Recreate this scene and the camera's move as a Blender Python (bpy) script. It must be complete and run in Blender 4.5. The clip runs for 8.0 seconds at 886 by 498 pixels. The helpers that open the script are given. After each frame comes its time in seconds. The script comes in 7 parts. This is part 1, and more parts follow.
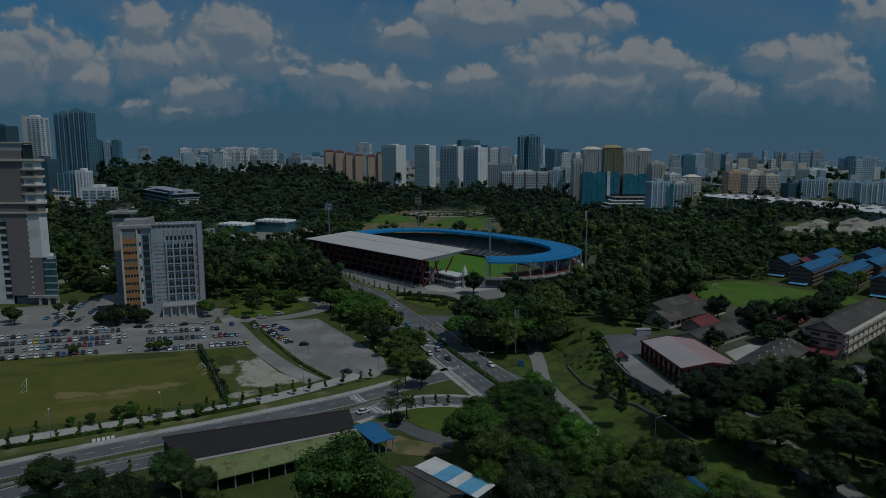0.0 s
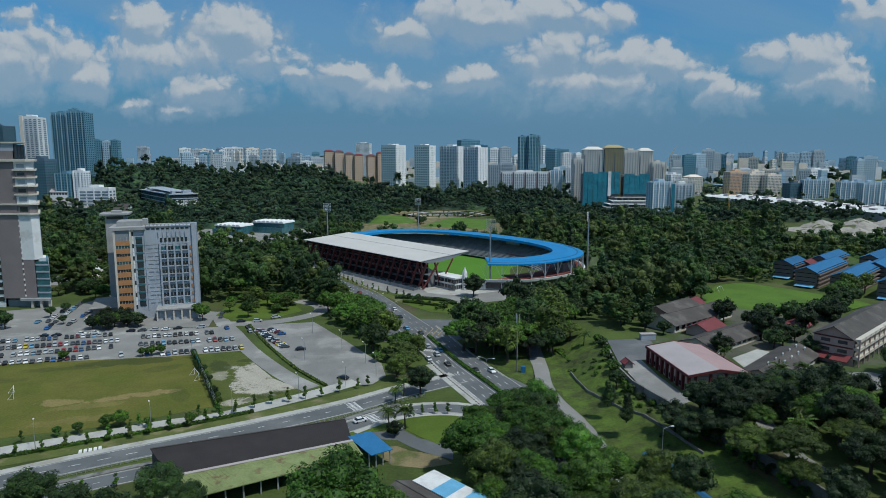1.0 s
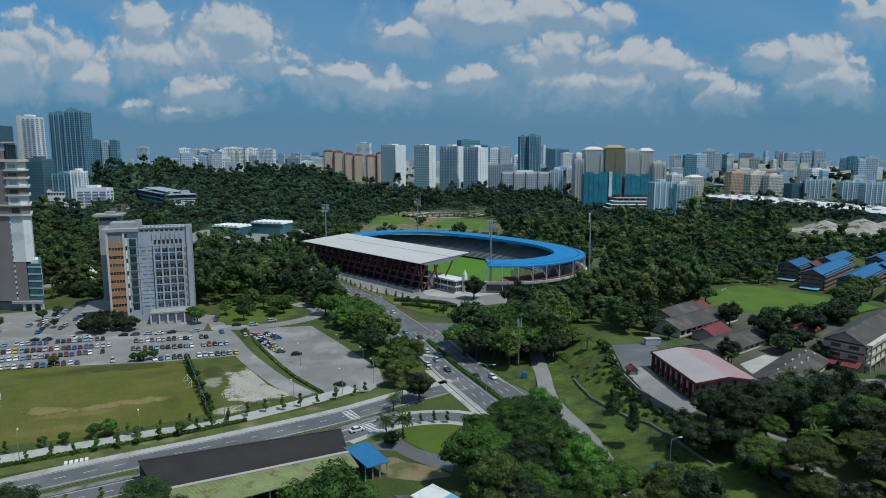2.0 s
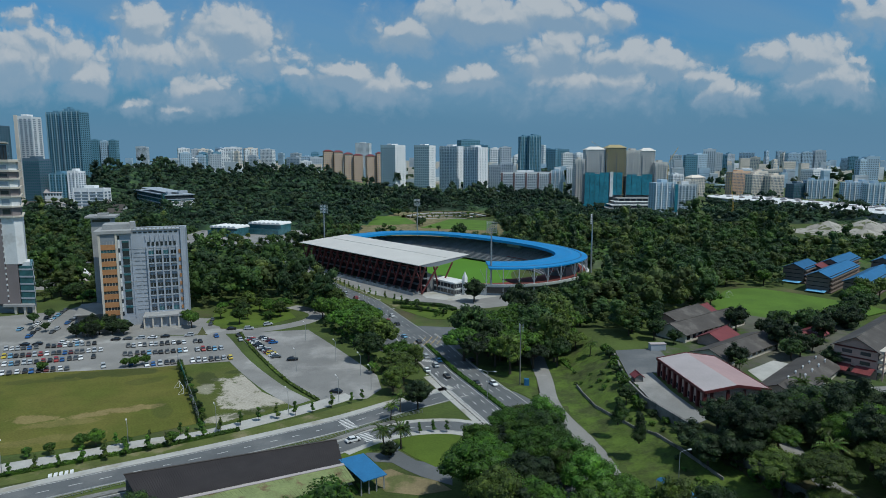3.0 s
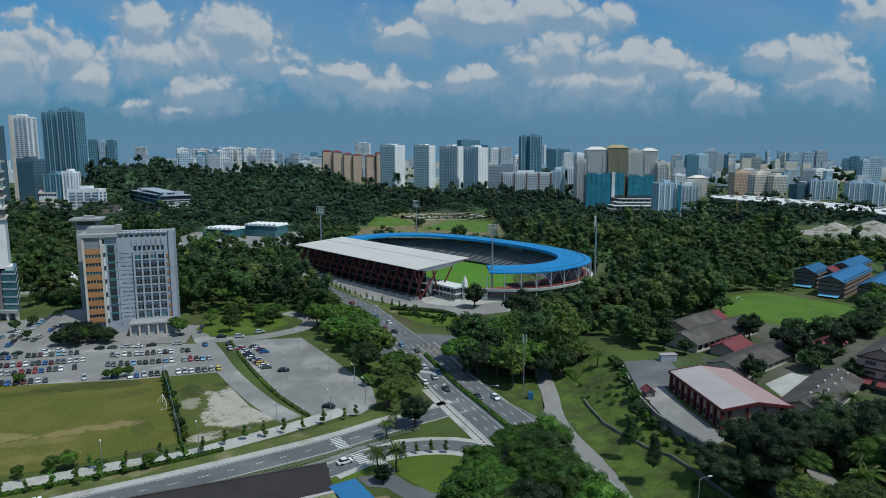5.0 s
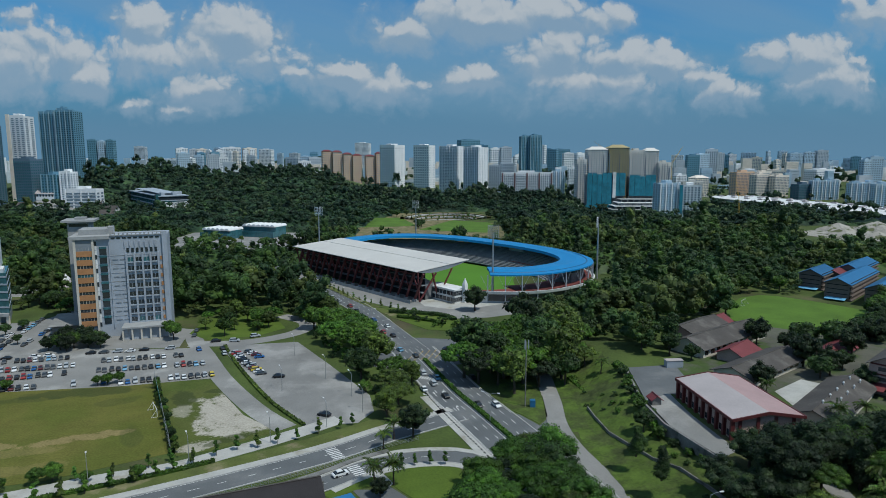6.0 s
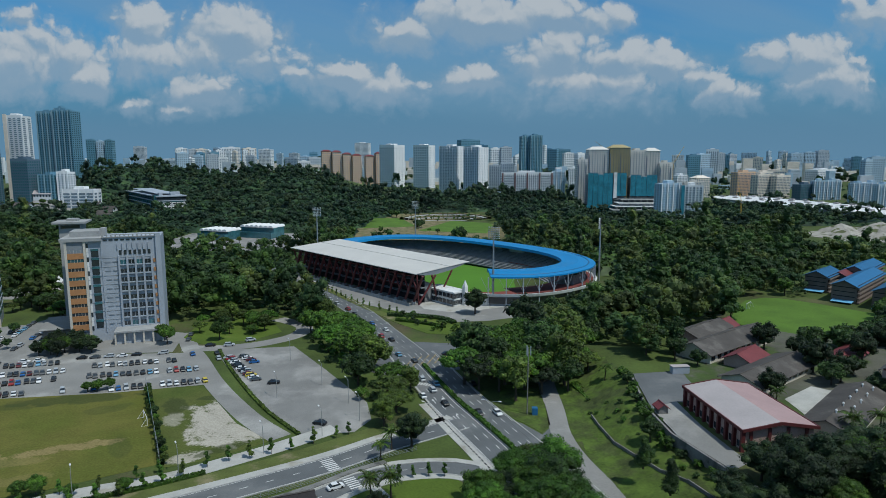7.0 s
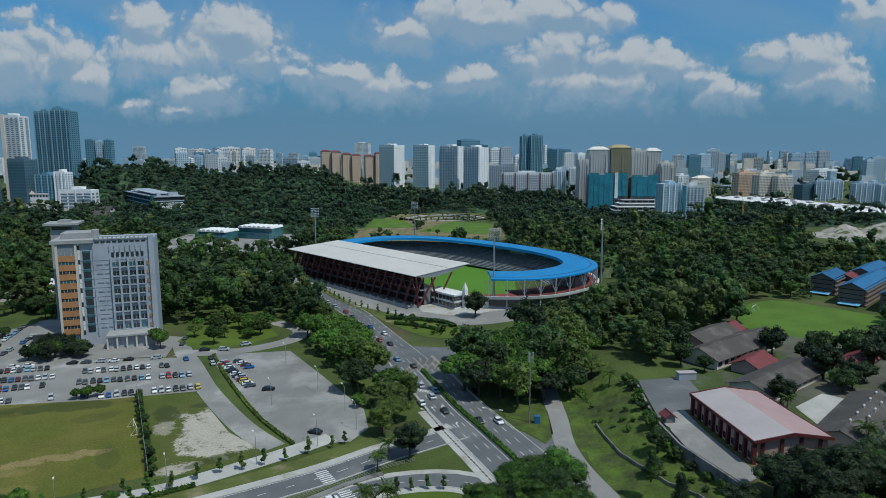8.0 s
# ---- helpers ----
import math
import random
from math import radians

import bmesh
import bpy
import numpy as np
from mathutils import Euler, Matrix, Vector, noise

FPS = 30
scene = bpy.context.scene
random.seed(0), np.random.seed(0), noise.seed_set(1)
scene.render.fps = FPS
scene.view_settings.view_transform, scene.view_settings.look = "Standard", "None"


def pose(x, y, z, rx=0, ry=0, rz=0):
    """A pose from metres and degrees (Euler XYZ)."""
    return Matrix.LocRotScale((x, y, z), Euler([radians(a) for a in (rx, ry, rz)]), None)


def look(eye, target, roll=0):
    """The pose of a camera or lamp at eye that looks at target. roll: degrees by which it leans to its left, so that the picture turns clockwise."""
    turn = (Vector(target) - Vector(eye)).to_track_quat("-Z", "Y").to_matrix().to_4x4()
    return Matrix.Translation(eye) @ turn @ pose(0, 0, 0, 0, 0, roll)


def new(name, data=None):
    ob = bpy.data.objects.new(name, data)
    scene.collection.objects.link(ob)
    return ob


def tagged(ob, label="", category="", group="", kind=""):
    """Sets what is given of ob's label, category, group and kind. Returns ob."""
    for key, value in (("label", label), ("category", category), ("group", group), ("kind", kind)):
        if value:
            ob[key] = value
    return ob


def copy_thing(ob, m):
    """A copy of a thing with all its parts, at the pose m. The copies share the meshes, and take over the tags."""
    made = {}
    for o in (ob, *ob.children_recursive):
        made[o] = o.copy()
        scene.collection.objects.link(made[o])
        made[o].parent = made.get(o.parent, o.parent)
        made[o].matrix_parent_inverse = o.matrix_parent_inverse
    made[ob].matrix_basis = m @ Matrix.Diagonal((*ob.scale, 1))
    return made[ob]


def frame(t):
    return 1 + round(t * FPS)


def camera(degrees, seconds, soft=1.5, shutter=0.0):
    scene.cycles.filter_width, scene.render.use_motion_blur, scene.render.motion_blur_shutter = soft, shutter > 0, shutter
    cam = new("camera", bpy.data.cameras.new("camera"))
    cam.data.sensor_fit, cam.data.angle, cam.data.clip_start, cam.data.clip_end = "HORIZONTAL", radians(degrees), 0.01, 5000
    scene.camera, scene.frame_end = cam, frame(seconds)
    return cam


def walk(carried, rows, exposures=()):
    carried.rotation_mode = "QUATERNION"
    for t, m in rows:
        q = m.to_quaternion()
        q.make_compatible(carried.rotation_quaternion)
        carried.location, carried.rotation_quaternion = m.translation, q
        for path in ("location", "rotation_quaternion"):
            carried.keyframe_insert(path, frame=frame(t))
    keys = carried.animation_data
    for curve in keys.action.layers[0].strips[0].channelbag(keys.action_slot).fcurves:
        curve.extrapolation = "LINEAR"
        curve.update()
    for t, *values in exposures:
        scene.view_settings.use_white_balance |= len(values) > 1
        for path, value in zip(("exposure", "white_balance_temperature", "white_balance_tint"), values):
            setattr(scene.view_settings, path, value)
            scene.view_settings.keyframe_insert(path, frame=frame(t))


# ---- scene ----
# Camera: a level flight forwards over the rooftops, eye 80 m above the road, looking 8.2 degrees down.
cam = camera(70.0, 8.0, soft=0.88)


def flight(t):
    s = t / 8.0
    return 1.54 * s - 0.05 * s * s, 52.19 * s - 1.10 * s * s, 80.0 + 1.14 * s - 0.39 * s * s


TIMES = (0.0, 0.5, 1.0, 1.5, 2.25, 3.0, 3.5, 4.0, 4.5, 5.25, 6.0, 6.5, 7.0, 7.5, 8.0)
walk(cam, [(t, pose(*flight(t), 90 - 8.235, 0, 0)) for t in TIMES],
     exposures=[(t, e, 5750, 5) for t, e in ((0.0, -1.66), (0.1, -1.30), (0.2, -0.98), (0.3, -0.70), (0.4, -0.46), (0.5, -0.36), (0.7, -0.20), (8.0, -0.20))])

# ---- light ----
SUN_EL, SUN_AZ = radians(61), radians(124)          # azimuth clockwise from +y (ahead): the sun stands to the right, a little behind
sun = new("sun", bpy.data.lights.new("sun", "SUN"))
sun.data.energy, sun.data.angle, sun.data.color = 3.4, radians(0.6), (1.0, 0.93, 0.80)
sun.matrix_world = look((0, 0, 300), Vector((0, 0, 300)) - Vector((math.cos(SUN_EL) * math.sin(SUN_AZ), math.cos(SUN_EL) * math.cos(SUN_AZ), math.sin(SUN_EL))))


class Nodes:
    """Short hand for building a node tree."""

    def __init__(self, tree):
        self.tree = tree
        tree.nodes.clear()

    def add(self, kind, inputs=(), operation="", clamp=False, data="", blend="", interp=""):
        n = self.tree.nodes.new("ShaderNode" + kind)
        if operation:
            n.operation = operation
        if clamp:
            n.use_clamp = True
        if data:
            n.data_type = data
        if blend:
            n.blend_type = blend
        if interp:
            n.interpolation_type = interp
        for k, v in dict(inputs).items():
            if isinstance(v, bpy.types.NodeSocket):
                self.tree.links.new(v, n.inputs[k])
            else:
                n.inputs[k].default_value = v
        return n

    def math(self, op, a, b=0.0, clamp=False):
        return self.add("Math", {0: a, 1: b}, operation=op, clamp=clamp).outputs[0]

    def ramp(self, v, a, b, c=0.0, d=1.0, smooth=True):
        return self.add("MapRange", {0: v, 1: a, 2: b, 3: c, 4: d}, interp="SMOOTHSTEP" if smooth else "LINEAR").outputs[0]

    def mix(self, f, a, b, blend="MIX"):
        n = self.add("Mix", {0: f}, data="RGBA", blend=blend)
        for k, v in ((6, a), (7, b)):
            if isinstance(v, bpy.types.NodeSocket):
                self.tree.links.new(v, n.inputs[k])
            else:
                n.inputs[k].default_value = (*v, 1)
        return n.outputs[2]

    def noise(self, vec, scale, detail=4.0, rough=0.55):
        return self.add("TexNoise", {"Vector": vec, "Scale": scale, "Detail": detail, "Roughness": rough}).outputs


def build_sky():
    world = bpy.data.worlds.new("sky")
    scene.world = world
    world.use_nodes = True
    N = Nodes(world.node_tree)
    sky = N.add("TexSky")
    sky.sky_type, sky.sun_disc, sky.sun_elevation, sky.sun_rotation = "NISHITA", False, SUN_EL, SUN_AZ
    sky.altitude, sky.air_density, sky.dust_density, sky.ozone_density = 60.0, 1.1, 0.6, 3.0
    blue = N.mix(1.0, sky.outputs[0], (0.032, 0.073, 0.094), "MULTIPLY")
    way = N.add("TexCoord").outputs["Generated"]
    p = N.add("SeparateXYZ", {0: way}).outputs
    ahead = N.math("MAXIMUM", N.math("ABSOLUTE", p[1]), 0.12)
    u, v = N.math("DIVIDE", p[0], ahead), N.math("DIVIDE", p[2], ahead)
    flat = N.add("CombineXYZ", {0: u, 1: v, 2: N.math("MULTIPLY", p[1], 0.3)}).outputs[0]
    # haze towards the horizon
    haze = N.ramp(v, 0.24, 0.02)
    col = N.mix(N.math("MULTIPLY", haze, 0.93), blue, (0.086, 0.198, 0.312))
    col = N.mix(N.math("MULTIPLY", N.ramp(v, 0.14, 0.0), 0.7), col, (0.168, 0.284, 0.384))
    # bright broken cloud added overhead, out of view, as fill for the shadows
    overhead_fill = N.math("MULTIPLY", N.ramp(v, 0.42, 0.95), N.ramp(N.noise(way, 2.2, 4, 0.55)[0], 0.30, 0.62, 0.45, 1.0))
    col = N.mix(N.math("MULTIPLY", overhead_fill, 0.70), col, (0.33, 0.39, 0.46))
    # high thin veil and long pale streaks
    tilt = N.add("CombineXYZ", {0: N.math("ADD", u, N.math("MULTIPLY", v, 1.6)), 1: N.math("ADD", N.math("MULTIPLY", v, 5.0), N.math("MULTIPLY", u, 1.1)), 2: N.math("MULTIPLY", p[1], 0.3)}).outputs[0]
    veil = N.noise(tilt, 1.5, 5, 0.5)[0]
    veil = N.math("MULTIPLY", N.ramp(veil, 0.40, 0.68), N.ramp(v, 0.02, 0.12))
    col = N.mix(N.math("MULTIPLY", veil, 0.50), col, (0.235, 0.345, 0.44))
    # heaped clouds: where each stands, its half width, half height and whiteness
    warp = N.noise(flat, 9.0, 6, 0.6)[1]
    warp = N.add("VectorMath", {0: warp, 1: (0.5, 0.5, 0.5)}, operation="SUBTRACT").outputs[0]
    bent = N.add("VectorMath", {0: warp, 1: (0.085, 0.060, 0.0), 2: flat}, operation="MULTIPLY_ADD").outputs[0]

    def heaps(at, low):
        """The greatest of all the heaps: 1 in the middle of one, 0 at its rim."""
        best = None
        for cu, cv, ru, rv, white in HEAPS_WEST + HEAPS_EAST:
            k = 1.0 + 0.45 * low
            q = N.add("VectorMath", {0: at, 1: (1 / (ru * k), 1 / (rv * k), 0), 2: (-cu / (ru * k), -(cv - 0.35 * low * rv) / (rv * k), 0)}, operation="MULTIPLY_ADD").outputs[0]
            d = N.add("VectorMath", {0: q}, operation="LENGTH").outputs["Value"]
            d = N.math("MULTIPLY", N.math("SUBTRACT", 1.24, d), white)
            best = d if best is None else N.math("MAXIMUM", best, d)
        return best

    def billow(at):
        total = 0.0
        for scale, k in ((19.0, 1.0), (43.0, 0.55), (97.0, 0.30)):
            d = N.add("TexVoronoi", {"Vector": at, "Scale": scale}).outputs["Distance"]
            total = N.math("ADD", total, N.math("MULTIPLY", N.math("SUBTRACT", 0.47, d), k))
        return total

    body, puff = heaps(bent, 0), billow(bent)
    over = N.add("VectorMath", {0: bent, 1: (0.004, 0.011, 0.0)}, operation="ADD").outputs[0]
    grain = N.math("SUBTRACT", N.noise(bent, 60.0, 6, 0.6)[0], 0.5)
    dense = N.math("ADD", N.math("ADD", body, N.math("MULTIPLY", puff, 1.15)), N.math("MULTIPLY", grain, 0.7))
    # soft grey body and base
    base = N.math("ADD", heaps(bent, 1), N.math("MULTIPLY", N.math("ADD", puff, grain), 0.55))
    col = N.mix(N.math("MULTIPLY", N.ramp(base, -0.12, 0.70), 0.85), col, (0.285, 0.372, 0.452))
    # sunlit heads, fading out below
    rise = N.math("SUBTRACT", body, heaps(over, 0))
    knob = N.math("SUBTRACT", puff, billow(over))
    lit = N.math("ADD", N.math("MULTIPLY", rise, 0.9), N.math("ADD", N.math("MULTIPLY", knob, 0.55), N.math("MULTIPLY", N.math("ADD", puff, grain), 0.22)))
    lit = N.ramp(lit, -0.38, 0.36)
    head = N.math("MULTIPLY", N.ramp(dense, -0.06, 0.46), N.ramp(N.math("ADD", rise, N.math("MULTIPLY", grain, 0.2)), -0.30, 0.12))
    tone = N.mix(lit, (0.325, 0.395, 0.455), (0.565, 0.56, 0.55))
    col = N.mix(N.math("MULTIPLY", head, 0.86), col, tone)
    ground = N.ramp(p[2], -0.01, -0.06)
    col = N.mix(ground, col, (0.07, 0.09, 0.08))
    bg = N.add("Background", {0: col, 1: 1.0})
    out = N.add("OutputWorld", {0: bg.outputs[0]})


HEAPS_WEST = [(-0.638, 0.209, 0.022, 0.016, 0.8), (-0.653, 0.145, 0.065, 0.043, 0.85), (-0.581, 0.155, 0.040, 0.037, 1), (-0.550, 0.126, 0.045, 0.022, 0.8), (-0.623, 0.178, 0.034, 0.025, 0.7), (-0.457, 0.196, 0.046, 0.030, 1), (-0.474, 0.160, 0.052, 0.033, 0.7), (-0.419, 0.149, 0.061, 0.030, 0.6), (-0.313, 0.188, 0.064, 0.040, 1), (-0.358, 0.157, 0.060, 0.033, 0.7), (-0.264, 0.153, 0.061, 0.027, 0.65), (-0.220, 0.130, 0.052, 0.018, 0.55), (-0.367, 0.104, 0.057, 0.024, 0.85), (-0.155, 0.125, 0.054, 0.025, 0.9), (-0.090, 0.109, 0.061, 0.024, 0.7), (-0.043, 0.114, 0.028, 0.012, 0.5), (-0.473, 0.085, 0.031, 0.010, 0.6), (-0.407, 0.077, 0.031, 0.014, 0.5), (-0.531, 0.150, 0.024, 0.012, 0.4)]
HEAPS_EAST = [(-0.053, 0.191, 0.050, 0.025, 0.85), (0.065, 0.216, 0.111, 0.029, 0.9), (0.176, 0.216, 0.077, 0.026, 0.8), (0.264, 0.219, 0.024, 0.023, 0.5), (0.040, 0.123, 0.047, 0.019, 0.95), (0.180, 0.160, 0.069, 0.038, 0.95), (0.273, 0.151, 0.055, 0.033, 0.9), (0.343, 0.143, 0.048, 0.030, 0.85), (0.240, 0.119, 0.130, 0.029, 0.6), (0.118, 0.145, 0.052, 0.028, 0.55), (0.396, 0.119, 0.043, 0.020, 0.5), (0.439, 0.097, 0.049, 0.020, 0.7), (0.485, 0.151, 0.035, 0.022, 0.95), (0.557, 0.150, 0.052, 0.030, 1), (0.596, 0.118, 0.061, 0.024, 0.75), (0.638, 0.148, 0.022, 0.012, 0.5), (0.656, 0.218, 0.038, 0.025, 0.8)]
build_sky()


# ---- materials ----
def mat(name, base, rough=0.8, var=0.18, scale=0.35, fine=4.0, bump=0.15, metal=0.0, per=0.0, spec=0.35, stain=None, stain_scale=0.08, stain_at=(0.52, 0.66)):
    """A weathered surface: two scales of tone, optional stains of another colour, fine relief; per: tone change from object to object."""
    m = bpy.data.materials.new(name)
    m.use_nodes = True
    N = Nodes(m.node_tree)
    pos = N.add("NewGeometry").outputs["Position"]
    big, small = N.noise(pos, scale, 4)[0], N.noise(pos, fine, 3)[0]
    k = N.math("ADD", N.ramp(big, 0.3, 0.7, 1 - var, 1 + var, False), N.ramp(small, 0.3, 0.7, -var * 0.6, var * 0.6, False))
    col = (*base, 1)
    if stain:
        s = N.ramp(N.noise(pos, stain_scale, 6, 0.6)[0], *stain_at)
        col = N.mix(s, base, stain)
    if per:
        r = N.add("ObjectInfo").outputs["Random"]
        k = N.math("MULTIPLY", k, N.ramp(r, 0, 1, 1 - per, 1 + per, False))
    if not isinstance(col, tuple):
        tone = N.add("VectorMath", {0: col, "Scale": k}, operation="SCALE").outputs[0]
    else:
        tone = N.add("VectorMath", {0: base, "Scale": k}, operation="SCALE").outputs[0]
    b = N.add("BsdfPrincipled", {"Base Color": tone, "Roughness": rough, "Metallic": metal, "Specular IOR Level": spec})
    if bump:
        h = N.add("Bump", {"Height": small, "Strength": bump, "Distance": 0.05}).outputs[0]
        N.tree.links.new(h, b.inputs["Normal"])
    N.add("OutputMaterial", {0: b.outputs[0]})
    return m


def patchy_mat(name, base, spots, rough=0.95, noise_scale=0.12):
    """Grass with worn or damp patches: each spot has its place, half lengths, turn, colour and strength."""
    m = bpy.data.materials.new(name)
    m.use_nodes = True
    N = Nodes(m.node_tree)
    pos = N.add("NewGeometry").outputs["Position"]
    big, mid, small = N.noise(pos, 0.05, 4)[0], N.noise(pos, noise_scale, 6, 0.6)[0], N.noise(pos, 1.6, 4)[0]
    col = N.mix(N.ramp(big, 0.35, 0.65), base, (base[0] * 1.3, base[1] * 1.12, base[2] * 1.4))
    for cx, cy, rx, ry, deg, tint, k in spots:
        c, s = math.cos(radians(deg)), math.sin(radians(deg))
        d = N.add("VectorMath", {0: pos, 1: (cx, cy, 0)}, operation="SUBTRACT").outputs[0]
        a = N.add("VectorMath", {0: d, 1: (c / rx, s / rx, 0)}, operation="DOT_PRODUCT").outputs["Value"]
        b = N.add("VectorMath", {0: d, 1: (-s / ry, c / ry, 0)}, operation="DOT_PRODUCT").outputs["Value"]
        far = N.math("ADD", N.math("MULTIPLY", a, a), N.math("MULTIPLY", b, b))
        body = N.math("ADD", N.math("SUBTRACT", 1.0, far), N.math("MULTIPLY", N.math("SUBTRACT", mid, 0.5), 4.2))
        body = N.math("ADD", body, N.math("MULTIPLY", N.math("SUBTRACT", small, 0.5), 0.8))
        col = N.mix(N.math("MULTIPLY", N.ramp(body, 0.0, 0.55), k), col, tint)
    k = N.math("ADD", N.ramp(small, 0.3, 0.7, 0.82, 1.18, False), N.ramp(mid, 0.3, 0.7, -0.12, 0.12, False))
    tone = N.add("VectorMath", {0: col, "Scale": k}, operation="SCALE").outputs[0]
    b = N.add("BsdfPrincipled", {"Base Color": tone, "Roughness": rough, "Specular IOR Level": 0.2})
    N.tree.links.new(N.add("Bump", {"Height": small, "Strength": 0.4, "Distance": 0.05}).outputs[0], b.inputs["Normal"])
    N.add("OutputMaterial", {0: b.outputs[0]})
    return m


def leaf_mat(name, base, per=0.3, trans=0.25, lo=0.62, hi=1.45, tuft=0.5, stand_scale=0.045):
    """Foliage: tone by leaf clump, by tuft, by stand of trees and by tree."""
    m = bpy.data.materials.new(name)
    m.use_nodes = True
    N = Nodes(m.node_tree)
    g = N.add("NewGeometry").outputs
    r = N.add("ObjectInfo").outputs["Random"]
    stand = N.noise(g["Position"], stand_scale, 3)[0]
    flush = N.noise(g["Position"], tuft, 2)[0]
    k = N.math("MULTIPLY", N.ramp(g["Random Per Island"], 0, 1, lo, hi, False), N.ramp(r, 0, 1, 1 - per, 1 + per, False))
    k = N.math("MULTIPLY", k, N.ramp(stand, 0.3, 0.7, 0.6, 1.45, False))
    k = N.math("MULTIPLY", k, N.ramp(flush, 0.36, 0.66, 0.72, 1.35, False))
    warm = N.mix(N.ramp(flush, 0.45, 0.7), base, (base[0] * 1.22, base[1] * 1.14, base[2] * 0.75))
    tone = N.add("VectorMath", {0: warm, "Scale": k}, operation="SCALE").outputs[0]
    d = N.add("BsdfPrincipled", {"Base Color": tone, "Roughness": 0.55, "Specular IOR Level": 0.3})
    t = N.add("BsdfTranslucent", {0: tone})
    s = N.add("MixShader", {0: trans, 1: d.outputs[0], 2: t.outputs[0]})
    N.add("OutputMaterial", {0: s.outputs[0]})
    return m


def glass_mat(name, base, rough=0.12):
    return mat(name, base, rough, var=0.25, scale=0.25, fine=0.6, bump=0.0, spec=0.9, per=0.2)


M_GROUND = mat("rough_grass", (0.062, 0.088, 0.018), 0.95, 0.3, 0.05, 1.2, 0.5, stain=(0.085, 0.075, 0.035), stain_scale=0.02)
M_SLOPE = mat("slope_grass", (0.074, 0.114, 0.016), 0.95, 0.32, 0.25, 1.2, 0.7, stain=(0.055, 0.072, 0.018), stain_scale=0.13, stain_at=(0.42, 0.62))
M_PARKLAWN = mat("park_lawn_grass", (0.085, 0.155, 0.016), 0.95, 0.2, 0.06, 1.5, 0.4)
M_LAWN = mat("mown_lawn", (0.082, 0.125, 0.013), 0.95, 0.22, 0.06, 1.5, 0.4, stain=(0.12, 0.13, 0.03), stain_scale=0.03)
WORN, DAMP, SANDY = (0.25, 0.195, 0.085), (0.048, 0.060, 0.018), (0.41, 0.375, 0.315)
M_PITCH = patchy_mat("dry_playing_field", (0.100, 0.112, 0.020), [(-103, 213, 17, 3.0, 24, WORN, 0.8), (-127, 206, 8, 3.5, 10, WORN, 0.7), (-116, 203, 12, 3.0, 18, WORN, 0.35), (-112, 192, 18, 3, 22, WORN, 0.25), (-122, 249, 26, 5.0, 15, DAMP, 0.75), (-144, 240, 16, 3.5, 14, DAMP, 0.5), (-108, 240, 8, 4, 30, DAMP, 0.4), (-90, 214, 10, 3, 118, DAMP, 0.4), (-165, 225, 14, 4, 12, DAMP, 0.4)])
M_PLOT = patchy_mat("vacant_plot_ground", (0.074, 0.098, 0.020), [(-66, 230, 21, 12.5, 121, SANDY, 0.95), (-68, 207.5, 7, 3.5, 30, SANDY, 0.8), (-82, 232, 6, 4, 120, SANDY, 0.5), (-87, 243, 8, 4.5, 120, DAMP, 0.85), (-77, 250, 6, 2.4, 20, DAMP, 0.8), (-60, 212, 9, 2.6, 35, DAMP, 0.7)], noise_scale=0.16)
M_VERGE = mat("verge_grass", (0.095, 0.115, 0.028), 0.95, 0.22, 0.15, 2.0, 0.4, stain=(0.19, 0.17, 0.09), stain_scale=0.1)
M_SAND = mat("pale_sand", (0.34, 0.315, 0.275), 0.95, 0.2, 0.12, 1.5, 0.3, stain=(0.10, 0.11, 0.05), stain_scale=0.09, stain_at=(0.52, 0.60))
M_BARE = mat("worn_earth", (0.21, 0.17, 0.09), 0.95, 0.2, 0.1, 1.5, 0.3, stain=(0.11, 0.12, 0.04), stain_scale=0.12, stain_at=(0.45, 0.6))
M_ASPHALT = mat("road_asphalt", (0.122, 0.128, 0.132), 0.85, 0.14, 0.08, 3.0, 0.2, stain=(0.165, 0.168, 0.168), stain_scale=0.06)
M_LOT = mat("car_park_asphalt", (0.215, 0.21, 0.20), 0.9, 0.16, 0.05, 3.0, 0.2, stain=(0.31, 0.30, 0.285), stain_scale=0.06, stain_at=(0.44, 0.64))
M_PARK = mat("worn_concrete_paving", (0.235, 0.228, 0.215), 0.9, 0.15, 0.06, 2.0, 0.2, stain=(0.33, 0.32, 0.30), stain_scale=0.05)
M_PATH = mat("pale_paving", (0.42, 0.41, 0.38), 0.9, 0.12, 0.2, 2.0, 0.2, stain=(0.33, 0.31, 0.26), stain_scale=0.12)
M_KERB = mat("kerb_concrete", (0.36, 0.355, 0.34), 0.9, 0.15, 0.5, 5.0, 0.2)
M_PAINT = mat("road_paint", (0.62, 0.62, 0.60), 0.7, 0.2, 0.8, 6.0, 0.1)
M_YELLOW = mat("yellow_paint", (0.55, 0.36, 0.06), 0.7, 0.2, 0.8, 6.0, 0.1)
M_WALLGREY = mat("old_concrete", (0.20, 0.195, 0.185), 0.9, 0.25, 0.25, 3.0, 0.3, stain=(0.10, 0.10, 0.09), stain_scale=0.2)
M_CONC = mat("concrete", (0.33, 0.33, 0.325), 0.85, 0.15, 0.2, 3.0, 0.2)
M_WHITE = mat("white_paint", (0.72, 0.72, 0.71), 0.7, 0.08, 0.15, 2.0, 0.08, stain=(0.60, 0.59, 0.57), stain_scale=0.12)
M_CREAM = mat("cream_paint", (0.58, 0.53, 0.45), 0.75, 0.1, 0.15, 2.0, 0.08)
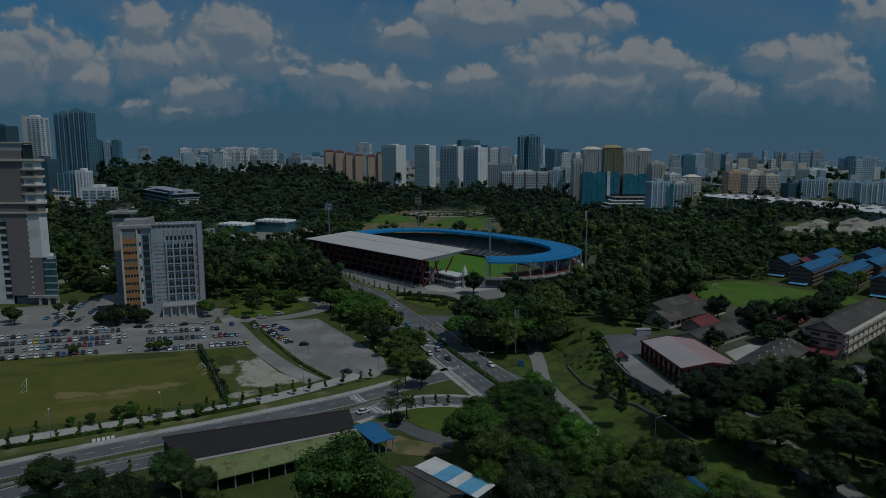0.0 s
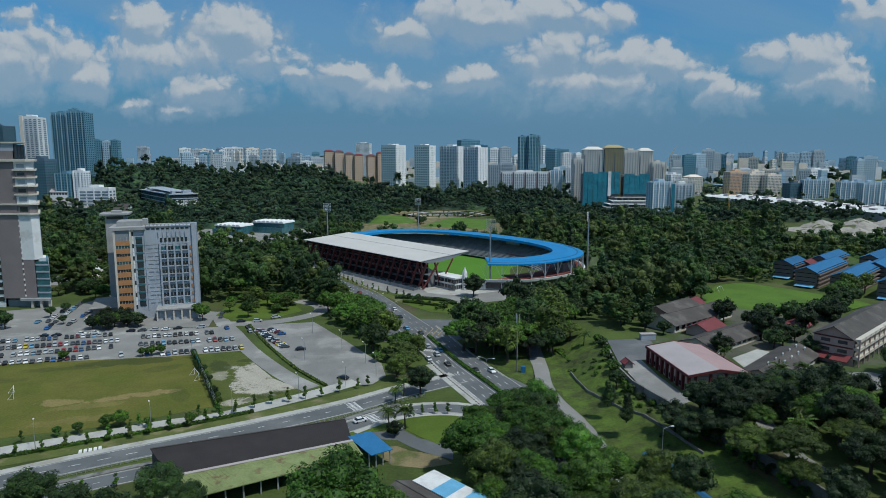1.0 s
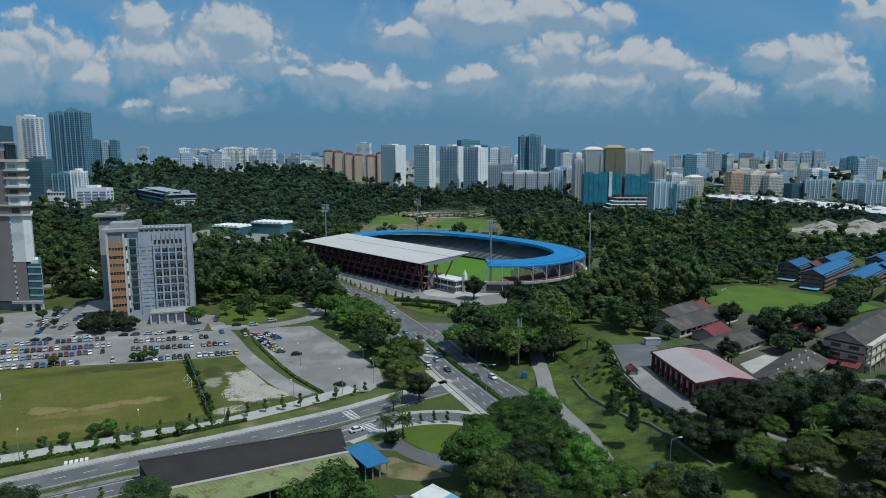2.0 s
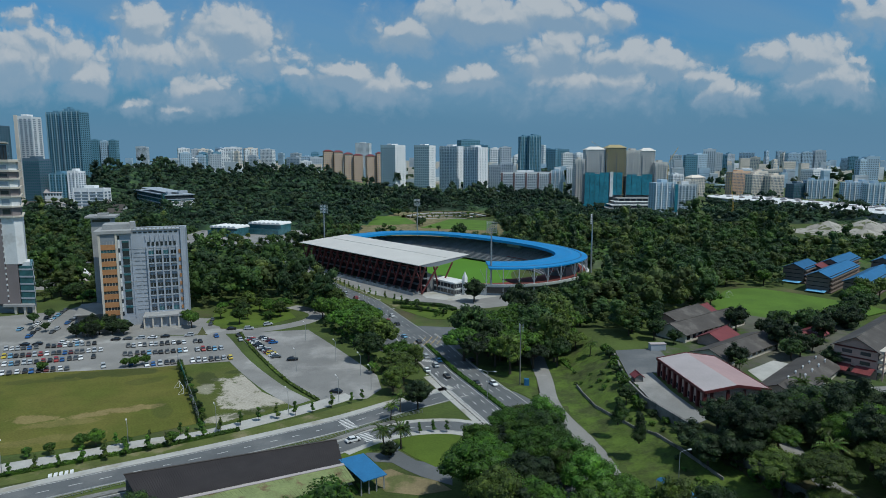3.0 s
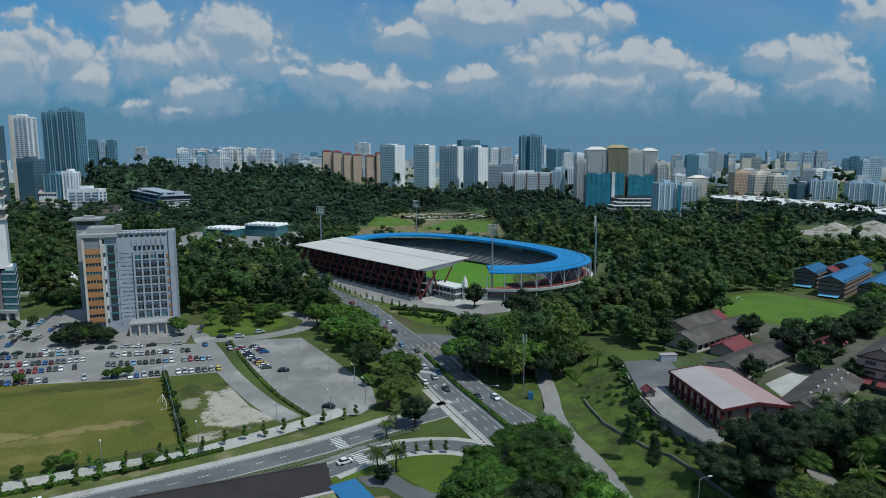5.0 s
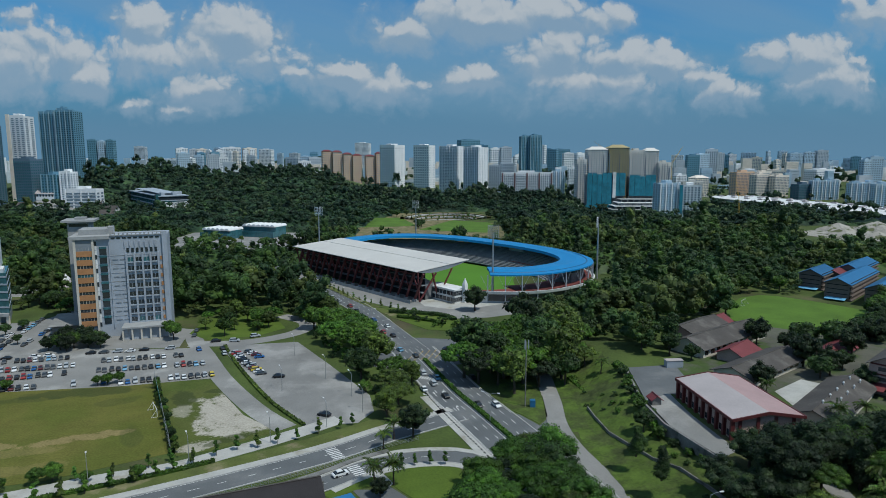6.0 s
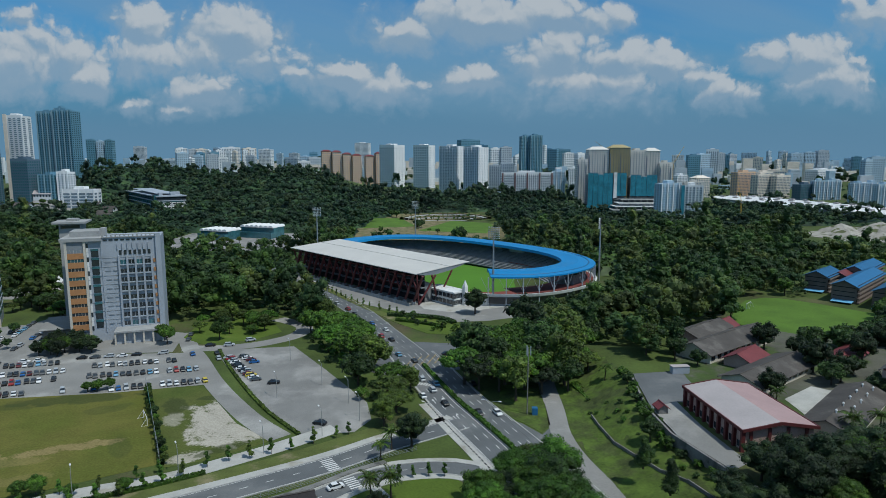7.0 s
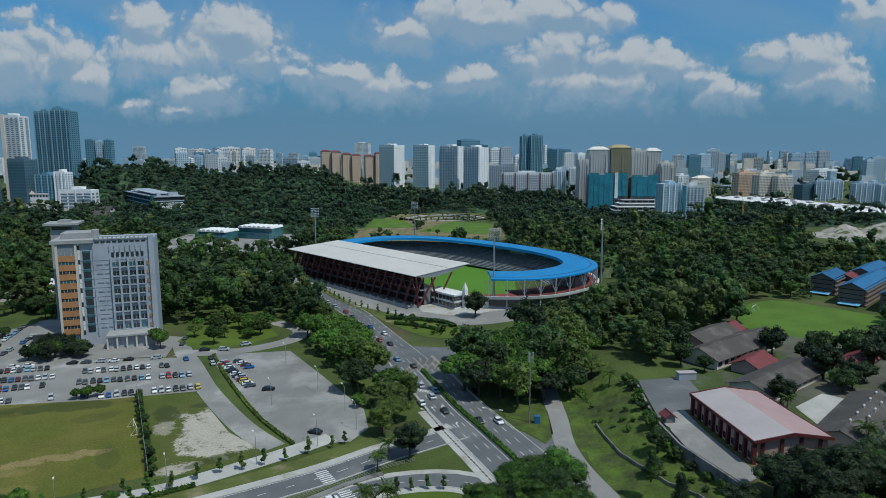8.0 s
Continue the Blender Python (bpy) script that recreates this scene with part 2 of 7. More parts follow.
M_GREYP = mat("grey_paint", (0.36, 0.39, 0.435), 0.75, 0.08, 0.12, 2.0, 0.06, stain=(0.31, 0.34, 0.38), stain_scale=0.1)
M_BLUEGREY = mat("blue_grey_cladding", (0.36, 0.40, 0.45), 0.6, 0.1, 0.12, 2.0, 0.05)
M_BROWN = mat("mauve_brown_cladding", (0.23, 0.195, 0.19), 0.7, 0.08, 0.12, 2.0, 0.05)
M_ORANGE = mat("orange_panel", (0.40, 0.20, 0.085), 0.7, 0.12, 0.3, 2.0, 0.05)
M_FLATS = mat("brown_beige_render", (0.17, 0.135, 0.115), 0.8, 0.15, 0.2, 2.0, 0.1)
M_PINK = mat("pink_beige_paint", (0.42, 0.30, 0.26), 0.8, 0.12, 0.2, 2.0, 0.1)
M_MAROON = mat("maroon_paint", (0.0975, 0.0228, 0.0228), 0.6, 0.15, 0.2, 2.0, 0.1)
M_REDSTEEL = mat("dark_red_steel", (0.13, 0.035, 0.036), 0.5, 0.2, 0.3, 2.0, 0.05)
M_REDROOF = mat("red_sheet_roof", (0.17, 0.040, 0.042), 0.6, 0.15, 0.3, 2.0, 0.1)
M_PINKROOF = mat("faded_pink_sheet_roof", (0.40, 0.27, 0.26), 0.6, 0.08, 0.12, 2.0, 0.05)
M_PALEROOF = mat("pale_grey_sheet_roof", (0.42, 0.37, 0.36), 0.55, 0.08, 0.12, 2.0, 0.05)
M_WHITEROOF = mat("white_metal_roof", (0.60, 0.57, 0.52), 0.5, 0.06, 0.06, 1.0, 0.03)
M_SOFFIT = mat("grey_soffit", (0.22, 0.24, 0.26), 0.6, 0.1, 0.1, 1.0, 0.03)
M_BLUEROOF = mat("bright_blue_metal_roof", (0.022, 0.215, 0.49), 0.45, 0.07, 0.05, 1.0, 0.03)
M_BLUEROOF2 = mat("blue_sheet_roof", (0.030, 0.128, 0.27), 0.5, 0.12, 0.3, 2.0, 0.05, per=0.25)
M_BLUEPALE = mat("pale_blue_sheet_roof", (0.17, 0.42, 0.64), 0.5, 0.12, 0.3, 2.0, 0.05)
M_DARKROOF = mat("dark_brown_sheet_roof", (0.036, 0.031, 0.031), 0.8, 0.15, 0.2, 3.0, 0.1)
M_SLATE = mat("grey_brown_tiled_roof", (0.082, 0.073, 0.066), 0.85, 0.2, 0.15, 2.0, 0.2, stain=(0.11, 0.10, 0.09), stain_scale=0.15)
M_MOSSROOF = mat("mossy_corrugated_roof", (0.20, 0.235, 0.095), 0.85, 0.2, 0.2, 2.0, 0.2, stain=(0.15, 0.10, 0.055), stain_scale=0.22)
# near-black: shade as a colour under the stand and in stalls, also dark trim
M_DARK = mat("painted_shade_and_dark_trim", (0.025, 0.026, 0.028), 0.9, 0.2, 0.3, 2.0, 0.0)
M_STAND = mat("dark_grey_seating", (0.19, 0.195, 0.20), 0.85, 0.2, 0.2, 2.0, 0.1)
M_TRACK = mat("red_running_track", (0.20, 0.055, 0.045), 0.9, 0.1, 0.1, 2.0, 0.1)
M_GALV = mat("galvanised_steel", (0.42, 0.43, 0.44), 0.45, 0.1, 1.0, 6.0, 0.05, metal=0.6)
M_WIN = glass_mat("dark_window_glass", (0.030, 0.038, 0.046))
# paler than M_WIN: distance haze is mixed into this glass colour
M_HAZEWIN = glass_mat("haze_paled_glass", (0.20, 0.25, 0.295), 0.25)
M_DIRT = mat("trodden_school_ground", (0.10, 0.098, 0.075), 0.95, 0.2, 0.1, 1.5, 0.3, stain=(0.055, 0.085, 0.02), stain_scale=0.06, stain_at=(0.45, 0.6))
M_TEAL = glass_mat("teal_glass", (0.045, 0.13, 0.15), 0.2)
M_NET = mat("teal_safety_netting", (0.035, 0.20, 0.27), 0.8, 0.25, 0.15, 1.0, 0.2)
M_BARK = mat("bark", (0.075, 0.058, 0.042), 0.9, 0.25, 1.0, 6.0, 0.4)
M_BLACK = mat("tyre_rubber", (0.018, 0.018, 0.019), 0.85, 0.1, 1.0, 6.0, 0.0)
M_LEAF = [leaf_mat("leaves_green", (0.052, 0.105, 0.014)), leaf_mat("leaves_deep", (0.034, 0.066, 0.018)), leaf_mat("leaves_olive", (0.062, 0.094, 0.018)),
          leaf_mat("leaves_fresh", (0.052, 0.118, 0.015)), leaf_mat("leaves_silver", (0.1411, 0.1795, 0.1140)), leaf_mat("leaves_dark", (0.021, 0.037, 0.014))]
M_WOODS = [leaf_mat("woodland_leaves_deep", (0.040, 0.074, 0.027), per=0.1, trans=0.38, lo=0.75, hi=1.3, tuft=0.13), leaf_mat("woodland_leaves_green", (0.062, 0.112, 0.031), per=0.1, trans=0.38, lo=0.75, hi=1.3, tuft=0.13), leaf_mat("woodland_leaves_olive", (0.090, 0.122, 0.038), per=0.1, trans=0.38, lo=0.75, hi=1.3, tuft=0.13)]
# far greens pushed towards blue-grey: distance haze put into the leaf colour
M_HAZEWOODS = [leaf_mat("hazed_hill_leaves_deep", (0.033, 0.064, 0.040), per=0.1, trans=0.38, lo=0.8, hi=1.25, tuft=0.08, stand_scale=0.02), leaf_mat("hazed_hill_leaves_green", (0.045, 0.086, 0.045), per=0.1, trans=0.38, lo=0.8, hi=1.25, tuft=0.08, stand_scale=0.02), leaf_mat("hazed_hill_leaves_olive", (0.060, 0.092, 0.048), per=0.1, trans=0.38, lo=0.8, hi=1.25, tuft=0.08, stand_scale=0.02)]


# ---- builders ----
class MB:
    """Collects boxes, prisms, tubes and patches for one mesh."""

    def __init__(self):
        self.v, self.f = [], []

    def add(self, verts, faces):
        n = len(self.v)
        self.v += [tuple(p) for p in verts]
        self.f += [tuple(i + n for i in f) for f in faces]
        return self

    def box(self, x0, y0, z0, x1, y1, z1):
        return self.add([(x0, y0, z0), (x1, y0, z0), (x1, y1, z0), (x0, y1, z0), (x0, y0, z1), (x1, y0, z1), (x1, y1, z1), (x0, y1, z1)],
                        [(0, 3, 2, 1), (4, 5, 6, 7), (0, 1, 5, 4), (1, 2, 6, 5), (2, 3, 7, 6), (3, 0, 4, 7)])

    def prism(self, pts, z0, z1, zs=None):
        n = len(pts)
        area = sum(pts[i][0] * pts[(i + 1) % n][1] - pts[(i + 1) % n][0] * pts[i][1] for i in range(n))
        if area < 0:
            pts = pts[::-1]
        return self.add([(x, y, z0) for x, y in pts] + [(x, y, z1) for x, y in pts],
                        [tuple(range(n, 2 * n)), tuple(range(n - 1, -1, -1))] + [(i, (i + 1) % n, n + (i + 1) % n, n + i) for i in range(n)])

    def tube(self, a, b, r0, r1=None, n=6):
        r1 = r0 if r1 is None else r1
        a, b = Vector(a), Vector(b)
        q = (b - a).to_track_quat("Z", "Y")
        ring = [(math.cos(2 * math.pi * i / n), math.sin(2 * math.pi * i / n)) for i in range(n)]
        vs = [a + q @ Vector((c * r0, s * r0, 0)) for c, s in ring] + [b + q @ Vector((c * r1, s * r1, 0)) for c, s in ring]
        return self.add(vs, [(i, (i + 1) % n, n + (i + 1) % n, n + i) for i in range(n)] + [tuple(range(n - 1, -1, -1)), tuple(range(n, 2 * n))])

    def beam(self, a, b, w, h):
        """A rectangular bar from a to b."""
        a, b = Vector(a), Vector(b)
        d = (b - a).normalized()
        side = d.cross(Vector((0, 0, 1)))
        side = Vector((1, 0, 0)) if side.length < 1e-4 else side.normalized()
        up = side.cross(d)
        c = [(-w / 2, -h / 2), (w / 2, -h / 2), (w / 2, h / 2), (-w / 2, h / 2)]
        return self.add([p + side * x + up * y for p in (a, b) for x, y in c],
                        [(0, 1, 2, 3), (7, 6, 5, 4), (0, 4, 5, 1), (1, 5, 6, 2), (2, 6, 7, 3), (3, 7, 4, 0)])

    def slab(self, quad, t):
        """A sheet of thickness t below four corners given anticlockwise from above."""
        n = len(quad)
        return self.add(list(quad) + [(x, y, z - t) for x, y, z in quad],
                        [tuple(range(n)), tuple(range(2 * n - 1, n - 1, -1))] + [(i, n + i, n + (i + 1) % n, (i + 1) % n) for i in range(n)])

    def mesh(self, name, material):
        me = bpy.data.meshes.new(name)
        me.from_pydata(self.v, [], self.f)
        me.materials.append(material)
        return me


def part(name, mb, material, parent, label="", at=None):
    """One mesh object under a thing or a part."""
    ob = new(name, mb if isinstance(mb, bpy.types.Mesh) else mb.mesh(name, material))
    ob.parent = parent
    if at is not None:
        ob.matrix_basis = at
    return tagged(ob, label)


def thing(name, label, category, at=None, group="", kind=""):
    ob = new(name)
    ob.empty_display_size = 0.5
    if at is not None:
        ob.matrix_basis = at
    return tagged(ob, label, category, group, kind)


def solid(name, mb, material, label, category, kind="", group="", at=None):
    """A thing of a single mesh."""
    ob = new(name, mb.mesh(name, material))
    if at is not None:
        ob.matrix_basis = at
    return tagged(ob, label, category, group, kind)


def rot(p, deg, o=(0, 0)):
    c, s = math.cos(radians(deg)), math.sin(radians(deg))
    return o[0] + c * p[0] - s * p[1], o[1] + s * p[0] + c * p[1]


def smooth(a, b, x):
    t = np.clip((x - a) / (b - a), 0, 1)
    return t * t * (3 - 2 * t)


def curve_points(pts, step=4.0):
    """A smooth line through plan points (Catmull-Rom)."""
    p = [pts[0], *pts, pts[-1]]
    out = []
    for i in range(1, len(p) - 2):
        a, b, c, d = (np.array(q, float) for q in p[i - 1:i + 3])
        n = max(2, int(np.linalg.norm(c - b) / step))
        for k in range(n):
            t = k / n
            out.append(0.5 * (2 * b + (c - a) * t + (2 * a - 5 * b + 4 * c - d) * t * t + (3 * b - a - 3 * c + d) * t ** 3))
    out.append(np.array(pts[-1], float))
    return out


def ribbon(mb, pts, left, right, z0, z1, step=4.0):
    """A strip along a line, from left to right metres off it, with flanks."""
    c = curve_points(pts, step)
    rows = []
    for i, q in enumerate(c):
        d = c[min(i + 1, len(c) - 1)] - c[max(i - 1, 0)]
        n = np.array([d[1], -d[0]]) / (np.linalg.norm(d) + 1e-9)
        a, b = q + n * left, q + n * right
        rows.append([(*a, z0), (*a, z1), (*b, z1), (*b, z0)])
    n = len(mb.v)
    mb.v += [tuple(v) for r in rows for v in r]
    for i in range(len(rows) - 1):
        for k in range(3):
            a = n + 4 * i + k
            mb.f.append((a, a + 4, a + 5, a + 1))
    return mb


def dashes(mb, pts, off, length, gap, width, z):
    """Painted dashes along a line."""
    c = curve_points(pts, 1.0)
    run, on = 0.0, None
    for i in range(len(c) - 1):
        d = c[i + 1] - c[i]
        w = np.linalg.norm(d)
        if run % (length + gap) < length and gap >= 0:
            n = np.array([d[1], -d[0]]) / (w + 1e-9)
            a, b = c[i] + n * off, c[i + 1] + n * off
            h = n * width / 2
            mb.add([(*(a - h), z), (*(a + h), z), (*(b + h), z), (*(b - h), z)], [(0, 1, 2, 3)])
        run += w
    return mb


def blob(cx, cy, rx, ry, deg, seed, rough=0.25, n=40):
    """An irregular outline."""
    r = random.Random(seed)
    ph = [r.uniform(0, 6.3) for _ in range(5)]
    pts = []
    for i in range(n):
        a = 2 * math.pi * i / n
        k = 1 + rough * sum(math.sin((j + 2) * a + ph[j]) / (j + 1.5) for j in range(5))
        pts.append(rot((rx * k * math.cos(a), ry * k * math.sin(a)), deg, (cx, cy)))
    return pts


def inside(p, poly):
    x, y = p
    hit = False
    for i in range(len(poly)):
        (x0, y0), (x1, y1) = poly[i], poly[i - 1]
        if (y0 > y) != (y1 > y) and x < (x1 - x0) * (y - y0) / (y1 - y0) + x0:
            hit = not hit
    return hit


def near_line(p, line, far):
    p = np.array(p)
    for a, b in zip(line, line[1:]):
        a, b = np.array(a, float), np.array(b, float)
        t = np.clip((p - a) @ (b - a) / ((b - a) @ (b - a)), 0, 1)
        if np.linalg.norm(p - a - t * (b - a)) < far:
            return True
    return False


# ---- ground ----
WALL_LINE = [(66, 254), (62, 222), (63, 205), (69, 186), (76, 165), (84, 140), (92, 110)]


def wall_x(y):
    ys, xs = [p[1] for p in WALL_LINE[::-1]], [p[0] for p in WALL_LINE[::-1]]
    return np.interp(y, ys, xs)


def height(x, y):
    """The lie of the land: flat town, a wooded hill behind, the raised school grounds."""
    x, y = np.asarray(x, float), np.asarray(y, float)
    hill = smooth(800, 1150, y) * (1 - smooth(1350, 1900, y)) * (35 * smooth(-95, -240, x) + 22 * np.exp(-((x + 560) / 120) ** 2) + 6 * np.sin(x / 60.0)) * smooth(-660, -560, x) * (1 - 0.97 * np.exp(-((x + 450) / 85) ** 2 - ((y - 975) / 115) ** 2))
    step = 282 - 14 * smooth(125, 140, x)
    fade = 1 - 0.6 * smooth(0, 26, y - step) - 0.4 * smooth(420, 480, y)
    bank = 4.0 + 2.6 * smooth(206, 236, y)
    school = (bank * smooth(44, wall_x(y) - 1.5, x) + (7.0 - bank) * smooth(wall_x(y) - 1.0, wall_x(y) + 2.0, x)) * fade * smooth(90, 130, y)
    return np.maximum(hill, 0) + school


def build_ground():
    xs = np.unique(np.concatenate([np.arange(-5000, -1200, 400), np.arange(-1200, -280, 40), np.arange(-280, 300, 3.0), np.arange(300, 1200, 40), np.arange(1200, 5001, 400)]))
    ys = np.unique(np.concatenate([np.arange(-1500, 80, 100), np.arange(80, 480, 4.0), np.arange(480, 2000, 30), np.arange(2000, 5001, 300)]))
    X, Y = np.meshgrid(xs, ys)
    Z = height(X, Y)
    v = np.stack([X, Y, Z], -1).reshape(-1, 3)
    n, m = len(xs), len(ys)
    i = (np.arange(m - 1)[:, None] * n + np.arange(n - 1)[None]).ravel()
    f = np.stack([i, i + 1, i + n + 1, i + n], -1)
    me = bpy.data.meshes.new("ground")
    me.from_pydata(v.tolist(), [], f.tolist())
    me.materials.append(M_GROUND)
    me.polygons.foreach_set("use_smooth", [True] * len(me.polygons))
    tagged(new("ground", me), "rough grass and earth under the town and woods", "ground", kind="structure")


build_ground()


def patch(name, pts, z, material, label, category="pavement"):
    return solid(name, MB().prism(pts, z - 0.4, z), material, label, category, "structure")


# roads
MAIN = [(46, 145), (33, 180), (22, 209), (13, 231), (5.5, 249), (-5.5, 281), (-12, 299)]
UPPER = [(-12, 299), (-27, 334), (-42, 369), (-57, 397), (-71, 423), (-96, 463), (-130, 512), (-175, 575)]
LOWER = [(-150, 126), (-112, 153), (-90, 166.5), (-62, 182), (-31, 201), (-14, 214.5), (-3, 222), (7, 229)]
SLIP = [(-130, 120), (-100, 145), (-78, 158), (-50, 172), (-29, 186), (-20, 194.5), (-10, 199.5), (0, 201), (8, 199.5), (18, 193)]
SERVICE = [(-14, 372), (-30, 384), (-48, 402), (-72, 441), (-101, 473), (-140, 525)]
MID = [(-118, 330), (-108, 309), (-97, 291), (-80, 262), (-60, 234), (-46, 219)]
solid("main_road", ribbon(MB(), MAIN, -9.6, 9.4, -0.3, 0.06), M_ASPHALT, "grey asphalt dual carriageway with worn white lane lines", "road", "structure")
solid("upper_road", ribbon(MB(), UPPER, -6.4, 6.0, -0.3, 0.054), M_ASPHALT, "grey asphalt road leading past the stadium", "road", "structure")
solid("lower_road", ribbon(MB(), LOWER, -4.3, 3.8, -0.3, 0.05), M_ASPHALT, "grey asphalt two-lane road beside the playing field", "road", "structure")
solid("slip_road", ribbon(MB(), SLIP, -3.2, 3.2, -0.3, 0.045), M_ASPHALT, "grey asphalt slip road curving towards the main road", "road", "structure")
solid("service_road", ribbon(MB(), SERVICE, -5.0, 5.0, -0.3, 0.05), M_PARK, "pale paved service road along the stadium front", "road", "structure")
solid("car_park_road", ribbon(MB(), MID, -3.6, 3.6, -0.3, 0.062), M_PARK, "pale concrete access road between the car parks", "road", "structure")
solid("island_road", ribbon(MB(), [(-109, 306), (-92, 307), (-78, 313), (-66, 326), (-66, 342), (-82, 356)], -4.0, 4.0, -0.3, 0.058), M_PARK, "pale curving drive round the tree island", "road", "structure")
solid("junction", MB().prism([(-26, 276), (-13, 268), (10, 280), (22, 300), (16, 312), (0, 314), (-14, 316), (-24, 300)], -0.3, 0.066), M_ASPHALT, "asphalt road junction with worn yellow box markings", "road", "structure")
solid("side_road", ribbon(MB(), [(10, 302), (28, 308), (48, 320), (60, 345), (62, 375)], -5, 5, -0.3, 0.062), M_ASPHALT, "shaded asphalt side road under the trees", "road", "structure")
solid("school_lane", ribbon(MB(), [(40, 290), (38.4, 262), (37.6, 240), (36.2, 222), (37.6, 207), (41, 193), (43, 181.5), (48, 165), (58, 146), (72, 120)], -3.0, 3.0, -0.3, 0.1), M_PARK, "pale worn concrete lane running down the slope", "road", "structure")
patch("lane_mouth", [(21, 232), (27, 216), (32, 204), (37.5, 203), (38.6, 216), (38.4, 226), (34.2, 227), (30.5, 221), (25.5, 229)], 0.09, M_ASPHALT, "asphalt mouth where the lane meets the main road", "road")
# black and white painted kerb stones
stones = MB()
c = curve_points([(-9.6, 260), (2, 229), (11, 207), (20, 184)], 0.9)
for i in range(0, len(c) - 1, 2):
    stones.beam((*c[i], 0.14), (*c[i + 1], 0.14), 0.42, 0.2)
solid("kerb_stones", stones, M_BLACK, "black painted stones of the striped kerb", "kerb", "stuff")
kerbs = [("main_road", MAIN, -9.9, -9.5), ("main_road", MAIN, 9.3, 9.7), ("lower_road", LOWER, -4.6, -4.25), ("lower_road", LOWER, 3.75, 4.1),
         ("slip_road", SLIP, -3.5, -3.15), ("slip_road", SLIP, 3.15, 3.5), ("upper_road", UPPER, -6.7, -6.35), ("upper_road", UPPER, 5.95, 6.3)]
for n, line, a, b in kerbs:
    solid("kerb", ribbon(MB(), line, a, b, -0.1, 0.2), M_KERB, "pale concrete kerb along the road edge", "kerb", "structure")
solid("sidewalk", ribbon(MB(), LOWER, -7.2, -4.6, -0.2, 0.16), M_PATH, "pale concrete sidewalk along the lower road", "pavement", "structure")
solid("sidewalk", ribbon(MB(), MAIN[1:5], -13.2, -9.9, -0.2, 0.16), M_PATH, "pale concrete sidewalk along the main road", "pavement", "structure")
solid("sidewalk", ribbon(MB(), SLIP[4:], -5.4, -3.5, -0.2, 0.15), M_PATH, "pale paved sidewalk along the slip road", "pavement", "structure")
solid("sidewalk", ribbon(MB(), SLIP[4:], 3.5, 5.6, -0.2, 0.15), M_PATH, "pale paved sidewalk along the slip road", "pavement", "structure")
WPATH = [(-150, 156), (-121, 171), (-100, 181), (-86, 188), (-71, 194), (-62, 200), (-45.5, 212.5), (-31, 225.5)]
solid("promenade", ribbon(MB(), WPATH, -3.2, 3.0, -0.2, 0.12), M_PATH, "broad pale paved promenade lined with saplings", "pavement", "structure")
solid("verge", ribbon(MB(), [(-150, 149), (-118, 164.5), (-97, 174.5), (-68, 189), (-41, 206), (-18, 224)], -3.0, 3.0, -0.2, 0.09), M_VERGE, "dry yellow-green grass verge", "lawn", "structure")

# road paint
paint = MB()
for off in (-6.4, -3.4):
    dashes(paint, MAIN, off, 3.0, 5.0, 0.22, 0.075)
for off in (3.6, 6.4):
    dashes(paint, MAIN, off, 3.0, 5.0, 0.22, 0.075)
for off in (-9.2, 9.0, -1.5, 1.5):
    dashes(paint, MAIN, off, 900, 1, 0.18, 0.075)
dashes(paint, UPPER, -3.0, 3.0, 5.0, 0.2, 0.066), dashes(paint, UPPER, 0.0, 3.0, 5.0, 0.2, 0.066), dashes(paint, UPPER, 3.0, 3.0, 5.0, 0.2, 0.066)
dashes(paint, LOWER, -0.3, 2.5, 4.5, 0.2, 0.062), dashes(paint, LOWER, -4.0, 900, 1, 0.15, 0.062), dashes(paint, LOWER, 3.5, 900, 1, 0.15, 0.062)
dashes(paint, SLIP, 0.0, 2.0, 4.0, 0.15, 0.057)
solid("lane_lines", paint, M_PAINT, "worn white painted lane lines on the asphalt", "road marking", "stuff")
stripes = MB()


def crossing(x, y, deg, n, length, z):
    for i in range(n):
        a = [rot(((i - n / 2) * 1.0 + dx, dy), deg, (x, y)) for dx, dy in ((0, -length / 2), (0.5, -length / 2), (0.5, length / 2), (0, length / 2))]
        stripes.add([(*p, z) for p in a], [(0, 1, 2, 3)])


def arrow(x, y, deg, bend=0.0):
    """A painted lane arrow."""
    for q in ([(-0.12, -2.2), (0.12, -2.2), (0.12, 0.6), (-0.12, 0.6)], [(-0.55 + bend, 0.6), (0.55 + bend, 0.6), (bend * 2.2, 2.0), (bend * 2.2 - 0.02, 2.0)]):
        stripes.add([(*rot(p, deg, (x, y)), 0.078) for p in q], [(0, 1, 2, 3)])


for k in range(3):
    for dy in (0, 14):
        px, py = rot((-8 + k * 3.0, -dy), 19, (3.0, 248.5))
        arrow(px, py, 19, (-0.35, 0, 0.35)[k])
crossing(-28.5, 202.5, 122, 8, 3.4, 0.064)
crossing(-21.5, 193.5, 122, 6, 3.2, 0.059)
crossing(-9, 264, -19 + 180, 16, 2.4, 0.08)
solid("pedestrian_crossings", stripes, M_PAINT, "white zebra stripes painted across the roads", "road marking", "stuff")
box = MB()
for i in range(6):
    a = rot((-9 + i * 3.2, -6), 25, (-8, 290))
    b = rot((-9 + i * 3.2 + 9, 5), 25, (-8, 290))
    d = 0.10
    box.add([(a[0] - d, a[1], 0.075), (a[0] + d, a[1], 0.075), (b[0] + d, b[1], 0.075), (b[0] - d, b[1], 0.075)], [(0, 1, 2, 3)])
solid("box_marking", box, M_YELLOW, "faded yellow hatched box painted on the junction", "road marking", "stuff")

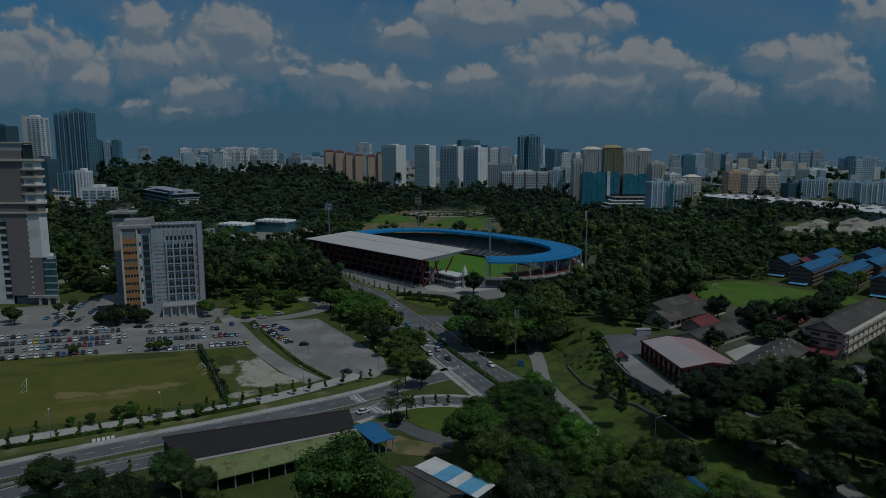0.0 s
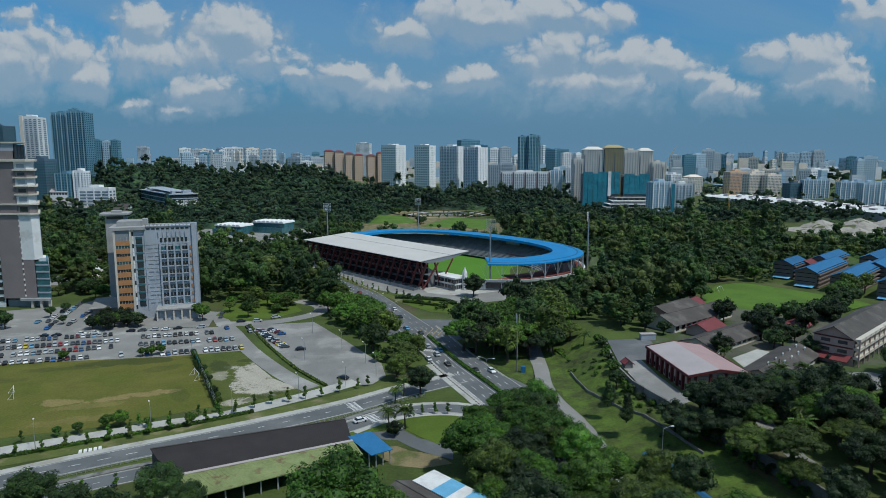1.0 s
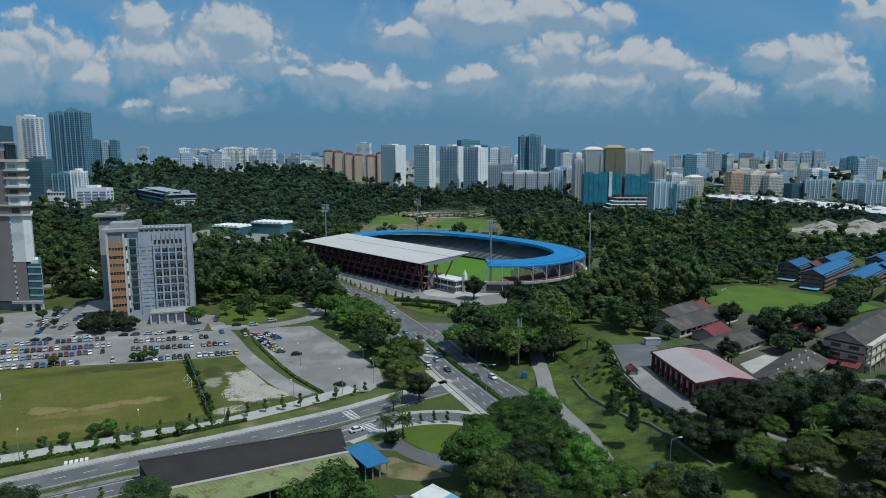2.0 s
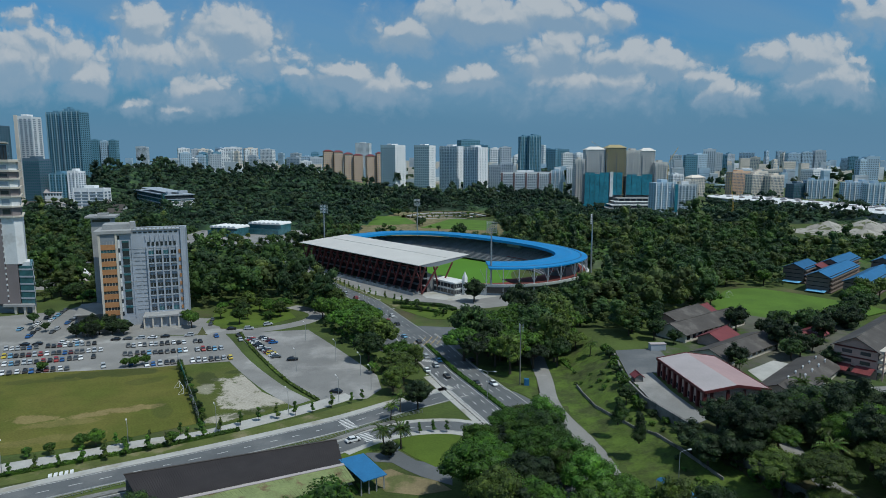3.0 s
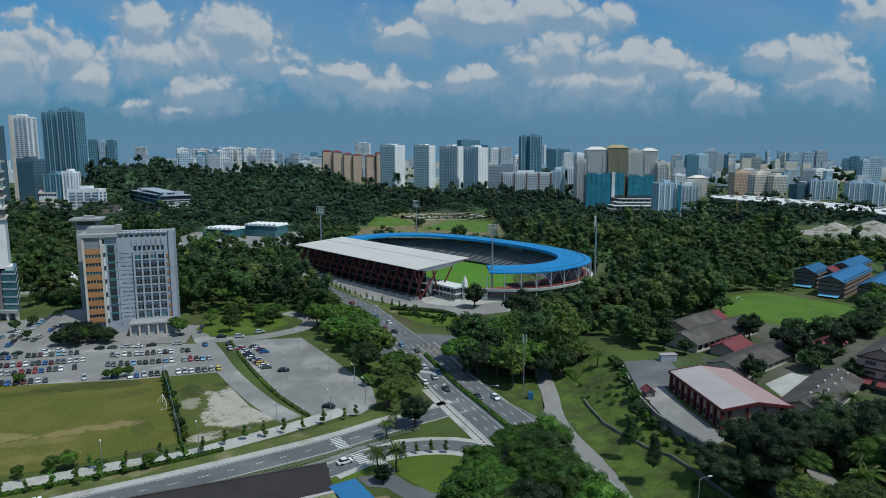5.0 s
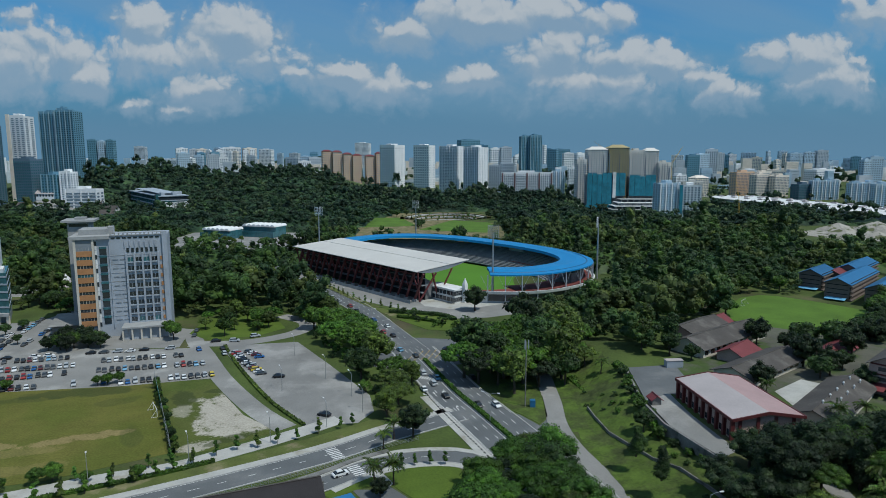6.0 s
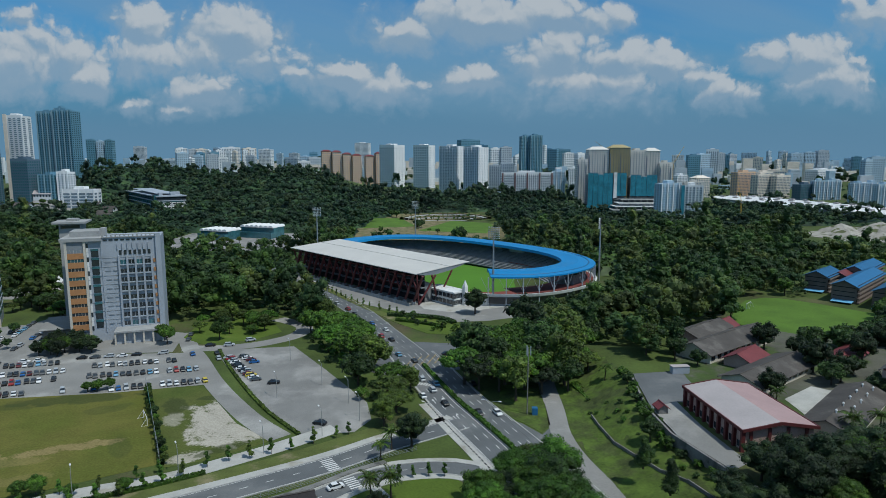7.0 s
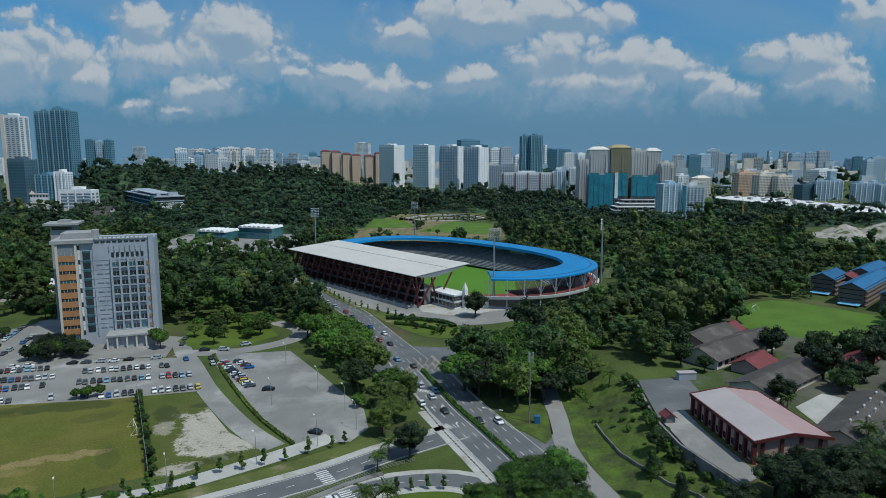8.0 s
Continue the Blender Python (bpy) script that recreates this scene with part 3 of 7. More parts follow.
# open ground left of the main road
FIELD = [(-230, 236), (-161, 249), (-105, 262), (-88, 230), (-74, 203), (-99, 188), (-125, 180), (-215, 140)]
patch("playing_field", FIELD, 0.05, M_PITCH, "worn football field of dry green grass", "field")
PLOT = [(-103, 261), (-84, 261), (-62, 229), (-48, 217), (-62, 205), (-72, 201), (-86, 230)]
patch("vacant_plot", PLOT, 0.056, M_PLOT, "vacant grassy plot behind a fence", "ground")
LOT = [(-95, 303), (-63, 309), (-44, 279), (-24, 246), (-21, 232), (-25, 223), (-40, 220), (-56, 240), (-78, 274)]
patch("empty_car_park", LOT, 0.07, M_LOT, "large worn asphalt car park, mostly empty", "car park")
CARPARK = [(-235, 233), (-161, 247), (-113, 254.5), (-84, 262.5), (-104, 300), (-150, 297), (-235, 285)]
patch("full_car_park", CARPARK, 0.064, M_PARK, "pale paved car park crowded with parked cars", "car park")
patch("forecourt", [(-235, 285), (-150, 297), (-112, 301), (-118, 330), (-132, 334), (-165, 306), (-185, 345), (-176, 390), (-190, 392), (-200, 345), (-235, 330)], 0.06, M_PARK, "paved forecourt between the office towers", "pavement")
patch("plaza", [(-52, 400), (-36, 383), (-20, 371), (-6, 364), (8, 350), (24, 352), (44, 362), (66, 376), (90, 400), (112, 430), (104, 445), (88, 424), (60, 400), (30, 394), (0, 392), (-22, 408), (-100, 485), (-108, 478)], 0.075, M_PARK, "pale paved plaza in front of the stadium", "pavement")
patch("entrance_apron", [(-13, 389), (-9, 377), (4, 370), (20, 374), (36, 383), (34, 391), (14, 393), (0, 399)], 0.11, M_PATH, "white paved apron before the stadium gate", "pavement")
patch("roundabout_lawn", [(-33, 372), (-24, 351), (-6, 329), (6, 327), (12, 340), (6, 351), (-4, 362), (-18, 369)], 0.1, M_LAWN, "green lawn island before the stadium", "lawn")
patch("slip_lawn", [(-13.2, 190.9), (-9.7, 194.1), (0, 195.9), (5.2, 194.8), (8.6, 187.4), (3, 176.6), (-1.4, 175.4), (-7.4, 180.9), (-12.1, 186.4)], 0.08, M_LAWN, "bright mown lawn inside the bend", "lawn")
patch("drive_lawn", [(-28.3, 181.5), (-21.8, 187.1), (-17, 189.8), (-13.6, 186.4), (-19.8, 183.8), (-25.2, 179)], 0.076, M_LAWN, "strip of mown grass beside the slip road", "lawn")
patch("park_drive", [(-21.3, 183.5), (-16.7, 183.5), (-12.3, 185.4), (-6.6, 179), (3, 175.4), (2.9, 166), (-4.8, 170.3), (-9.3, 174), (-12.9, 177.8), (-17.7, 178.4)], 0.07, M_ASPHALT, "dark asphalt drive beside the lawn", "pavement")
patch("drive_link", [(-17.9, 192.3), (-15.5, 193.4), (-11.1, 186.4), (-12.5, 184.8)], 0.084, M_PATH, "narrow paved footpath between the lawns", "pavement")
patch("gravel_apron", [(-16.5, 173.1), (-12.9, 174.3), (-9.1, 171.4), (-1.3, 168.7), (2.8, 163.9), (-5.2, 161.4), (-13.3, 162.9), (-16.4, 167.1)], 0.062, M_BARE, "worn gravel apron behind the blue shelter", "ground")
patch("island_garden", [(-118, 348), (-100, 362), (-82, 348), (-74, 332), (-84, 318), (-104, 312), (-116, 322)], 0.07, M_LAWN, "green garden island planted with trees", "lawn")
patch("corner_lawn", [(20, 247), (22, 234), (25.5, 230), (30.5, 222.5), (34, 228), (35, 244), (34, 262), (22, 262)], 0.1, M_SLOPE, "rough grass corner under the roadside trees", "lawn")
patch("slope_lawn", [(43.5, 262), (58, 262), (62, 240), (56, 232), (46, 226)], 0.11, M_LAWN, "bright green grass at the head of the slope", "lawn")

# central reservation with hedge
solid("median", ribbon(MB(), [(-6.5, 284), (5.5, 249), (13, 231), (22, 209), (33, 180)], -1.0, 1.0, -0.2, 0.25), M_KERB, "raised concrete median of the main road", "kerb", "structure")


# ---- leaves and trees ----
def leaf_quads(rng, pos, nrm, size, jitter=0.55):
    """Ragged four-cornered leaf clumps at pos, facing roughly nrm."""
    n = len(pos)
    nrm = nrm + rng.normal(0, jitter, (n, 3))
    nrm /= np.linalg.norm(nrm, axis=1)[:, None] + 1e-9
    t = np.cross(nrm, rng.normal(0, 1, (n, 3)))
    t /= np.linalg.norm(t, axis=1)[:, None] + 1e-9
    b = np.cross(nrm, t)
    s = size * rng.uniform(0.6, 1.4, (n, 1))
    k = rng.uniform(0.55, 1.1, (n, 4, 1))
    v = np.stack([pos + t * s * k[:, 0], pos + b * s * k[:, 1] * 0.8, pos - t * s * k[:, 2], pos - b * s * k[:, 3] * 0.8], 1)
    v[:, 1::2] -= nrm[:, None] * s[:, None] * 0.25
    return v.reshape(-1, 3), np.arange(4 * n).reshape(-1, 4)


def ico(level):
    bm = bmesh.new()
    bmesh.ops.create_icosphere(bm, subdivisions=level, radius=1.0)
    v, f = np.array([q.co[:] for q in bm.verts]), np.array([[q.index for q in p.verts] for p in bm.faces])
    bm.free()
    return v, f


ICO_COARSE, ICO_FINE = ico(1), ico(2)


def crown(seed, shape, n, size, lobes, jitter=0.42, core=(0.70, 0.92), spread=(0.84, 1.18), ball=ICO_COARSE):
    """Leaf clumps over a heap of lobes in a unit crown (about 1 in radius, standing from z = 0), with dark inner cores."""
    rng = np.random.default_rng(seed)
    if shape == "umbrella":
        a = rng.uniform(0, 6.283, lobes)
        r = 0.86 * np.sqrt(rng.uniform(0, 1, lobes))
        c = np.stack([r * np.cos(a), r * np.sin(a), 0.42 + 0.42 * (1 - r ** 2) + rng.normal(0, 0.06, lobes)], 1)
        rad = rng.uniform(0.14, 0.27, lobes)
        sq = 0.72
    elif shape == "round":
        d = rng.normal(0, 1, (lobes, 3))
        d /= np.linalg.norm(d, axis=1)[:, None]
        d[:, 2] = np.abs(d[:, 2]) * np.where(rng.uniform(0, 1, lobes) < 0.25, -0.6, 1)
        c = d * rng.uniform(0.40, 0.74, (lobes, 1)) * np.array([1, 1, 0.9]) * (1 + 0.12 * rng.normal(0, 1, (lobes, 1))) + np.array([0, 0, 0.75])
        rad = rng.uniform(0.17, 0.33, lobes)
        sq = 0.85
    else:
        z = np.linspace(0.25, 2.3, lobes)
        a = rng.uniform(0, 6.283, lobes)
        r = 0.42 * (1.15 - z / 2.4) * rng.uniform(0.3, 1, lobes)
        c = np.stack([r * np.cos(a), r * np.sin(a), z + rng.normal(0, 0.08, lobes)], 1)
        rad = (0.46 - 0.14 * z / 2.2) * rng.uniform(0.7, 1.1, lobes)
        sq = 0.9
    pick = rng.choice(lobes, n, p=rad ** 2 / (rad ** 2).sum())
    d = rng.normal(0, 1, (n, 3))
    d /= np.linalg.norm(d, axis=1)[:, None]
    d[:, 2] = np.where(d[:, 2] < -0.35, -d[:, 2], d[:, 2])
    pos = c[pick] + d * rad[pick][:, None] * rng.uniform(*spread, (n, 1)) * np.array([1, 1, sq])
    v, f = leaf_quads(rng, pos, d + np.array([0, 0, 0.35]), size, jitter)
    vs, fs, k = [v], [f], len(v)
    tri = []
    for ci, ri in zip(c, rad):
        w = ball[0] * rng.uniform(*core, (len(ball[0]), 1)) * ri * np.array([1, 1, sq]) + ci
        vs.append(w)
        tri.append(ball[1] + k)
        k += len(w)
    return np.concatenate(vs), [tuple(q) for q in f.tolist()] + [tuple(q) for q in np.concatenate(tri).tolist()]


def crown_mesh(name, seed, shape, n, size, lobes, material):
    v, f = crown(seed, shape, n, size, lobes)
    me = bpy.data.meshes.new(name)
    me.from_pydata(v.tolist(), [], f)
    me.materials.append(material)
    return me


def trunk_mb(seed, shape, thick=0.05):
    r = random.Random(seed)
    mb = MB()
    top = {"umbrella": 0.34, "round": 0.5, "tall": 1.6}[shape]
    low = -0.55 if shape != "tall" else -0.25
    mb.tube((0, 0, low), (0.01, 0.01, top * 0.3), thick * 1.5, thick, 7)
    for i in range(5):
        a = i * 1.257 + r.uniform(-0.4, 0.4)
        e = r.uniform(0.45, 0.7) if shape == "umbrella" else r.uniform(0.25, 0.4)
        mb.tube((0.01, 0.01, top * 0.25), (e * math.cos(a), e * math.sin(a), top + r.uniform(0.05, 0.3)), thick * 0.6, thick * 0.22, 5)
    return mb


TREE_LABEL = {"umbrella": "broad spreading rain tree with a dense green crown", "round": "dense round-crowned tree with dark green leaves", "tall": "tall narrow tree with dark feathery foliage"}
TREES = {}


def tree_kind(key, seed, shape, n, size, lobes, leaf, label="", name="tree"):
    t = thing(name, label or TREE_LABEL[shape], name, pose(0, -900 - 20 * len(TREES), 0))
    part("trunk", trunk_mb(seed, shape), M_BARK, t)
    part("crown", crown_mesh("crown", seed, shape, n, size, lobes, M_LEAF[leaf]), None, t)
    TREES[key] = t


for k in range(5):
    for far in (0, 1):
        tree_kind(("umbrella", k, far), 10 + k, "umbrella", (7500, 2200)[far], (0.029, 0.056)[far], 70, (0, 2, 3, 5, 3)[k])
        tree_kind(("round", k, far), 20 + k, "round", (6200, 1900)[far], (0.035, 0.067)[far], 48, (1, 0, 2, 5, 3)[k])
        tree_kind(("shrub", k, far), 40 + k, "round", 700, 0.10, 14, (1, 0, 3, 5, 3)[k], "low dense green shrub", "shrub")
        tree_kind(("tall", k, far), 30 + k, "tall", (4200, 1600)[far], (0.050, 0.088)[far], 24, (1, 1, 2, 5, 0)[k])


def plant(key, x, y, radius, lift=None, squash=1.0, turn=None, z=None, label="", group="trees"):
    """One tree: radius of its crown; lift: the crown's foot above the ground."""
    turn = random.uniform(0, 360) if turn is None else turn
    z = float(height(x, y)) if z is None else z
    foot = {"umbrella": 0.5, "round": 0.45, "tall": 0.2, "shrub": 0.1}[key[0]] * radius if lift is None else lift
    m = pose(x, y, z + foot, 0, 0, turn) @ Matrix.Diagonal((radius, radius, radius * squash, 1))
    return tagged(copy_thing(TREES[(*key, int(y > 240))], m), label, group=group)


# ---- stadium ----
def oval(a, b, deg, n=2.4):
    c, s = math.cos(radians(deg)), math.sin(radians(deg))
    return a * math.copysign(abs(c) ** (2 / n), c), b * math.copysign(abs(s) ** (2 / n), s)


def oval_strip(mb, rings, d0, d1, steps):
    """A skin over rows of (a, b, z) ovals from angle d0 to d1, closed round its section."""
    k = len(rings)
    vs = []
    for i in range(steps + 1):
        d = d0 + (d1 - d0) * i / steps
        vs += [(*oval(a, b, d), z) for a, b, z in rings]
    fs = []
    for i in range(steps):
        for j in range(k):
            p, q = i * k + j, i * k + (j + 1) % k
            fs.append((p, p + k, q + k, q))
    fs += [tuple(range(k)), tuple(range(steps * k + k - 1, steps * k - 1, -1))]
    return mb.add(vs, fs)


def build_stadium():
    st = thing("stadium", "oval stadium with a blue ring roof and white grandstand roof", "stadium", pose(4.4, 478, 0, 0, 0, 132))
    R0, R1 = 140, 402
    part("ring_roof", oval_strip(MB(), [(107, 67, 15.6), (107, 67, 16.4), (97, 57, 17.6), (87, 47, 17.2), (86.6, 46.6, 15.4), (96, 56, 16.4)], R0, R1, 110), M_BLUEROOF, st, "bright blue metal ring roof")
    part("gutter", oval_strip(MB(), [(103.6, 63.6, 16.86), (103.4, 63.4, 17.06), (102.8, 62.8, 17.06), (102.6, 62.6, 16.9)], R0, R1, 110), M_BLUEROOF2, st, "darker blue gutter line on the ring roof")
    # terraces: stepped seating
    rings = []
    for i in range(16):
        a, b, z = 78 + i * 1.45, 38 + i * 1.45, 1.2 + i * 0.72
        rings += [(a, b, z), (a, b, z + 0.72)]
    rings += [(101.5, 61.5, 12.7), (101.5, 61.5, 0.1)]
    part("terrace", oval_strip(MB(), rings[::-1], 184, 404, 80), M_STAND, st, "dark stepped seating terrace")
    part("deck", oval_strip(MB(), [(84, 46, 5.4), (106, 66, 6.9), (106, 66, 7.3), (84, 46, 5.8)], 152, 262, 50), M_TRACK, st, "sloping dull red seating deck")
    part("parapet", oval_strip(MB(), [(107.8, 67.8, 5.6), (108.2, 68.2, 7.2), (107.6, 67.6, 7.2), (105.4, 65.4, 5.6)], 128, 300, 90), M_WHITE, st, "white concrete parapet band")
    part("lower_wall", oval_strip(MB(), [(105.4, 65.4, 0), (105.4, 65.4, 5.6), (104.8, 64.8, 5.6), (104.8, 64.8, 0)], 128, 300, 90), M_GREYP, st, "pale grey ground floor wall")
    col = MB().box(-0.24, -0.24, 0, 0.24, 0.24, 16.0).mesh("column", M_GREYP)
    strut = MB().beam((0, 0, 8), (-4.5, 0, 15.8), 0.16, 0.16).beam((0, 0, 8), (0, 4, 15.8), 0.13, 0.13).beam((0, 0, 8), (0, -4, 15.8), 0.13, 0.13).mesh("strut", M_GREYP)
    win = MB().box(-0.12, -1.7, 1.2, 0.12, 1.7, 4.6).mesh("window", M_WIN)
    for i in range(22):
        d = 139 + i * 7.6
        x, y = oval(107.0, 67.0, d)
        x2, y2 = oval(107.0, 67.0, d + 0.5)
        ang = math.degrees(math.atan2(y2 - y, x2 - x)) - 90
        part("column", col, None, st, at=pose(x, y, 0, 0, 0, ang))
        part("strut", strut, None, st, at=pose(x, y, 0, 0, 0, ang))
        for e in (1.3, 3.2, 5.1, 6.6):
            x, y = oval(105.5, 65.5, d + e)
            part("window", win, None, st, at=pose(x, y, 0, 0, 0, ang))
    # pitch and track, as the stadium's own floor
    part("infield", MB().prism([oval(76, 42, d * 6) for d in range(60)], -0.2, 0.12), mat("stadium_turf", (0.085, 0.20, 0.014), 0.9, 0.1, 0.03, 1.0, 0.2), st, "bright green mown turf")
    part("track", oval_strip(MB(), [(66, 40, 0.16), (79, 47, 0.16), (79, 47, 0.0), (66, 40, 0.0)], 0, 360, 90), M_TRACK, st, "red running track")
    part("apron", MB().prism([oval(101, 61, d * 6) for d in range(60)], -0.3, 0.08), M_TRACK, st, "red rubber apron")
    # grandstand roof: two sheets with a dark gap, deep curved soffit
    x0, x1 = -58.5, 80
    roof = MB()
    for ya, yb in ((77, 52.2), (51.6, 36)):
        za, zb = 18 + (77 - ya) * 0.061, 18 + (77 - yb) * 0.061
        roof.slab([(x0, yb, zb), (x1, yb, zb), (x1, ya, za), (x0, ya, za)], 0.35)
    part("grandstand_roof", roof, M_WHITEROOF, st, "white sheet metal grandstand roof in two sheets")
    sof = MB()
    prof = [(76.8, 17.6), (70, 16.3), (62, 15.9), (52, 16.9), (43, 18.6), (36.2, 20.1)]
    top = [(36.2, 20.15), (76.8, 17.68)]
    ring = prof + top
    vs = [(x, y, z) for x in (x0 + 0.3, x1 - 0.3) for y, z in ring]
    k = len(ring)
    sof.add(vs, [(j, (j + 1) % k, k + (j + 1) % k, k + j) for j in range(k)] + [tuple(range(k - 1, -1, -1)), tuple(range(k, 2 * k))])
    part("soffit", sof, M_SOFFIT, st, "curved grey soffit under the grandstand roof")
    for i in range(20):
        part("tier", MB().box(x0 + 4, 42 + i * 1.25, 0.1, x1 - 4, 43.25 + i * 1.25, 1.4 + i * 0.55), M_STAND, st, "dark grandstand seating step")
    # the gloom under the grandstand roof is painted onto this wall
    part("back_wall", MB().box(x0 + 4, 67, 0, x1 - 4, 67.6, 15.6), M_DARK, st, "grandstand back wall coloured near-black as shade")
    for z in (4.2, 8.4, 12.4):
        part("gallery", MB().box(x0 + 3, 67.6, z, x1 - 3, 70.4, z + 0.45), M_SOFFIT, st, "shaded gallery floor")
    rake = MB().beam((0, 75.0, 1.4), (-9.0, 76.0, 17.2), 1.0, 1.0).beam((0.3, 74.6, 1.6), (-1.5, 70.0, 16.4), 0.7, 0.7).beam((-3.4, 75.4, 7.4), (0.8, 75.6, 16.8), 0.6, 0.6).mesh("raking_column", M_REDSTEEL)
    plinth = MB().prism([(-0.9, -0.9), (0.9, -0.9), (0.9, 0.9), (-0.9, 0.9)], 0, 1.7).mesh("plinth", M_CONC)
    for i in range(18):
        x = x0 + 4.0 + i * 7.7
        part("raking_column", rake, None, st, "dark red raking steel column", at=pose(x, 0, 0))
        part("plinth", plinth, None, st, at=pose(x, 75, 0))
    part("rail", MB().beam((x0 + 3, 75.2, 15.8), (x1, 75.2, 15.8), 0.5, 0.5).beam((x0 + 3, 74.0, 9.2), (x1, 74.0, 9.2), 0.35, 0.35), M_REDSTEEL, st, "dark red longitudinal steel rail")
    part("end_frame", MB().beam((x0 + 1, 74, 0.5), (x0 - 2, 64, 16.2), 0.8, 0.8).beam((x0 + 1, 60, 0.5), (x0 - 1, 66, 16.2), 0.8, 0.8).beam((x0 + 1, 74, 0.5), (x0, 76, 17.4), 0.7, 0.7).beam((x0 + 1, 60, 0.5), (x0, 50, 17.0), 0.7, 0.7), M_REDSTEEL, st, "dark red braced end frame")
    part("glass_fence", MB().box(x0 + 2, 79.8, 0, x1 + 8, 80.0, 2.0), M_HAZEWIN, st, "dark glazed fence along the grandstand")
    # gate house between grandstand and ring
    part("gate_house", MB().box(-73, 52.5, 0, -50, 61.5, 7.2).box(-73.6, 51.8, 7.2, -49.5, 62.1, 7.9), M_WHITE, st, "white gate house block")
    for z in (0.9, 4.4):
        for k in range(7):
            part("window", MB().box(-72.4 + k * 3.1, 61.3, z, -69.8 + k * 3.1, 61.66, z + 2.3), M_WIN, st)
            part("window", MB().box(-73.16, 53 + k * 1.5, z, -72.9, 54.2 + k * 1.5, z + 2.4), M_WIN, st)
    part("gate_pylon", MB().prism([(-75.4, 53.6), (-73.4, 53.6), (-73.4, 56.0), (-75.4, 56.0)], 0, 10.5).add([(-75.4, 53.6, 10.5), (-73.4, 53.6, 10.5), (-73.4, 56, 10.5), (-75.4, 56, 10.5), (-74.4, 54.8, 14.2)], [(0, 1, 4), (1, 2, 4), (2, 3, 4), (3, 0, 4)]), M_WHITE, st, "white gate pylon with a pointed top")
    part("gate_wall", MB().beam((-75, 54, 2.4), (-84, 46, 2.4), 0.5, 4.8).beam((-75, 55, 5.4), (-84.5, 46.5, 5.4), 3.0, 0.5), M_WHITE, st, "white gate wall with a flat canopy")
    part("shutter", MB().beam((-76, 53.6, 2.0), (-81, 49.2, 2.0), 0.8, 3.6), M_WIN, st, "dark gate shutter")
    part("scoreboard", MB().box(-20, -58, 9.5, -6, -57.2, 13.5).box(4, -60, 9.5, 10, -59.2, 13), M_GREYP, st, "grey scoreboard on the far terrace")
    return st


build_stadium()


def floodlight(x, y, h, face, label="tall grey floodlight mast with a square lamp grid"):
    t = thing("floodlight_mast", label, "floodlight", pose(x, y, 0, 0, 0, face), "stadium floodlights")
    part("base", MB().prism([(1.2 * math.cos(a * 0.785), 1.2 * math.sin(a * 0.785)) for a in range(8)], 0, 1.2), M_CONC, t)
    part("pole", MB().tube((0, 0, 1.0), (0, 0, h - 4), 0.75, 0.35, 10), M_GALV, t)
    fr = MB()
    for i in range(6):
        fr.beam((-3.2, -0.3, h - 6 + i * 1.2), (3.2, -0.3, h - 6 + i * 1.2), 0.12, 0.12)
    for i in range(4):
        fr.beam((-3.0 + i * 2, -0.2, h - 6.3), (-3.0 + i * 2, -0.2, h + 0.3), 0.14, 0.14)
    head = part("lamp_frame", fr, M_GALV, t)
    lamp = MB().tube((0, -0.1, 0), (0, -0.6, -0.25), 0.2, 0.42, 8).mesh("lamp", M_WHITE)
    for i in range(6):
        for j in range(6):
            part("lamp", lamp, None, head, at=pose(-2.75 + j * 1.1, -0.3, h - 6 + i * 1.2))


floodlight(29, 388, 43, 160)
floodlight(102.5, 449, 42, 250)
floodlight(-97, 536, 42, 20)
floodlight(-24, 622, 41, 340)


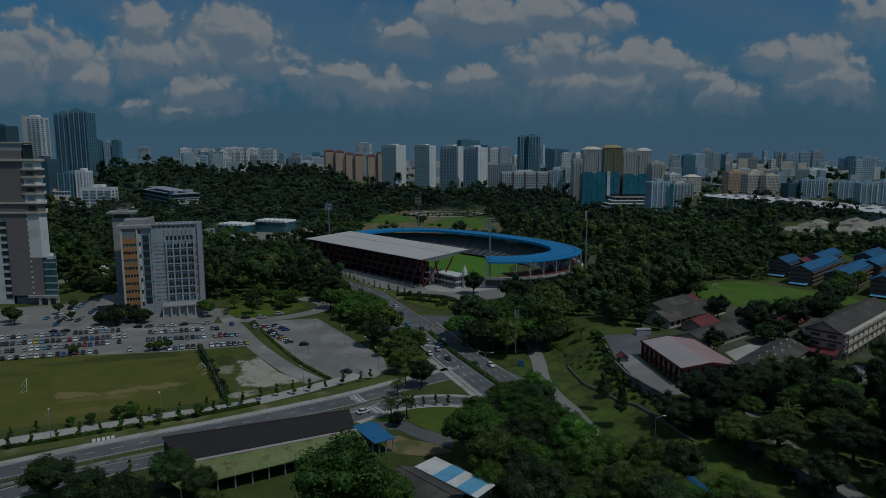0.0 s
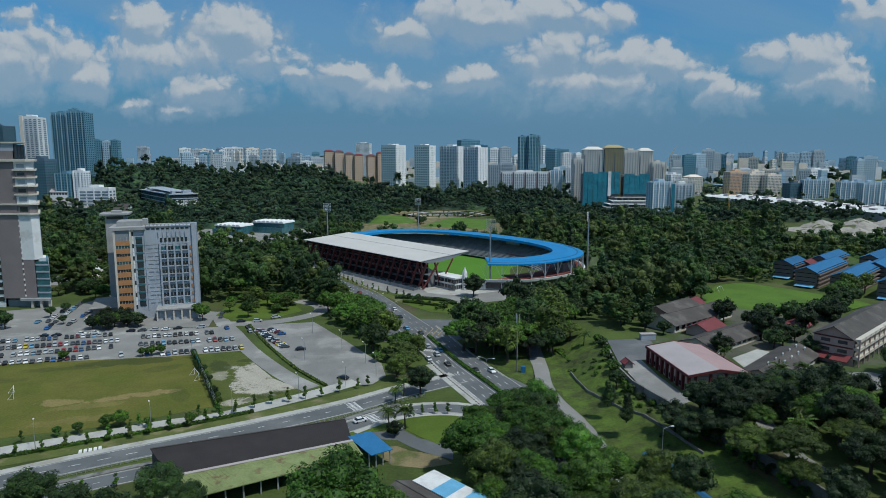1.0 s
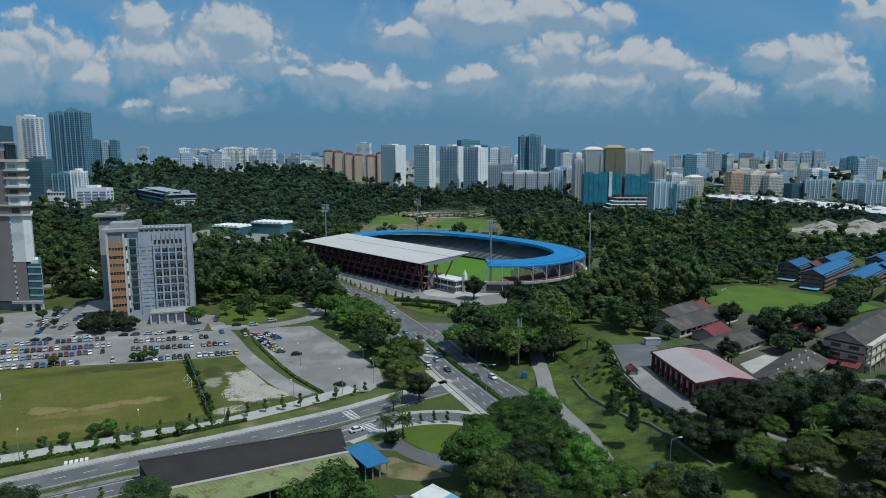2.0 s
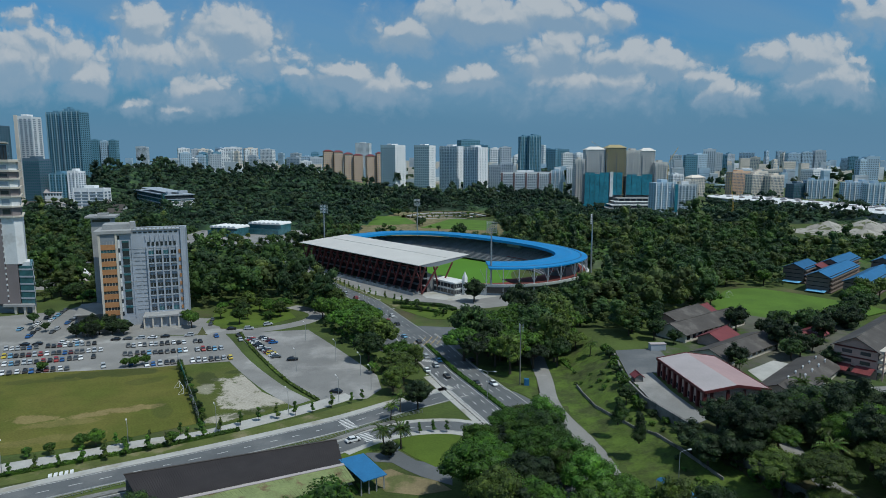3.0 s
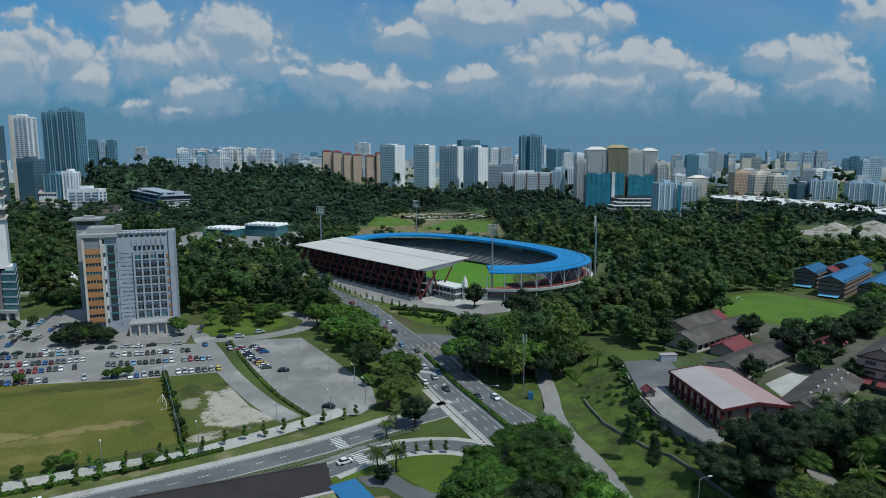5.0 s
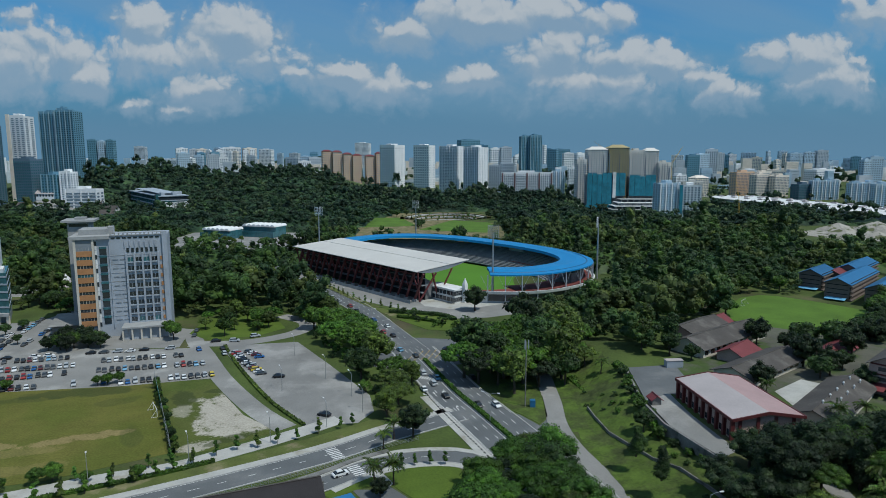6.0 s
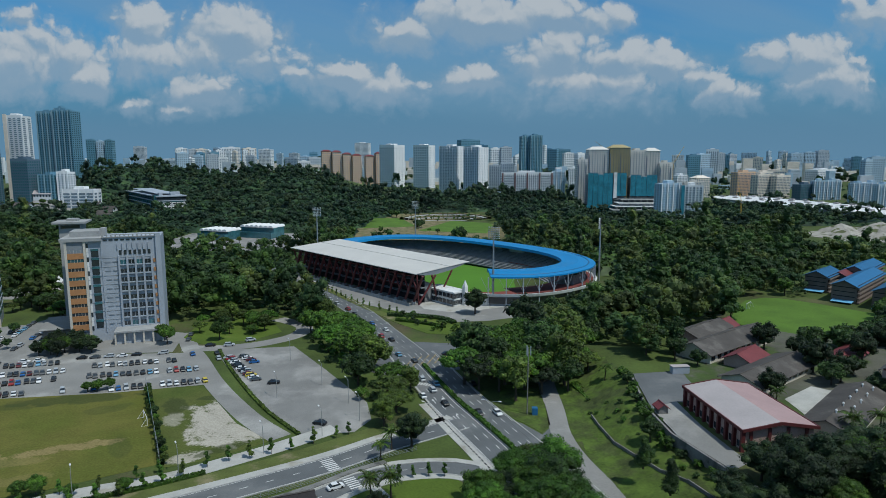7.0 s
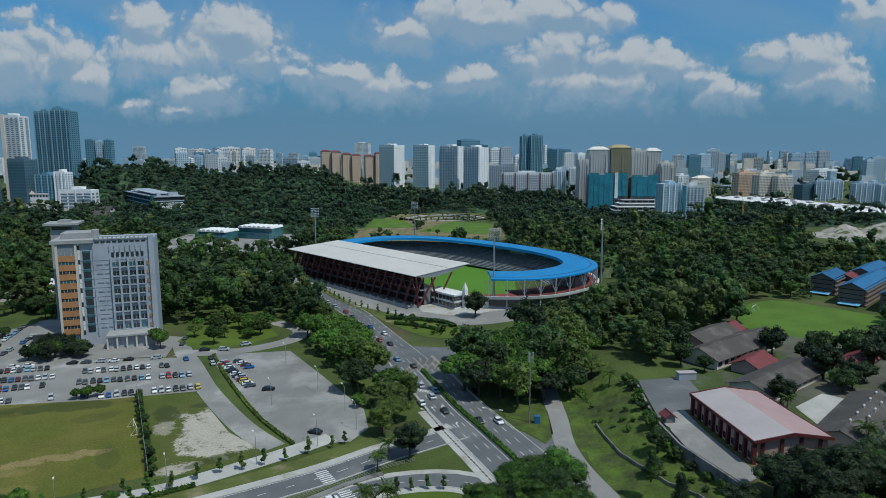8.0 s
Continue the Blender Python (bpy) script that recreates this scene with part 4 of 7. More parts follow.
# ---- buildings ----
def build_office_tower():
    """Eleven-storey office tower; local x along the front, y back from it."""
    W, H, D = 40.5, 47.2, 17.0
    t = thing("office_tower", "eleven-storey grey office tower with orange panels and ribbon windows", "office building", pose(-161.2, 313.3, 0, 0, 0, 19.5) @ Matrix.Diagonal((0.94, 1, 1, 1)))
    part("body", MB().box(0, 0, 0, W, D, H - 1.2), M_GREYP, t, "grey rendered wall")
    part("cornice", MB().box(-1.6, -1.4, H - 2.4, 15.5, D + 1, H - 1.0), M_CONC, t, "projecting roof slab")
    fl, z1 = 3.95, 7.2
    # orange panel bay at the left
    part("pier", MB().box(0.1, -1.0, 0, 1.1, 0, H - 2.4), M_CREAM, t, "cream pier")
    part("pier", MB().box(7.8, -1.0, 0, 8.7, 0, H - 2.4), M_CREAM, t, "cream pier")
    for i in range(9):
        z = z1 - 1.6 + i * fl
        part("orange_panel", MB().box(1.1, -0.75, z, 7.8, 0, z + 2.5), M_ORANGE, t, "orange-brown spandrel panel")
        part("window", MB().box(1.15, -0.5, z + 2.5, 7.75, 0, z + 4.05), M_TEAL if i in (5, 7) else M_WIN, t)
        for k in range(4):
            part("mullion", MB().box(2.4 + k * 1.35, -0.6, z + 2.5, 2.5 + k * 1.35, -0.5, z + 4.05), M_CREAM, t)
    part("bay_head", MB().box(1.1, -0.6, H - 8.2, 7.8, 0, H - 2.4), M_SOFFIT, t, "plain grey panel over the bay")
    # stair slot and single window column
    for i in range(20):
        part("slot_window", MB().box(8.9, -0.12, 5 + i * 2.05, 9.7, 0.05, 6.9 + i * 2.05), M_WIN if i % 3 == 0 else M_WHITE, t)
    for i in range(9):
        z = z1 + i * fl
        part("window", MB().box(10.8, -0.16, z - 1.1, 13.8, 0.05, z + 1.6), M_WIN, t)
        part("spandrel", MB().box(10.7, -0.25, z + 1.6, 13.9, 0.05, z + 2.5), M_TEAL, t, "teal spandrel")
    # ribs, sills and window columns on the right part
    part("rib", MB().box(14.9, -0.35, 4, 15.2, 0, H - 3.5), M_BLUEGREY, t)
    for x in (22.2, 25.7, 29.2, 32.7, 36.2):
        part("rib", MB().box(x - 0.4, -0.9, 5, x + 0.4, 0, H - 9.2), M_GREYP, t, "projecting grey rib")
    for j in range(8):
        z = z1 + j * fl
        for i in range(4):
            x = 22.6 + i * 3.5
            part("window", MB().box(x + 0.1, -0.2, z - 0.75, x + 2.6, 0.05, z + 1.15), M_TEAL if j in (0, 7) and (i + j) % 2 else M_WIN, t)
            part("mullion", MB().box(x + 1.3, -0.28, z - 0.75, x + 1.42, -0.2, z + 1.15), M_GREYP, t)
            part("sill", MB().box(x, -0.75, z - 1.25, x + 2.7, 0.0, z - 0.8), M_BLUEGREY, t, "pale projecting sill")
        for x in (16.2, 19.4):
            part("louvre", MB().box(x, -0.16, z + 0.2, x + 2.4, 0.05, z + 0.62), M_SOFFIT, t)
        part("floor_line", MB().box(9.8, -0.12, z + 2.2, 36.0, 0, z + 2.36), M_CONC, t)
        part("orange_panel", MB().box(36.9, -0.3, z - 0.5, 37.9, 0, z + 1.2), M_ORANGE, t, "small orange panel")
    for i in range(7):
        x = 22.4 + i * 2.05
        part("window", MB().box(x, -0.2, H - 8.9, x + 1.15, 0.05, H - 6.9), M_WIN, t)
        part("fin", MB().box(21.6 + i * 2.2, -0.5, H - 6.2, 21.9 + i * 2.2, 0, H - 3.6), M_GREYP, t)
    for i in range(9):
        part("roof_slot", MB().box(16.0 + i * 2.4, -0.14, H - 2.6, 17.7 + i * 2.4, 0.06, H - 1.9), M_WIN, t)
    part("parapet_rail", MB().box(15.6, -0.4, H - 1.2, 38.0, 0.1, H - 0.8).box(15.6, -0.4, H - 0.1, 38.0, 0.1, H + 0.2), M_CONC, t)
    for i in range(13):
        part("parapet_post", MB().box(15.6 + i * 1.84, -0.4, H - 0.8, 16.1 + i * 1.84, 0.1, H - 0.1), M_CONC, t)
    part("edge_pier", MB().box(W - 2.3, -0.9, 0, W, 0.2, H + 0.2), M_GREYP, t, "plain grey corner pier")
    # entrance storey
    part("porch_roof", MB().box(19.2, -9.5, 5.2, W - 0.4, 0, 5.9), M_CONC, t, "flat porch roof")
    for i in range(6):
        x = 19.6 + i * 4.0
        part("porch_column", MB().box(x - 0.35, -9.2, 0, x + 0.35, -8.5, 5.2), M_CREAM, t)
    part("porch_wall", MB().box(19.8, -7.6, 0, W - 0.6, -7.2, 5.2), M_GREYP, t)
    part("plant_deck", MB().box(-13, 6, 0, -0.05, D + 4, 5.6), M_WALLGREY, t, "low rear podium block")
    part("podium_roof", MB().slab([(-14, 4, 5.8), (-0.05, 4, 5.8), (-0.05, D + 5, 7.6), (-14, D + 5, 7.6)], 0.3), M_PARK, t, "sloping pale podium roof")
    # roof structures
    part("roof_house", MB().box(1.5, 5, H - 1.2, 14, D, H + 1.4).box(13.5, 8, H - 1, 16, D - 4, H + 2.2), M_CONC, t, "flat-roofed plant room")
    part("water_tank", MB().box(-7, D + 8, 0, 3, D + 18, H + 3.2).box(-9.5, D + 6, H + 3.2, 5.5, D + 20, H + 4.1).box(-4, D + 10, H + 4.1, 1, D + 15, H + 5.2), M_CONC, t, "rear lift core with an overhanging cap")
    part("tank_window", MB().box(-6.2, D + 7.8, H + 1.0, 2.2, D + 8.05, H + 2.4), M_WIN, t)


build_office_tower()


def build_brown_tower():
    """Tall tower at the edge of the car park: brown shaft, white corner, glazed podium."""
    t = thing("brown_tower", "tall mauve-brown tower with a white corner and stepped ledges", "office building", pose(-224.5, 340, 0))

    def block(x0, x1, z0, z1, y0=0.0, deep=24.0):
        return MB().prism([(x0, y0), (x1, y0), (x1 - 0.62 * deep, y0 + deep), (x0 - 0.62 * deep, y0 + deep)], z0, z1)

    part("shaft", block(-11.5, 0, 5, 79), M_BROWN, t, "mauve-brown clad shaft")
    part("upper_shaft", block(-40, -11.5, 47, 79), M_BROWN, t, "mauve-brown clad shaft")
    part("side_wing", block(-44, -11.5, 0, 47, 0.8), M_WHITE, t, "white lower wing")
    for j in range(11):
        part("window", block(-15.5, -12.0, 3.2 + j * 4.0, 5.6 + j * 4.0, 0.6, 1.0), M_WIN, t)
    part("corner", MB().prism([(0, 0.3), (6.6, 0.3), (9.0, 3.2), (-4.0, 24), (-12, 24)], 26, 50.5), M_WHITE, t, "white corner block")
    part("corner_base", block(0, 6.2, 5, 26, 0.4), M_BROWN, t, "brown corner base")
    bays = ((50.5, 55.6, M_BROWN), (55.6, 60.7, M_WHITE), (60.7, 65.1, M_BROWN), (65.1, 69.6, M_WHITE), (69.6, 73.6, M_BROWN), (73.6, 78.0, M_WHITE))
    for z0, z1, m in bays:
        part("bay", MB().prism([(0, 0.2), (6.4, 0.2), (8.6, 3.0), (-4.4, 24), (-12, 24)], z0, z1), m, t)
        wide = z0 in (50.5, 55.6)
        part("ledge", MB().prism([(-40 if wide else -0.4, -0.8), (7.2, -0.8), (10.2, 2.6), (-3.4, 24.5), (-40 if wide else -12, 24.5)], z0 - 0.35, z0 + 0.45), M_CREAM, t, "cream projecting ledge")
        part("bay_window", MB().box(1.4, 0.12, z0 + 1.2, 5.4, 0.3, z1 - 1.3), M_WIN if m is M_BROWN else M_GREYP, t)
    part("cornice", MB().prism([(-41, -1.2), (7.4, -1.2), (10.4, 2.4), (-3.4, 25.5), (-41, 25.5)], 78.0, 79.3), M_CREAM, t, "cream roof ledge")
    part("attic", block(-40, 0, 79.3, 83.6, 0.6), M_BROWN, t)
    part("penthouse", block(-38, 0.4, 83.6, 87.4, 0.9, 20), M_GREYP, t)
    part("penthouse_glass", block(0.4, 5.8, 79.3, 86.6, 0.9, 20), M_WIN, t)
    for x in (0.6, 2.4, 4.2, 5.7):
        part("mullion", MB().box(x - 0.12, 0.7, 79.3, x + 0.12, 0.95, 86.6), M_DARK, t)
    part("roof", block(-40, 6.4, 87.4, 88.2, 0.2, 22), M_CREAM, t)
    for j in range(16):
        part("groove", MB().box(-0.25, -0.06, 6 + j * 2.9, 0.35, 0.6, 7.0 + j * 2.9), M_WHITE, t)
    part("podium_glass", block(6.2, 13.2, 5, 25, 1.0, 22), M_TEAL, t, "teal glazed podium block")
    part("podium_cap", block(7.5, 11.4, 25, 26.8, 2.0, 10), M_WHITE, t)
    for j in range(5):
        part("podium_band", block(6.1, 13.45, 7.6 + j * 3.8, 8.4 + j * 3.8, 0.8, 22.4), M_GREYP, t, "grey spandrel band")
    part("canopy", block(-2, 14.6, 3.9, 5.2, -1.6, 26), M_CONC, t, "concrete canopy slab")
    for x in (3.2, 8.0, 12.6):
        part("canopy_column", MB().box(x, -1.0, 0, x + 1.2, 0.2, 3.9), M_CREAM, t)
    part("lobby", block(-11, 12.4, 0, 3.9, 2.0, 20), M_SOFFIT, t, "recessed lobby storey")


build_brown_tower()


def gable_hall(name, label, x, y, z, deg, L, W, eave, ridge, roof, wall, category="school building", over=1.0, group=""):
    """Long building with a pitched roof: local x along the ridge. Returns the thing."""
    t = thing(name, label, category, pose(x, y, z, 0, 0, deg), group)
    h = W / 2
    part("wall_shell", MB().add([(-L / 2, -h, -3), (L / 2, -h, -3), (L / 2, h, -3), (-L / 2, h, -3), (-L / 2, -h, eave), (L / 2, -h, eave), (L / 2, h, eave), (-L / 2, h, eave), (-L / 2, 0, ridge - 0.2), (L / 2, 0, ridge - 0.2)],
                           [(0, 1, 5, 4), (2, 3, 7, 6), (1, 2, 6, 9, 5), (3, 0, 4, 8, 7)]), wall, t)
    s = (ridge - eave) / h
    for k, sgn in enumerate((-1, 1)):
        e = h + over
        ze = ridge - s * e
        q = [(-L / 2 - over, 0, ridge), (-L / 2 - over, sgn * e, ze), (L / 2 + over, sgn * e, ze), (L / 2 + over, 0, ridge)]
        part("roof_slope", MB().slab(q if sgn < 0 else q[::-1], 0.22), roof, t)
    n = int(L / 4)
    for i in range(n):
        x = -L / 2 + (i + 0.5) * L / n
        part("window", MB().box(x - 1.2, -h - 0.08, eave * 0.35, x + 1.2, -h + 0.05, eave * 0.75), M_WIN, t)
    part("ridge_cap", MB().tube((-L / 2 - over, 0, ridge + 0.03), (L / 2 + over, 0, ridge + 0.03), 0.16, 0.16, 6), roof, t)
    return t


# school hall with the pale pink roof
def build_hall():
    z = 7.0
    t = thing("school_hall", "school hall with pale pink sheet roof and maroon piers", "school building", pose(73.2, 226.5, z, 0, 0, -84))
    L, W, e, r = 31.5, 20.5, 6.0, 7.6
    part("wall_shell", MB().box(0.8, 0.8, 0, L - 0.8, W - 0.8, e - 0.2), M_PINK, t, "beige rendered wall")
    part("gable", MB().add([(L - 0.8, 0.8, e - 0.2), (L - 0.8, W - 0.8, e - 0.2), (L - 0.8, W / 2, r - 0.2), (0.8, 0.8, e - 0.2), (0.8, W - 0.8, e - 0.2), (0.8, W / 2, r - 0.2)], [(0, 1, 2), (3, 5, 4)]), M_PINK, t)
    part("roof_slope", MB().slab([(0, 0, e), (L, 0, e), (L, W / 2, r), (0, W / 2, r)], 0.25), M_PALEROOF, t, "pale weathered roof slope")
    part("roof_slope", MB().slab([(0, W / 2, r), (L, W / 2, r), (L, W, e), (0, W, e)], 0.25), M_PINKROOF, t, "faded pink roof slope")
    part("fascia", MB().beam((-0.1, -0.1, e - 0.25), (L + 0.1, -0.1, e - 0.25), 0.3, 0.8).beam((L + 0.1, -0.1, e - 0.2), (L + 0.1, W / 2, r - 0.2), 0.3, 0.8).beam((L + 0.1, W / 2, r - 0.2), (L + 0.1, W + 0.1, e - 0.2), 0.3, 0.8)
         .beam((-0.1, -0.1, e - 0.2), (-0.1, W / 2, r - 0.2), 0.3, 0.8).beam((-0.1, W / 2, r - 0.2), (-0.1, W + 0.1, e - 0.2), 0.3, 0.8).beam((-0.1, W + 0.1, e - 0.25), (L + 0.1, W + 0.1, e - 0.25), 0.3, 0.8), M_MAROON, t, "dark maroon roof fascia")
    for i in range(9):
        x = 0.6 + i * (L - 1.6) / 8
        part("pier", MB().box(x, -0.1, 0, x + 0.8, 0.9, e - 0.3), M_MAROON, t, "maroon pier")
    for i in range(8):
        x = 0.6 + (i + 0.35) * (L - 1.6) / 8
        part("window", MB().box(x, 0.66, 0.6, x + 1.9, 0.84, 2.2), M_WIN, t)
    for i in range(4):
        part("pier", MB().box(L - 1.0, 2.2 + i * 5, 0, L - 0.4, 3.0 + i * 5, e), M_MAROON, t, "maroon pier")


build_hall()
gable_hall("classroom_block", "low classroom block with a grey sheet roof", 110, 302, 6.2, 41, 28, 11, 3.6, 5.8, M_SLATE, M_PINK, group="school blocks")
gable_hall("classroom_block", "long two-storey classroom block with a grey-brown tiled roof", 111.7, 283.6, 6.4, 37, 46, 13.5, 4.4, 7.2, M_SLATE, M_CREAM, group="school blocks")
gable_hall("canteen", "low school building with a dull red roof", 110.7, 265.5, 7, 44, 15, 9.5, 3.0, 5.4, M_REDROOF, M_PINK)
gable_hall("porch_roof_hut", "small hut with a red pitched roof", 123.5, 314, 5, 41, 11, 8, 3.6, 6.0, M_REDROOF, M_WHITE, "hut")
gable_hall("classroom_block", "classroom block with a grey-brown tiled roof", 111.5, 250.3, 7, 37.5, 38, 13, 3.2, 5.6, M_SLATE, M_CREAM, group="school blocks")
gable_hall("classroom_block", "low classroom block with roof ventilators on grey tiles", 116.5, 217, 7, 44.4, 40, 12, 3.2, 5.6, M_SLATE, M_CREAM, group="school blocks")
for i in range(10):
    x, y = rot((-13 + (i // 2) * 7.0 + 1.5 * (i % 2), -0.4 - 2.4 * (i % 2)), 44.4, (116.5, 217))
    v = thing("roof_ventilator", "small white mushroom ventilator on the roof", "ventilator", pose(x, y, 12.3 - 0.8 * (i % 2)), "roof ventilators")
    part("pipe", MB().tube((0, 0, 0), (0, 0, 0.9), 0.16, 0.16, 8), M_WHITE, v)
    part("cowl", MB().tube((0, 0, 0.9), (0, 0, 1.25), 0.38, 0.14, 8), M_WHITE, v)
big = gable_hall("school_wing", "three-storey school wing with a brown roof and open galleries", 162.5, 246, 7, 41.5, 60, 13, 10.0, 13.6, M_SLATE, M_PINK)
for j in range(3):
    part("gallery", MB().box(-29.5, -8.2, 2.6 + j * 3.2, 29.5, -6.5, 3.6 + j * 3.2), M_CREAM, big, "cream gallery parapet")
    # shade of each open gallery, put in as a dark glass strip
    part("shade_band", MB().box(-29.5, -6.75, 0.4 + j * 3.2, 29.5, -6.52, 2.4 + j * 3.2), M_WIN, big, "dark glass strip standing for gallery shade")
    part("gable_band", MB().box(-30.15, -6.2, 3.0 + j * 3.2, -29.9, 6.2, 3.5 + j * 3.2), M_MAROON, big, "maroon floor band on the end wall")
    for k in range(2):
        part("gable_window", MB().box(-30.1, -4.5 + k * 5.5, 1.2 + j * 3.2, -29.9, -1.5 + k * 5.5, 2.4 + j * 3.2), M_WIN, big)
for k in range(11):
    part("gallery_pier", MB().box(-29.5 + k * 5.85, -8.3, 0, -29.0 + k * 5.85, -7.9, 10.0), M_PINK, big)
for k in range(2):
    part("porch", MB().slab([(-35, -6 + k * 7, 2.6), (-30, -6 + k * 7, 3.8), (-30, -0.5 + k * 7, 3.8), (-35, -0.5 + k * 7, 2.6)], 0.25), M_REDROOF, big, "red porch roof")
gable_hall("canteen", "low school building with a dull red roof", 152, 272, 6, 41, 26, 8, 3.2, 5.0, M_REDROOF, M_PINK)
patch("school_ground", [(84, 188), (82, 226), (84, 257), (94, 296), (112, 318), (128, 322), (160, 296), (205, 290), (150, 205), (120, 190)], 7.03, M_DIRT, "trodden dark ground between the school blocks", "ground")
patch("school_yard", [(66.5, 254), (84, 257), (82, 226), (72.5, 229), (63.2, 224)], 7.12, M_ASPHALT, "grey worn asphalt school yard", "pavement")
patch("school_drive", [(63.2, 224), (72.5, 229), (73, 212), (76, 190), (70.2, 186), (64, 205)], 7.1, M_LOT, "pale concrete drive beside the hall", "pavement")
patch("court", [(106.5, 231), (121, 242), (127.3, 236), (105.8, 215.7)], 7.1, M_PATH, "pale concrete assembly court", "pavement")
SCHOOL_FIELD = [(138, 338), (147, 311), (160, 301), (174, 301), (226, 332), (222, 348), (214, 356), (201, 374), (188, 387), (180, 389), (166, 382), (151, 362)]
patch("school_field", SCHOOL_FIELD, 3.6, M_PARKLAWN, "bright green school playing field", "field")
patch("wing_yard", [(129, 214), (147, 216), (153, 209), (138, 199), (130, 203)], 7.11, M_PARK, "pale concrete yard before the school wing", "pavement")
patch("field_court", [(160, 301), (174, 300), (179, 303), (166, 305)], 3.9, M_PATH, "pale court beside the school field", "pavement")
rw = MB()
for (xa, ya), (xb, yb) in zip(WALL_LINE, WALL_LINE[1:]):
    rw.beam((xa - 0.6, ya, 4.2), (xb - 0.6, yb, 4.2), 0.6, 7.4)
solid("retaining_wall", rw, M_WALLGREY, "stained grey concrete retaining wall below the school yard", "wall", "structure")
LOWWALL = [(47.5, 232), (48.1, 222.8), (49.5, 212), (52.5, 203.1), (56.1, 193.5), (60.2, 187.4), (63.4, 178.4), (68, 162)]
lw = MB()
for (xa, ya), (xb, yb) in zip(LOWWALL, LOWWALL[1:]):
    lw.beam((xa, ya, float(height(xa, ya)) + 0.3), (xb, yb, float(height(xb, yb)) + 0.1), 0.3, 1.5)
solid("low_wall", lw, M_WALLGREY, "low concrete boundary wall on the grass slope", "wall", "structure")
gable_hall("guard_hut", "small guard hut with a red hipped roof", 65.0, 221, 7.1, -84, 3.0, 2.8, 2.0, 3.0, M_REDROOF, M_WALLGREY, "hut", 0.5)
store = thing("storage_box", "grey metal storage container at the yard edge", "container", pose(83, 255, 7.1, 0, 0, 5))
part("body", MB().box(-3, -1.2, 0, 3, 1.2, 2.4), M_GREYP, store)
part("roof", MB().box(-3.15, -1.35, 2.4, 3.15, 1.35, 2.6), M_PALEROOF, store)


# sheds at the near roadside
def lean_shed(name, label, pts, z, drop, roof, wall, posts=6, thick=0.22):
    """Open shed under a single slope; pts: far left, far right, near right, near left plan corners."""
    t = thing(name, label, "shed")
    zs = (z, z, z - drop, z - drop)
    part("roof", MB().slab([(*p, h) for p, h in zip(pts[::-1], zs[::-1])], thick), roof, t)
    a, b, c, d = (np.array(p, float) for p in pts)
    wl = MB()
    for s0, s1 in ((a, b),):
        n = (d - a) / np.linalg.norm(d - a)
        wl.beam((*(s0 + n * 1.2), z / 2 - 0.4), (*(s1 + n * 1.2), z / 2 - 0.4), 0.25, z - 1.0)
    part("back_wall", wl, wall, t)
    for i in range(posts):
        k = i / (posts - 1)
        p = d + (c - d) * (0.02 + 0.96 * k) + (a - d) * 0.1
        part("post", MB().box(p[0] - 0.15, p[1] - 0.15, 0, p[0] + 0.15, p[1] + 0.15, z - drop - 0.2), M_CONC, t)
    return t


sh = lean_shed("long_shed", "long low shed with a dark brown sheet roof", [(-75.5, 161), (-28, 180), (-24.5, 169), (-66, 149.5)], 5.6, 1.2, M_DARKROOF, M_WALLGREY, 14)
rib = MB()
for i in range(90):
    k = (i + 0.5) / 90
    a = np.array((-75.5, 161)) * (1 - k) + np.array((-28, 180)) * k
    b = np.array((-66, 149.5)) * (1 - k) + np.array((-24.5, 169)) * k
    rib.beam((*a, 5.63), (*b, 4.43), 0.09, 0.07)
part("roof_ribs", rib, M_DARKROOF, sh, "corrugation ribs")
part("ridge_cap", MB().beam((-75.5, 160.8, 5.72), (-28, 179.8, 5.72), 0.5, 0.12), M_SLATE, sh)
part("dividing_wall", MB().beam((-68, 153, 1.6), (-28, 172, 1.6), 0.2, 3.2), M_WALLGREY, sh, "grey block wall")
part("window_strip", MB().beam((-66, 152.6, 3.6), (-29, 170.2, 3.6), 0.15, 0.7), M_WIN, sh)
part("eave_beam", MB().beam((-66, 149.4, 4.2), (-24.5, 168.9, 4.2), 0.18, 0.3), M_CREAM, sh, "pale eave beam")
for i in range(18):
    k = (i + 0.5) / 18
    x, y = -66.5 + 39 * k, 151.2 + 18.4 * k
    # dark panels paint in the shade of the open stalls
    part("stall_opening", MB().beam((x, y, 1.5), (x + 1.5, y + 0.7, 1.5), 0.12, 1.9), M_DARK if i % 4 else M_WHITE, sh, "near-black panel standing for stall shade" if i % 4 else "white door")
solid("shed_path", ribbon(MB(), [(-62, 147.5), (-44, 156.5), (-22, 166.8)], -1.0, 0.8, -0.1, 0.14), M_PATH, "pale concrete path behind the long shed", "pavement", "structure")
for i in range(9):
    x, y = -33 + i * 1.55, 160.8 + i * 0.72
    solid("planted_bed", MB().beam((x, y, 0.16), (x + 1.8, y - 3.6, 0.16), 0.75, 0.32), M_PARKLAWN, "raised green planting bed behind the shed", "bed", group="planted beds")
gs = lean_shed("green_shed", "long shed with a mossy green corrugated roof", [(-71, 144.5), (-24, 167), (-20.5, 161), (-61, 137)], 5.0, 0.9, M_MOSSROOF, M_WALLGREY, 12)
rib = MB()
for i in range(52):
    k = (i + 0.5) / 52
    a = np.array((-71, 144.5)) * (1 - k) + np.array((-24, 167)) * k
    b = np.array((-61, 137)) * (1 - k) + np.array((-20.5, 161)) * k
    rib.beam((*a, 5.03), (*b, 4.13), 0.16, 0.1)
